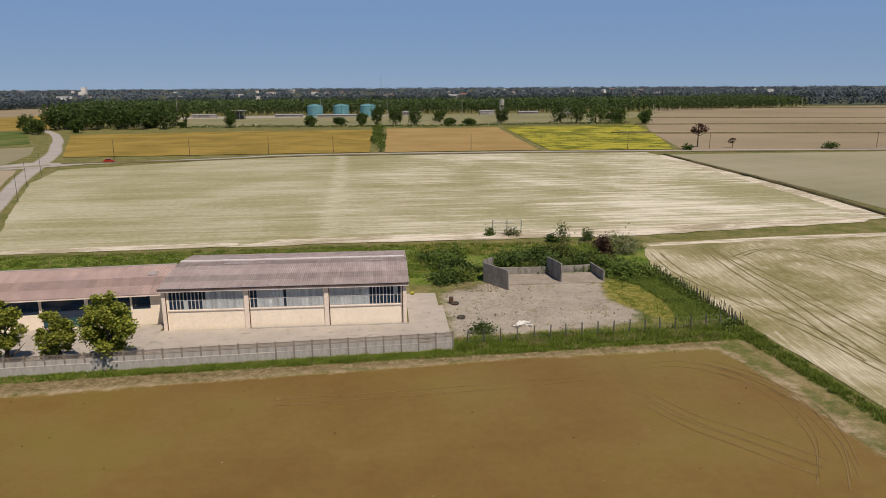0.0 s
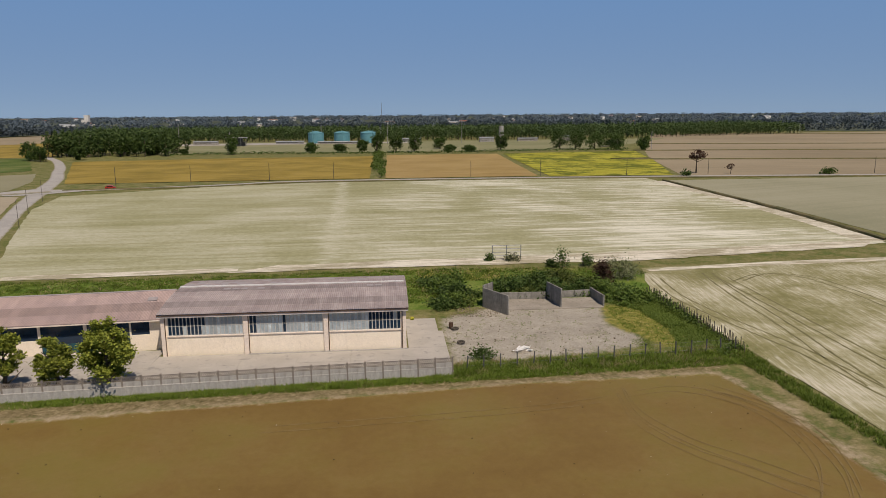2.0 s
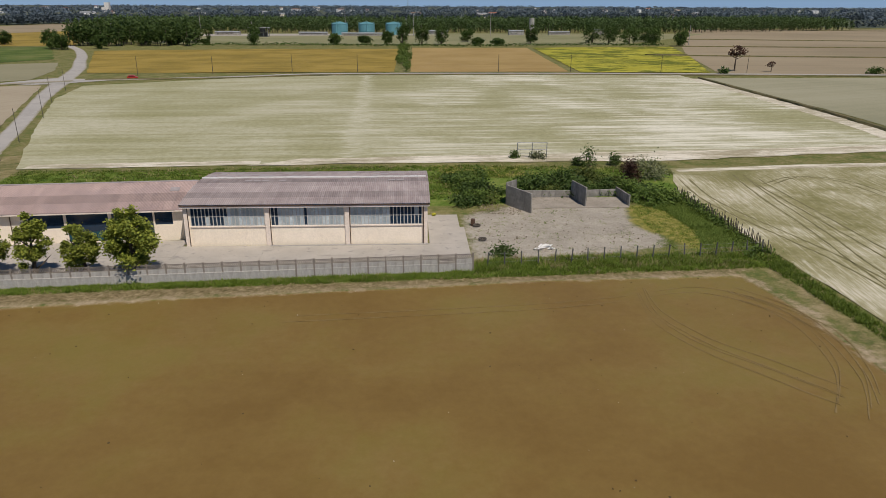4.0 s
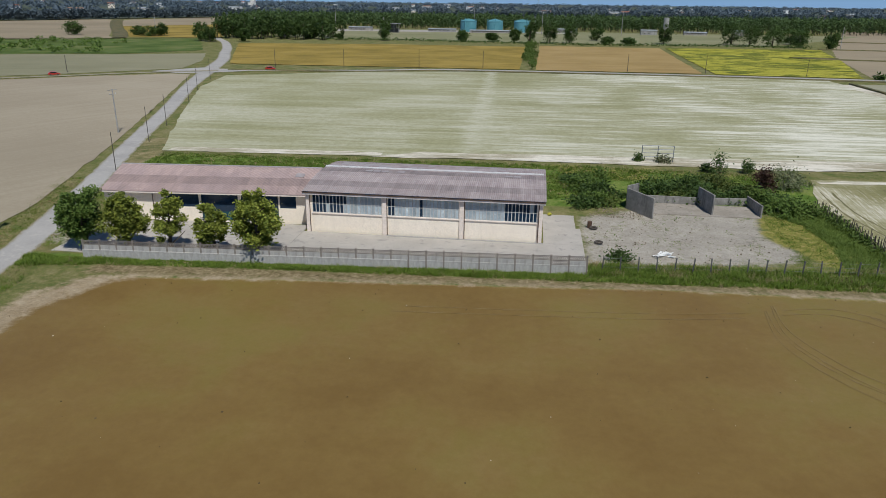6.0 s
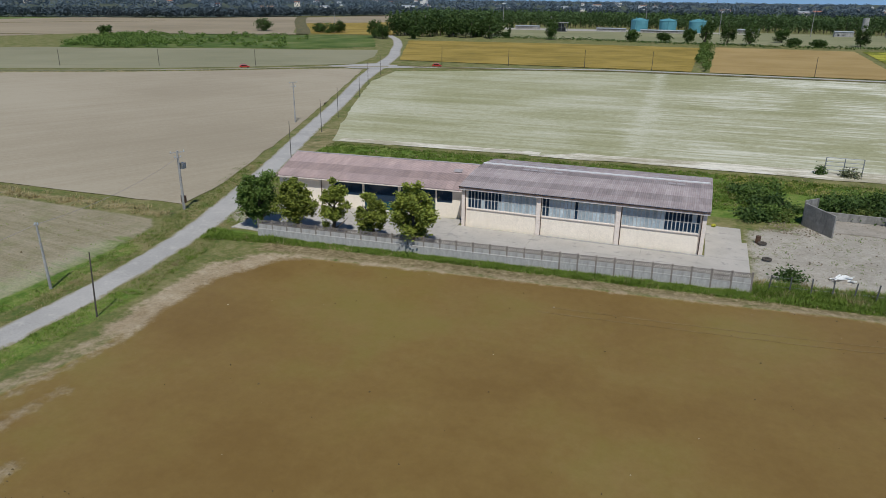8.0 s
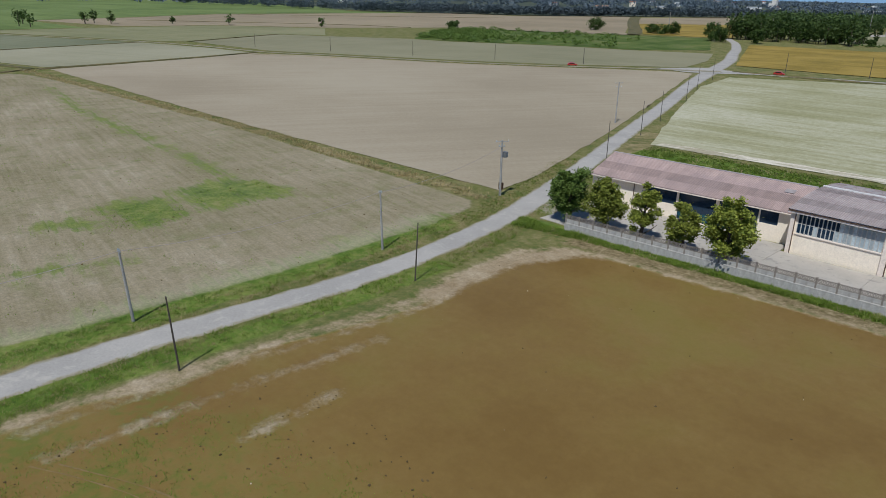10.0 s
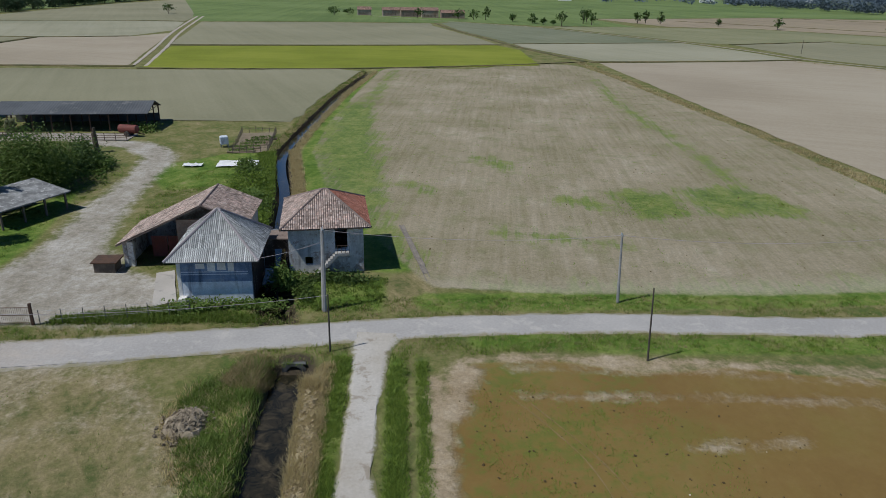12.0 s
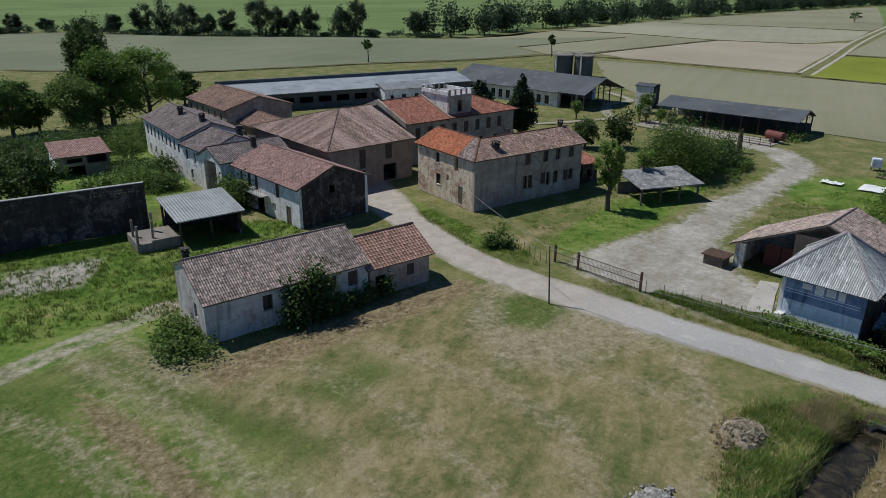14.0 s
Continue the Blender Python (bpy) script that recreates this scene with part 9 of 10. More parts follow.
for v in bm.verts:
    v.co.z = max(0, v.co.z * 0.9)
part("sack", bm, "lodged", bag)
gb = thing("water_tank", "white plastic water container on a low stand", "tank", (-125.6, -33.2, 0), 20)
bm = bmesh.new()
box(bm, -0.7, -0.7, 0.5, 0.7, 0.7, 1.9)
bmesh.ops.bevel(bm, geom=bm.edges[:], offset=0.1, segments=2, affect="EDGES")
part("container", bm, "pl_bluewhite", gb)
for x in (-0.6, 0.6):
    for y in (-0.6, 0.6):
        bm = bmesh.new()
        box(bm, x - 0.06, y - 0.06, -0.1, x + 0.06, y + 0.06, 0.5)
        part("leg", bm, "steel", gb)
for at, sx, sy, lb in (((-112.8, -28.0), 3.2, 2.0, "crumpled white plastic sheeting on the vegetable garden"), ((-111.6, -34.9), 1.5, 0.9, "small crumpled white plastic sheet in the grass")):
    ps = thing("plastic_sheet", lb, "sheet", (at[0], at[1], 0), 94)
    bm = bmesh.new()
    g = [[bm.verts.new((sx * (i / 10 - 0.5) * 2, sy * (j / 8 - 0.5) * 2, 0.12 + 0.3 * abs(noise.noise(Vector((i * 0.9, j * 0.9, sx)))))) for j in range(9)] for i in range(11)]
    for i in range(10):
        for j in range(8):
            bm.faces.new((g[i][j], g[i + 1][j], g[i + 1][j + 1], g[i][j + 1]))
    ob = part("sheet", bm, "white_wall", ps)
for k in range(5):
    bd = thing("vegetable_bed", "raised bed with green rows in the vegetable garden", "garden bed", (-122 - 2.6 * k, -29.5 + 0.5 * k, 0), 10, "vegetable beds")
    bm = bmesh.new()
    box(bm, -0.9, -2.4, -0.1, 0.9, 2.4, 0.22)
    bmesh.ops.bevel(bm, geom=bm.edges[:], offset=0.08, segments=1, affect="EDGES")
    part("soil", bm, "plot_soil", bd)
    rgb = np.random.default_rng(k)
    c = np.column_stack([rgb.uniform(-0.8, 0.8, 220), rgb.uniform(-2.3, 2.3, 220), rgb.uniform(0.2, 0.5, 220)])
    tagged(quads_mesh("leaf_rows", leaf_quads(rgb, c, 0.3), "leaf_mid", bd), "leafy green rows", kind="stuff")
sl = None
for i, (x, y) in enumerate(((-181.5, -139.8), (-184.4, -134.2))):
    s_ = thing("silo", "dark grey concrete silo with a railed top", "silo", (x, y, 0), 30 * i, "silos behind the stable")
    bm = bmesh.new()
    bar(bm, (0, 0, -0.2), (0, 0, 6.3), 2.9, 2.9, 24)
    part("shell", bm, "conc_dark", s_)
    for z in range(1, 6):
        bm = bmesh.new()
        bar(bm, (0, 0, z), (0, 0, z + 0.08), 2.96, 2.96, 24)
        part("hoop", bm, "conc_dark", s_)
    bm = bmesh.new()
    bar(bm, (0, 0, 6.3), (0, 0, 6.55), 3.35, 3.35, 24)
    part("lid", bm, "conc_brown", s_)
    bm = bmesh.new()
    for k in range(12):
        a = 6.283 * k / 12
        bar(bm, (3.1 * math.cos(a), 3.1 * math.sin(a), 6.5), (3.1 * math.cos(a), 3.1 * math.sin(a), 7.3), 0.05, n=4)
        b = a + 6.283 / 12
        bar(bm, (3.1 * math.cos(a), 3.1 * math.sin(a), 7.3), (3.1 * math.cos(b), 3.1 * math.sin(b), 7.3), 0.05, n=4)
    part("railing", bm, "steel", s_)
    bm = bmesh.new()
    bar(bm, (3.1, -0.5, 0), (3.1, -0.5, 6.4), 0.25, n=6)
    part("pipe", bm, "pl_white", s_)
hut = house("pump_hut", "narrow tall hut with a white front and flat dark roof", "hut", (-148.3, -92.5), 97, 4.2, 4.0, 5.2, None, 5.6, oh=0.3, wall="brick_shade_dark", walls={0: "pl_white"}, roof="roof_slate", tile=ETERNIT, holes={0: [(1.5, 0, 1.0, 2.2, "o")]}, cap=False)
pen = bmesh.new()
box(pen, -135.8, -80, -0.2, -130.2, -52, 0.05)
tagged(part("cattle_yard", pen, "bay_floor"), "pale concrete yard in front of the open shed", "yard", "", "structure")
pf = thing("cattle_rail", "steel tube rail round the cattle yard", "fence")
for i in range(15):
    bm = bmesh.new()
    bar(bm, (-130.0, -80 + 2 * i, -0.2), (-130.0, -80 + 2 * i, 1.3), 0.06, n=6)
    part("post", bm, "rust", pf)
for z in (0.5, 0.9, 1.3):
    bm = bmesh.new()
    bar(bm, (-130.0, -80, z), (-130.0, -52, z), 0.04, n=5)
    part("rail", bm, "rust", pf)
tr_ = thing("dead_trunk", "bare grey stump of a cut tree", "stump", (-120.8, -53.7, 0))
bm = bmesh.new()
bar(bm, (0, 0, -0.2), (0.1, 0, 3.4), 0.5, 0.4, 9)
bar(bm, (0.1, 0, 3.2), (0.5, 0.3, 4.3), 0.25, 0.15, 6)
bar(bm, (0.05, 0, 3.0), (-0.5, -0.2, 4.0), 0.25, 0.15, 6)
part("trunk", bm, "bark", tr_)


def car(at, rz):
    c = thing("car", "small red car on the far road", "car", (at[0], at[1], 0.03), rz, "cars on the far road")
    bm = bmesh.new()
    prof = [(-2.0, 0.35), (2.0, 0.35), (2.05, 0.75), (1.2, 0.9), (0.6, 1.42), (-1.1, 1.45), (-1.9, 0.95), (-2.05, 0.7)]
    A = [bm.verts.new((x, -0.82, z)) for x, z in prof]
    B = [bm.verts.new((x, 0.82, z)) for x, z in prof]
    bm.faces.new(A); bm.faces.new(B[::-1])
    for i in range(8):
        bm.faces.new((A[(i + 1) % 8], A[i], B[i], B[(i + 1) % 8]))
    bmesh.ops.recalc_face_normals(bm, faces=bm.faces[:])
    bmesh.ops.bevel(bm, geom=bm.edges[:], offset=0.07, segments=2, affect="EDGES")
    part("body", bm, "car_red", c)
    bm = bmesh.new()
    for s in (-1, 1):
        vs = [bm.verts.new((x, s * 0.826, z)) for x, z in ((-1.5, 0.98), (1.0, 0.98), (0.52, 1.34), (-1.05, 1.36))]
        bm.faces.new(vs)
    part("windows", bm, "pane", c)
    for x in (-1.25, 1.25):
        for y in (-0.75, 0.75):
            bm = bmesh.new()
            bar(bm, (x, y - 0.1, 0.31), (x, y + 0.1, 0.31), 0.31, 0.31, 14)
            w = part("wheel", bm, "pole_wood", c)


M["car_red"] = surf("red_car_paint", (0.45, 0.03, 0.02, 1), (0.4, 0.025, 0.02, 1), None, 1, 5, 0.3, 0.0, grain=0.02, spec=0.5)
car((-177, 246), 40)
car((-108, 285.5), 13)

# ---- treatment plant ----
for i, x in enumerate((-64, -39, -13.5)):
    tk = thing("storage_tank", "round teal storage tank with a domed roof", "tank", (x, 690, 0), 25 * i, "tanks of the plant")
    bm = bmesh.new()
    bar(bm, (0, 0, -0.3), (0, 0, 9.5), 7.6, 7.6, 36)
    for z in (3.1, 6.3, 9.3):
        bar(bm, (0, 0, z), (0, 0, z + 0.25), 7.75, 7.75, 36)
    part("shell", bm, "teal_paint", tk)
    bm = bmesh.new()
    bar(bm, (0, 0, 9.5), (0, 0, 11.0), 7.6, 3.5, 36)
    bar(bm, (0, 0, 11.0), (0, 0, 11.6), 3.5, 0.8, 36)
    part("dome", bm, "teal_paint", tk)
    bm = bmesh.new()
    for k in range(18):
        a, b = 6.283 * k / 18, 6.283 * (k + 1) / 18
        bar(bm, (7.5 * math.cos(a), 7.5 * math.sin(a), 9.5), (7.5 * math.cos(a), 7.5 * math.sin(a), 10.7), 0.06, n=4)
        bar(bm, (7.5 * math.cos(a), 7.5 * math.sin(a), 10.7), (7.5 * math.cos(b), 7.5 * math.sin(b), 10.7), 0.06, n=4)
    part("railing", bm, "teal_paint", tk)
    bm = bmesh.new()
    bar(bm, (-2.5, -7.7, 0), (-2.5, -7.7, 12.5), 0.35, n=8)
    part("pipe", bm, "teal_paint", tk)
s2 = thing("plant_silo", "slim pale grey silo on legs", "silo", (122, 715, 0))
bm = bmesh.new()
bar(bm, (0, 0, 4), (0, 0, 14.5), 2.5, 2.5, 18)
bar(bm, (0, 0, 2.0), (0, 0, 4), 0.6, 2.5, 18)
part("shell", bm, "conc_wall", s2)
for x in (-2, 2):
    for y in (-2, 2):
        bm = bmesh.new()
        bar(bm, (x, y, -0.2), (x, y, 5), 0.2, n=6)
        part("leg", bm, "steel", s2)
cb = thing("control_building", "two-storey open steel control building with a flat roof", "building", (-138, 640, 0))
bm = bmesh.new()
for z in (0, 3.6):
    box(bm, -0, 0, z - (0.3 if z == 0 else 0), 16, 8, z + 0.3)
part("floor_slab", bm, "conc_dark", cb)
bm = bmesh.new()
box(bm, -1, -1, 7.4, 17, 9, 7.8)
part("roof", bm, "conc_wall", cb)
for k in range(5):
    for y in (0.3, 7.7):
        bm = bmesh.new()
        box(bm, 0.2 + 3.85 * k, y - 0.2, 0, 0.6 + 3.85 * k, y + 0.2, 7.4)
        part("column", bm, "steel", cb)
bm = bmesh.new()
box(bm, 1, 2, 0.3, 15, 7, 3.4)
box(bm, 4, 2, 3.9, 13, 7, 7.0)
part("wall", bm, "conc_dark", cb)
for i, (x, y, w, d, h) in enumerate(((-175, 668, 22, 6, 3), (-100, 672, 26, 5, 2.4), (-60, 662, 40, 4, 2.2), (95, 680, 14, 7, 4), (175, 680, 10, 6, 5), (20, 700, 18, 6, 3), (135, 690, 20, 6, 2.5))):
    house("plant_shed", "low grey service building of the treatment plant", "building", (x, y), 0, w, d, h, None, h + 0.6, wall="conc_wall" if i % 2 else "yard", roof="roof_grey", tile=(1.2, 0.05, 0), holes={0: [(2 + 4 * k, 0.8, 1.5, 1.2, "o") for k in range(int(w / 5))]}, cap=False)


# ---- far trees ----
def wood(name, label, places, hs, rs, leaf, size, per, seed, trunks=False, lowest=0.08, kind="stuff", top=False):
    rg_ = np.random.default_rng(seed)
    n = len(places)
    hh = hs[0] + (hs[1] - hs[0]) * rg_.random(n)
    rr = rs[0] + (rs[1] - rs[0]) * rg_.random(n)
    k = per
    d = rg_.normal(size=(n, k, 3))
    d /= np.linalg.norm(d, axis=2)[:, :, None]
    d *= rg_.uniform(0.35, 1.0, (n, k, 1)) ** 0.5
    lump = 0.8 + 0.3 * np.sin(d[:, :, 0:1] * 5 + rg_.uniform(0, 6, (n, 1, 1))) * np.sin(d[:, :, 2:3] * 4 + rg_.uniform(0, 6, (n, 1, 1)))
    d *= lump
    rz = hh * (1 - lowest) / 2
    c = np.stack([places[:, 0, None] + d[:, :, 0] * rr[:, None], places[:, 1, None] + d[:, :, 1] * rr[:, None], (hh * lowest)[:, None] + rz[:, None] * (1 + d[:, :, 2])], -1)
    q = leaf_quads(rg_, c.reshape(-1, 3), size, 0.3)
    if trunks:
        t = []
        for (x, y), h, r in zip(places, hh, rr):
            w = 0.018 * h
            for a, b in (((-w, 0), (w, 0)), ((0, -w), (0, w))):
                t.append([(x + a[0], y + a[1], -0.2), (x + b[0], y + b[1], -0.2), (x + b[0] * 0.6, y + b[1] * 0.6, h * 0.6), (x + a[0] * 0.6, y + a[1] * 0.6, h * 0.6)])
        tq = np.array(t)
        ob2 = quads_mesh(name + "_trunks", tq, "bark")
        tagged(ob2, "trunks of " + label, "trees", "", "stuff")
    return tagged(quads_mesh(name, q, leaf), label, "trees", "", "stuff")


rg = np.random.default_rng(5)
pl = []
for row in range(9):
    for x in np.arange(-330, 520, 6.5):
        f = max(0, x - 250) / 300
        pl.append((x + rg.normal() * 0.7, 728 + row * 16 + f * 110 + rg.normal()))
wood("poplar_plantation", "even rows of a poplar plantation", np.array(pl), (13.5, 17), (2.4, 3.4), "leaf_far", 1.7, 130, 6, True, 0.02)
gv = np.column_stack([rg.uniform(-232, -150, 90), rg.uniform(500, 560, 90)])
wood("grove", "dense dark grove beside the wheat field", gv, (12, 19), (3.5, 5.5), "leaf_dark", 1.7, 170, 7, True, 0.03)
for i, (x, y, h, r) in enumerate(((-226, 470, 14, 5), (-216, 462, 11, 4), (-196, 472, 10, 4.5), (-108, 515, 15, 5), (-52, 520, 9, 4.5), (-31, 520, 8, 4.5), (-15, 522, 11, 4), (-4, 520, 17, 4.5), (10, 522, 18, 5), (24, 525, 17, 5), (46, 560, 12, 5), (92, 540, 15, 6), (-165, 520, 6, 5), (-142, 516, 5, 3), (50, 516, 6, 5), (64, 516, 6, 5), (195, 510, 13, 5), (205, 535, 8, 4), (178, 520, 15, 6), (164, 530, 15, 7), (150, 535, 16, 7), (140, 545, 16, 7), (186, 560, 13, 7), (-287, 513, 9, 7), (-300, 520, 8, 6), (-280, 517, 11, 4.5), (-349, 514, 11, 6.5), (-415, 412, 8, 5))):
    tree("field_tree", "leafy tree standing at the edge of the fields", (x, y), h, r * 1.15, h * 0.05, "leaf_dark", 0.95, 2200, 200 + i, clumps=24, tight=0.24, group="trees along the far fields")
tree("lone_tree", "lone dark tree with a bare trunk and flat crown", (148, 318), 11.5, 4.6, 6.5, "leaf_rust", 0.9, 420, 240, clumps=12)
tree("lone_tree", "small leaning reddish tree", (162, 312), 5.2, 2.2, 2.0, "leaf_rust", 0.7, 120, 241, clumps=6)
bush("shrub", "round dark shrub beside the far road", (205, 304), 3.4, 3.4, 2.6, "leaf_dark", 0.8, 420, 242)
bush("shrub", "dark shrubs beside the far road", (137, 305), 3.0, 2.6, 2.0, "leaf_dark", 0.8, 300, 243)
wood("field_hedge", "hedge of tall bushes between the wheat fields", np.column_stack([rg.uniform(-5, 0.5, 60), rg.uniform(314, 474, 60)]), (2.5, 5.5), (1.6, 2.6), "leaf_mid", 0.9, 50, 8)
ss = scatter([(-338, 303), (-311, 309), (-254, 340), (-220, 352), (-250, 420), (-300, 455), (-400, 425), (-385, 362)], 150, rg)
ss = np.concatenate([ss, scatter([(-338, 303), (-300, 312), (-310, 360), (-400, 425), (-385, 362)], 160, rg)])
wood("shrub_strip", "low shrubs between the fields", ss, (1.2, 4.0), (2, 4.5), "leaf_mid", 1.0, 50, 9)
wood("yard_hedge", "low hedge in front of the treatment plant", np.column_stack([np.linspace(-150, 180, 110), 503 + 8 * np.sin(np.linspace(0, 9, 110))]), (1.5, 3.0), (2, 3), "leaf_dark", 1.1, 24, 10)
# wood along the river to the south and far woods round about
sl_ = [(-254, -286), (-298, -278), (-340, -290), (-400, -294), (-494, -308), (-611, -318), (-790, -328), (-1065, -330), (-1500, -340)]
sp = []
for (x0, y0), (x1, y1) in zip(sl_, sl_[1:]):
    k = int(math.hypot(x1 - x0, y1 - y0) / 3.6)
    for j in range(k):
        f = rg.random()
        sp.append((x0 + (x1 - x0) * f + rg.normal() * 3, y0 + (y1 - y0) * f + rg.normal() * 6 - 8 * rg.random()))
wood("river_wood", "uneven row of leafy trees beyond the fields", np.array(sp), (9, 22), (4.5, 8), "leaf_river", 1.3, 330, 11, True, 0.0)
hd = band([(-40, -470), (-87, -434), (-113, -432), (-160, -364), (-193, -335), (-225, -305), (-256, -277)], -3, 3, 150, rg)
wood("river_hedge", "low hedge of bushes at the foot of the trees", hd, (2.0, 5.0), (2.5, 4.0), "leaf_river", 0.9, 90, 14, False, 0.0)
for i, (x, y, h, r) in enumerate(((-60, -455, 17, 9), (-72, -450, 14, 8), (-84, -442, 20, 9), (-97, -440, 11, 5), (-112, -438, 8, 5), (-127, -420, 8, 5), (-136, -404, 11, 5), (-146, -392, 17, 8), (-153, -380, 20, 8), (-161, -370, 19, 8), (-170, -364, 12, 6), (-178, -357, 15, 6), (-189, -345, 23, 8.5), (-196, -338, 17, 6), (-203, -333, 15, 5.5), (-209, -326, 18, 6), (-221, -316, 17, 6.5), (-226, -310, 21, 7), (-251, -288, 16, 7))):
    tree("river_tree", "dark leafy tree in the row beyond the fields", (x, y), h, r, h * 0.06, "leaf_river", 0.7, 5000, 300 + i, clumps=34, tight=0.19, group="trees along the river")
bx = []
for (x0, y0, x1, y1, k) in ((-1300, 560, -816, 612, 110), (-816, 612, -611, 740, 220), (-611, 740, -538, 885, 190), (-538, 885, -440, 1050, 170), (-440, 1050, -300, 1240, 120), (-300, 1240, 500, 1300, 340), (500, 1300, 1500, 1150, 260), (560, 870, 1500, 960, 220)):
    f = rg.random(k)
    bx.append(np.column_stack([x0 + (x1 - x0) * f + rg.normal(size=k) * 6, y0 + (y1 - y0) * f + np.abs(rg.normal(size=k)) * 22]))
wood("far_wood", "far belt of dark woods", np.concatenate(bx), (9, 15), (6, 10), "leaf_haze_tint", 2.4, 80, 12)
bx = []
for dist, k, hmax in ((1600, 420, 16), (2000, 600, 16), (2500, 800, 18), (3100, 900, 20), (4200, 1100, 24)):
    a = rg.uniform(radians(38), radians(190), k)
    r_ = dist * (1 + 0.08 * rg.normal(size=k))
    bx.append(np.column_stack([r_ * np.cos(a), r_ * np.sin(a)]))
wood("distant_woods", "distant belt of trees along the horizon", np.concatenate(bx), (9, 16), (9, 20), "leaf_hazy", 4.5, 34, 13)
# distant hamlets
def far_house(x, y, rz, L, W, h, wm, rm):
    house("distant_house", "distant pale house with a pitched roof", "house", (x, y), rz, L, W, h, None, h + 2.0, wall=wm, roof=rm, tile=(2.5, 0.05, 0), t=0.5, holes={0: [(1.5 + 3 * k, 1.0, 1.2, 1.6, "o") for k in range(int(L / 3.5))]}, cap=False)


rh = random.Random(9)
for i in range(74):
    a = radians(rh.choice((rh.uniform(60, 128), rh.uniform(128, 180), rh.uniform(78, 125))))
    d = rh.uniform(1400, 3300)
    far_house(d * math.cos(a), d * math.sin(a), rh.uniform(0, 90), rh.uniform(10, 30), rh.uniform(8, 12), rh.uniform(5, 11), rh.choice(("white_wall", "white_wall", "cream")), rh.choice(("tile_red", "tile_brown", "roof_grey")))
for i, (x, y, rz, L, W, h) in enumerate(((-640, -20, 95, 16, 10, 5), (-632, -4, 95, 18, 9, 5.5), (-622, 14, 95, 14, 10, 6), (-616, 30, 95, 20, 9, 4.5), (-645, -42, 95, 12, 8, 5))):
    house("distant_farm", "low farm building with a brown tile roof among trees", "house", (x, y), rz, L, W, h, None, h + 2.2, wall="pl_brown" if i % 2 else "pl_grey", roof="tile_brown", tile=(1.2, 0.05, 0), t=0.5, holes={0: [(1.5 + 3 * k, 0.8, 1.1, 1.6, "o") for k in range(int(L / 3.5))]}, cap=False)
for i, (x, y, h, r) in enumerate(((-640, -62, 8, 9), (-650, -50, 7, 7), (-612, 10, 9, 6), (-604, 44, 10, 7), (-600, 56, 9, 6), (-600, 66, 12, 4.5), (-585, 86, 7, 4), (-560, 98, 8, 6), (-545, 104, 5, 3.5), (-540, 110, 4, 3), (-528, 114, 12, 5), (-570, 140, 12, 5), (-600, 150, 12, 4), (-555, 143, 12, 5), (-590, 190, 11, 4), (-600, 200, 11, 4), (-584, 207, 11, 5), (-560, 245, 6, 3), (-611, -194, 9, 7), (-226, -180, 9, 1.6), (-157, -209, 8, 2.0), (-75, -245, 4, 4), (-535, 280, 9, 5), (-480, 330, 7, 4))):
    tree("field_tree", "dark tree standing alone among the fields", (x, y), h, r * 0.85, h * (0.55 if r < 2.5 else 0.18), "leaf_dark", 1.3, 200, 260 + i, clumps=12, group="trees among the west fields")
mast = pole("radio_mast", "tall thin lattice radio mast on the horizon", (0, 2600), 62, "steel", 0.8)
wt = thing("white_tower", "distant plain white tower", "tower", (-800, 2000, 0))
bm = bmesh.new()
box(bm, -6, -6, -0.5, 6, 6, 26)
box(bm, -14, -6, -0.5, -7, 6, 14)
part("wall", bm, "pl_white", wt)

# low field banks
for i, pts in enumerate(([(300, 392), (146, 414), (165, 420)], [(600, 440), (366, 480), (185, 503)], [(700, 530), (432, 566), (225, 606)], [(113.5, 145), (117.5, 190), (118.5, 285)], [(1100, 690), (596, 783), (330, 842)])):
    ribbon("field_bank", pts, [3.5 if i != 3 else 1.7] * len(pts), "ditch", 0.06, "dark grassy bank between fields", "bank", 0.5, 6, 0.5)
for k, pts in enumerate(([(-53, -262), (-89, -225), (-122, -213), (-156, -204), (-188, -191), (-229, -184.5), (-248, -177), (-274, -177.5), (-358, -178)], [(-231, -184), (-241, -156), (-243, -133), (-246, -92)], [(-240, -89), (-242, -54), (-247, -20), (-262, 30), (-280, 70)], [(-326, -104.5), (-339.5, -29), (-355, 48)], [(-540, 22), (-467, 30.5), (-396, 44), (-346, 53), (-281, 71)], [(-279, 72), (-284, 97), (-291.5, 136), (-301, 170)], [(-248, -215.5), (-336, -218)], [(-350, -278), (-361, -233), (-358.5, -179), (-373, -139.5)], [(-482, -261), (-506, -187), (-508, -150)], [(-362, 54), (-380, 124), (-387, 151)], [(-380, 174), (-414, 250)], [(-640, 240), (-513, 358), (-442, 390)], [(-754, 381), (-678, 473), (-560, 640)])):
    ribbon("field_bank", pts, [(2.4 if k in (0, 1, 4, 5) else 1.4)] * len(pts), "ditch", 0.03, "low grassy bank between fields", "bank", 0.6, 3, 0.25)
ribbon("verge_bank", [(-125, 283), (-72, 288.5), (-31, 301), (81, 301), (222, 291)], [3] * 5, "ditch", 0.03, "dry grassy verge of the far road", "bank", 0.4, 5, 0.25)

ribbon("scrub_strip", [(-292, 480), (-330, 545), (-400, 655), (-470, 770), (-515, 848)], [10, 12, 12, 13, 14], "ditch", 0.06, "strip of rough scrub between far fields", "bank", 0.6, 5, 0.4)

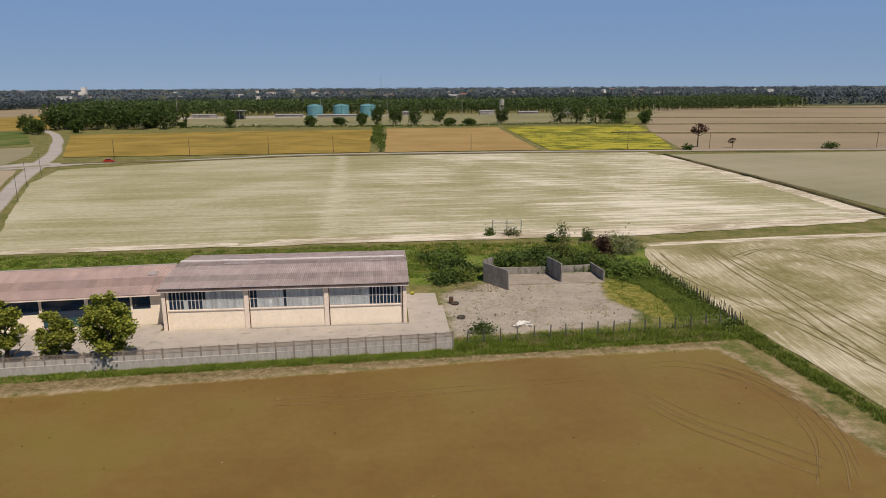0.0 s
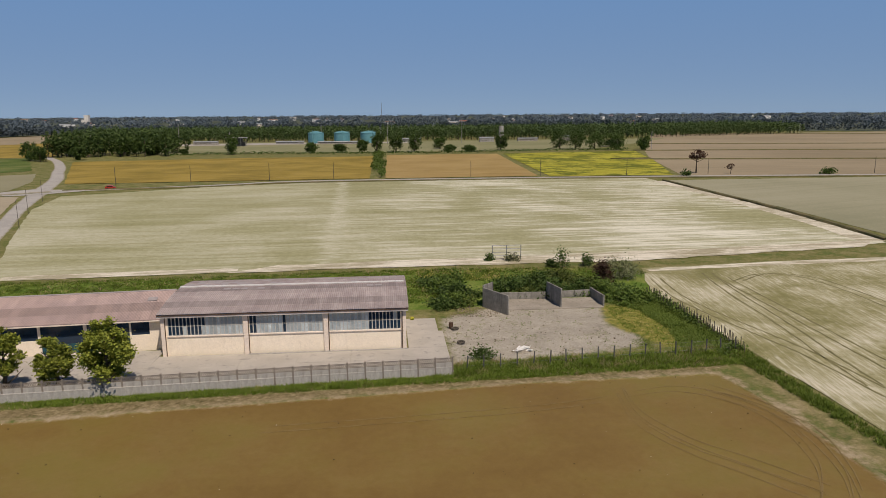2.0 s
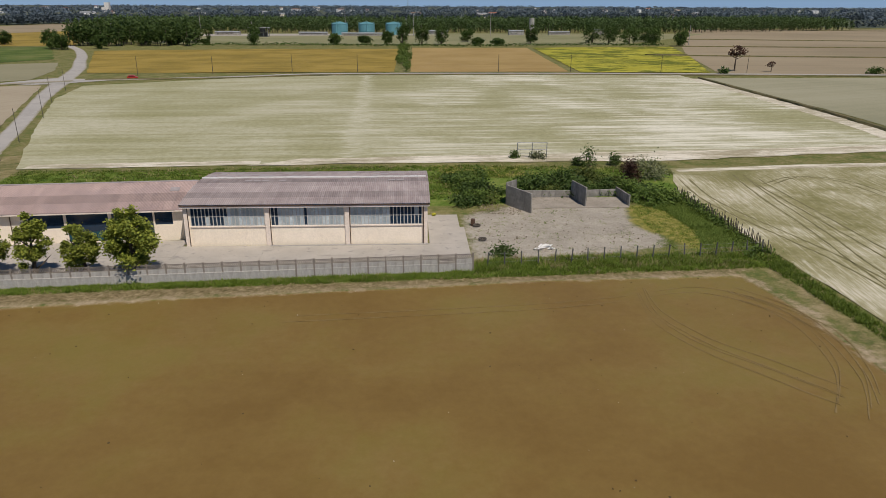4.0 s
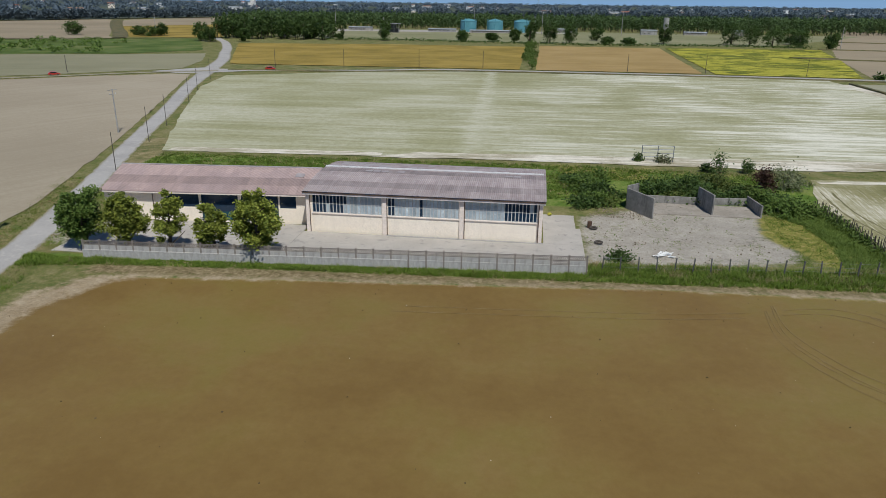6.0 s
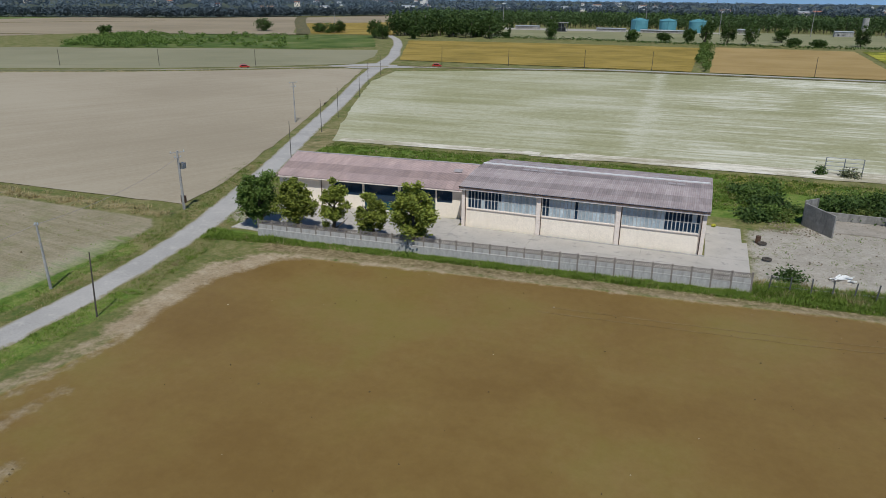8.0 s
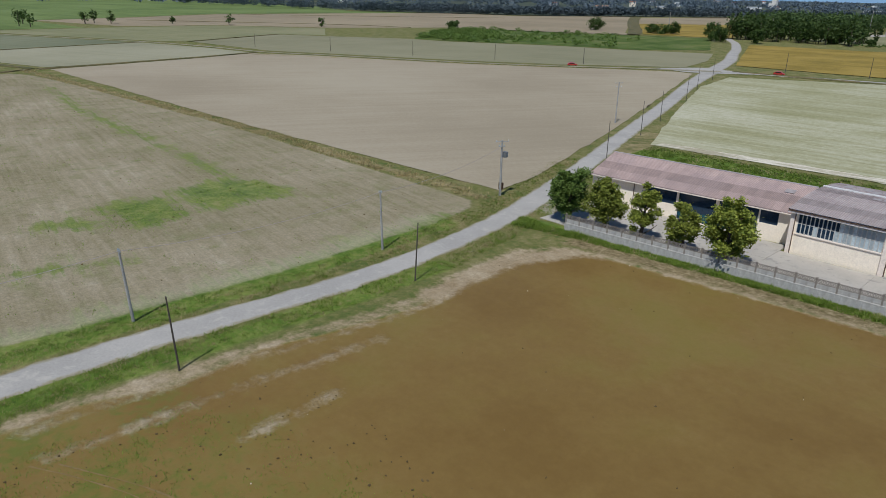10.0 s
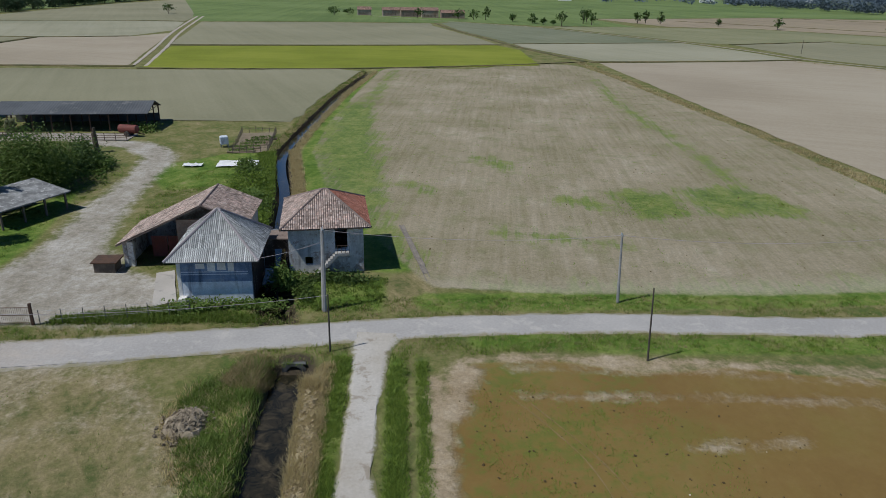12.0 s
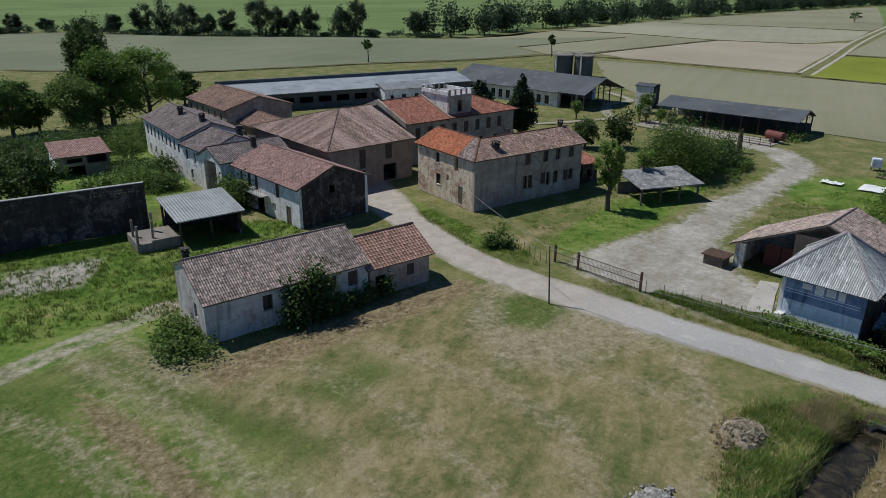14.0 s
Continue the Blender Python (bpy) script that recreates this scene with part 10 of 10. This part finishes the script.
# wheel ruts in the brown soil
RUTS = [[(24.2, 67), (23.6, 60), (26, 54), (29, 50), (33, 45)], [(24.4, 67), (24.2, 61), (26.6, 55), (30, 51), (34, 46)], [(34, 67), (37.4, 62), (38.2, 56.5), (37, 49), (34, 43)], [(25, 66), (30, 67), (34, 65), (37, 61), (39, 56), (38, 50), (36, 45)], [(33, 66), (36, 62), (36.8, 57), (35.5, 50), (32, 44)], [(-12, 61.4), (2, 62.4), (14, 63.5), (22, 65)], [(-44, 7), (-36, 11), (-28, 12)]]
for pts in RUTS:
    for off in (0.0, 1.7):
        ribbon("wheel_rut", [(x + off * 0.6, y + off * 0.8) for x, y in pts], [0.09] * len(pts), "rut", -0.058, "pale wheel rut in the brown soil", "rut", 0.1, 0.6, 0.01)

TRACKS = [[(58.0, 119.1), (56.8, 112.8), (55.6, 103.5), (54.7, 92.6), (53.6, 82.4), (52.6, 76.1), (51.6, 66)], [(47.0, 116.0), (45.9, 104.6), (46.9, 94.9), (49.2, 83.5), (50.7, 74.8), (51.6, 60)], [(60.2, 112.4), (67.7, 117.2), (73.9, 114.0), (75.4, 104.8), (75.3, 94.7), (75, 80)], [(59.2, 115.6), (58.7, 107.7), (58.3, 96.6), (57.9, 86.2), (57.5, 77.6), (57, 66)]]
for pts in TRACKS:
    for off in (0.0, 1.8):
        ribbon("wheel_track", [(x + off, y) for x, y in pts], [0.3] * len(pts), "track_soil", 0.016, "darker wheel track across the sown rows", "track", 0.2, 0.7, 0.012)


# loose clods and stones on the soil
def clods(name, label, places, smin, smax, material, seed):
    rc = np.random.default_rng(seed)
    n = len(places)
    base = np.array([(-1, -0.8, -0.5), (1, -0.7, -0.5), (0.8, 0.9, -0.5), (-0.9, 0.7, -0.5), (-0.6, -0.5, 0.5), (0.7, -0.4, 0.55), (0.5, 0.5, 0.45), (-0.5, 0.6, 0.6)])
    fcs = np.array([(4, 5, 6, 7), (0, 1, 5, 4), (1, 2, 6, 5), (2, 3, 7, 6), (3, 0, 4, 7)])
    s = rc.uniform(smin, smax, (n, 1, 1)) * rc.uniform(0.6, 1.3, (n, 1, 3))
    a = rc.uniform(0, 6.283, n)
    v = (base + rc.normal(size=(n, 8, 3)) * 0.18) * s
    x = v[:, :, 0] * np.cos(a)[:, None] - v[:, :, 1] * np.sin(a)[:, None] + places[:, 0, None]
    y = v[:, :, 0] * np.sin(a)[:, None] + v[:, :, 1] * np.cos(a)[:, None] + places[:, 1, None]
    v = np.stack([x, y, v[:, :, 2] + s[:, :, 2] * 0.4 - 0.06], -1)
    return tagged(quads_mesh(name, v[:, fcs].reshape(-1, 4, 3), material), label, "clods", "", "stuff")


rg = np.random.default_rng(15)
clods("soil_clods", "dark damp clods on the brown soil", np.concatenate([scatter([(-46, 4), (-14, 4), (-16, 26), (-40, 26)], 330, rg), scatter(MUD, 130, rg)]), 0.025, 0.09, "clod_dark", 1)
SWATH = [(0, -7.1), (-10, -7.0), (-20, -7.15), (-29, -7.0), (-38, -7.3), (-46.5, -7.7)]
for lo, hi, n, a, b in ((-0.7, 0.7, 3600, 0.08, 0.19), (-0.35, 0.4, 1500, 0.14, 0.26), (-1.1, 1.0, 1200, 0.04, 0.1)):
    clods("straw_swath", "clumpy swath of pale cut straw along the canal", band(SWATH, lo, hi, n, rg), a, b, "straw_pile", 7)
tufts("straw_stalks", "loose stalks sticking out of the cut straw", band(SWATH, -0.85, 0.85, 6500, rg), 0.42, 0.35, "grass_dry", 5, 0.035, 41, clump=1.5)
clods("pale_stones", "scattered whitish stones on the brown soil", scatter(MUD, 34, rg), 0.02, 0.06, "pale_soil", 2)
clods("soil_clods", "dark clods on the sown field", scatter(CROP_A, 260, rg), 0.04, 0.12, "clod_dark", 3)
clods("yard_rubble", "loose stones and rubble on the old yard", np.concatenate([scatter(YARD, 320, rg), scatter([(9, 97), (16, 96), (18, 100), (12, 103)], 420, rg), scatter([(17.5, 102.6), (25.4, 102.6), (25.4, 104.9), (17.5, 104.9)], 420, rg)]), 0.025, 0.1, "clods", 4)
tufts("yard_grass", "bright green grass between the old yard and the fence", scatter([(35, 101), (38, 97), (38.5, 88), (37, 80), (43.4, 79), (43.4, 100), (38, 106)], 5200, rg), 0.3, 0.45, "reed", 5, 0.06, 33, clump=0.5)
tufts("yard_weeds", "low weeds growing through the old yard", np.concatenate([scatter([(31, 80), (41, 79), (41, 96), (37, 104), (33, 100), (33, 88)], 2400, rg), scatter(YARD, 350, rg)]), 0.14, 0.5, "grass_lush", 5, 0.06, 31, clump=0.05)

# small concrete irrigation channel at the corner of the sown field
ic = thing("irrigation_channel", "narrow weathered concrete irrigation channel at the field corner", "channel", (-82.5, -1.2, 0), math.degrees(math.atan2(2.9, 17.2)))
for k in range(9):
    bm = bmesh.new()
    for y0, y1, z1 in ((-0.3, -0.2, 0.06), (0.2, 0.3, 0.05), (-0.199, 0.199, -0.05)):
        box(bm, 1.94 * k, y0, -0.2, 1.94 * k + 1.92, y1, z1)
    p = part("trough", bm, "conc_brown", ic)
    p.rotation_euler = (0, rnd.uniform(-0.008, 0.008), rnd.uniform(-0.004, 0.004))

# vegetable plot with its stake fence
vp = thing("garden_fence", "low fence of grey stakes round the vegetable plot", "fence")
PLOT = [(-120.5, -30.6), (-137.6, -32.6), (-138.6, -26.2), (-121.5, -24.8)]
pm = None
for i in range(4):
    p0, p1 = Vector(PLOT[i]), Vector(PLOT[(i + 1) % 4])
    k = int((p1 - p0).length / 1.1)
    for j in range(k):
        q = p0.lerp(p1, j / k)
        if pm is None:
            bm = bmesh.new()
            bar(bm, (0, 0, -0.2), (0, 0, 1.35), 0.06, 0.045, 5)
            o = part("stake", bm, "wood", vp)
            pm = o.data
        else:
            o = new("stake", pm)
            o.parent = vp
        o.location = (q.x, q.y, 0)
        o.scale = (1, 1, rnd.uniform(0.7, 1.15))
    bm = bmesh.new()
    bar(bm, (*p0, 0.8), (*p1, 0.8), 0.03, n=4)
    part("rail", bm, "wood", vp)
ribbon("farm_lane", [(-129, -60), (-129.6, -66), (-129.3, -74), (-129.6, -82), (-133, -89), (-140, -95), (-147, -98.5), (-156, -98.5), (-163, -110)], [2.8, 2.6, 2.6, 2.6, 3.0, 3.6, 3.6, 3.0, 2.8], "path", 0.02, "pale earth lane between the farm sheds", "track", 0.5, 1.0)
ribbon("farm_lane", [(-131.5, -86.5), (-127, -88.6), (-117, -92.5), (-110, -97)], [2.8, 2.6, 2.4, 2.2], "path", 0.03, "pale earth lane between the farm sheds", "track", 0.5, 1.0)
patch("courtyard", [(-74, -116), (-88, -122), (-101, -131), (-112, -128), (-110, -118), (-100, -108), (-84, -106)], "concrete", 0.015, "pale concrete courtyard behind the barns", "yard", 0.4, 2)
patch("vegetable_plot", PLOT, "plot_soil", 0.0, "brown dug soil of the vegetable plot", "plot", 0.3, 1.5)
patch("mill_apron", [(-59.3, -24.0), (-67.3, -26.2), (-68.0, -24.6), (-60.6, -22.2)], "concrete", 0.02, "pale concrete apron beside the mill house", "apron", 0.12, 1.0)

# red-brown slurry tanker parked at the end of the open shed
st = thing("slurry_tanker", "small red-brown slurry tanker parked beside the open shed", "trailer", (-134.0, -53.0, 0), 80)
bm = bmesh.new()
bar(bm, (-1.7, 0, 1.35), (1.7, 0, 1.35), 0.8, 0.8, 18)
bar(bm, (1.7, 0, 1.35), (2.0, 0, 1.35), 0.8, 0.35, 18)
bar(bm, (-2.0, 0, 1.35), (-1.7, 0, 1.35), 0.35, 0.8, 18)
part("tank", bm, "wood_red", st)
for y in (-0.85, 0.85):
    bm = bmesh.new()
    bar(bm, (0, y - 0.14, 0.5), (0, y + 0.14, 0.5), 0.5, 0.5, 16)
    w = part("wheel", bm, "pole_wood", st)
bm = bmesh.new()
bar(bm, (1.6, 0, 0.6), (3.2, 0, 0.45), 0.07, n=6)
bar(bm, (-1.6, 0, 0.6), (1.6, 0, 0.6), 0.09, n=6)
part("drawbar", bm, "rust", st)

rg = np.random.default_rng(16)
clods("soil_clods", "brown clods along the turned soil", band([(-40, -45.4), (-27.3, -46.2), (-17.2, -48.4)], -0.9, 0.9, 320, rg), 0.02, 0.06, "clods", 6)
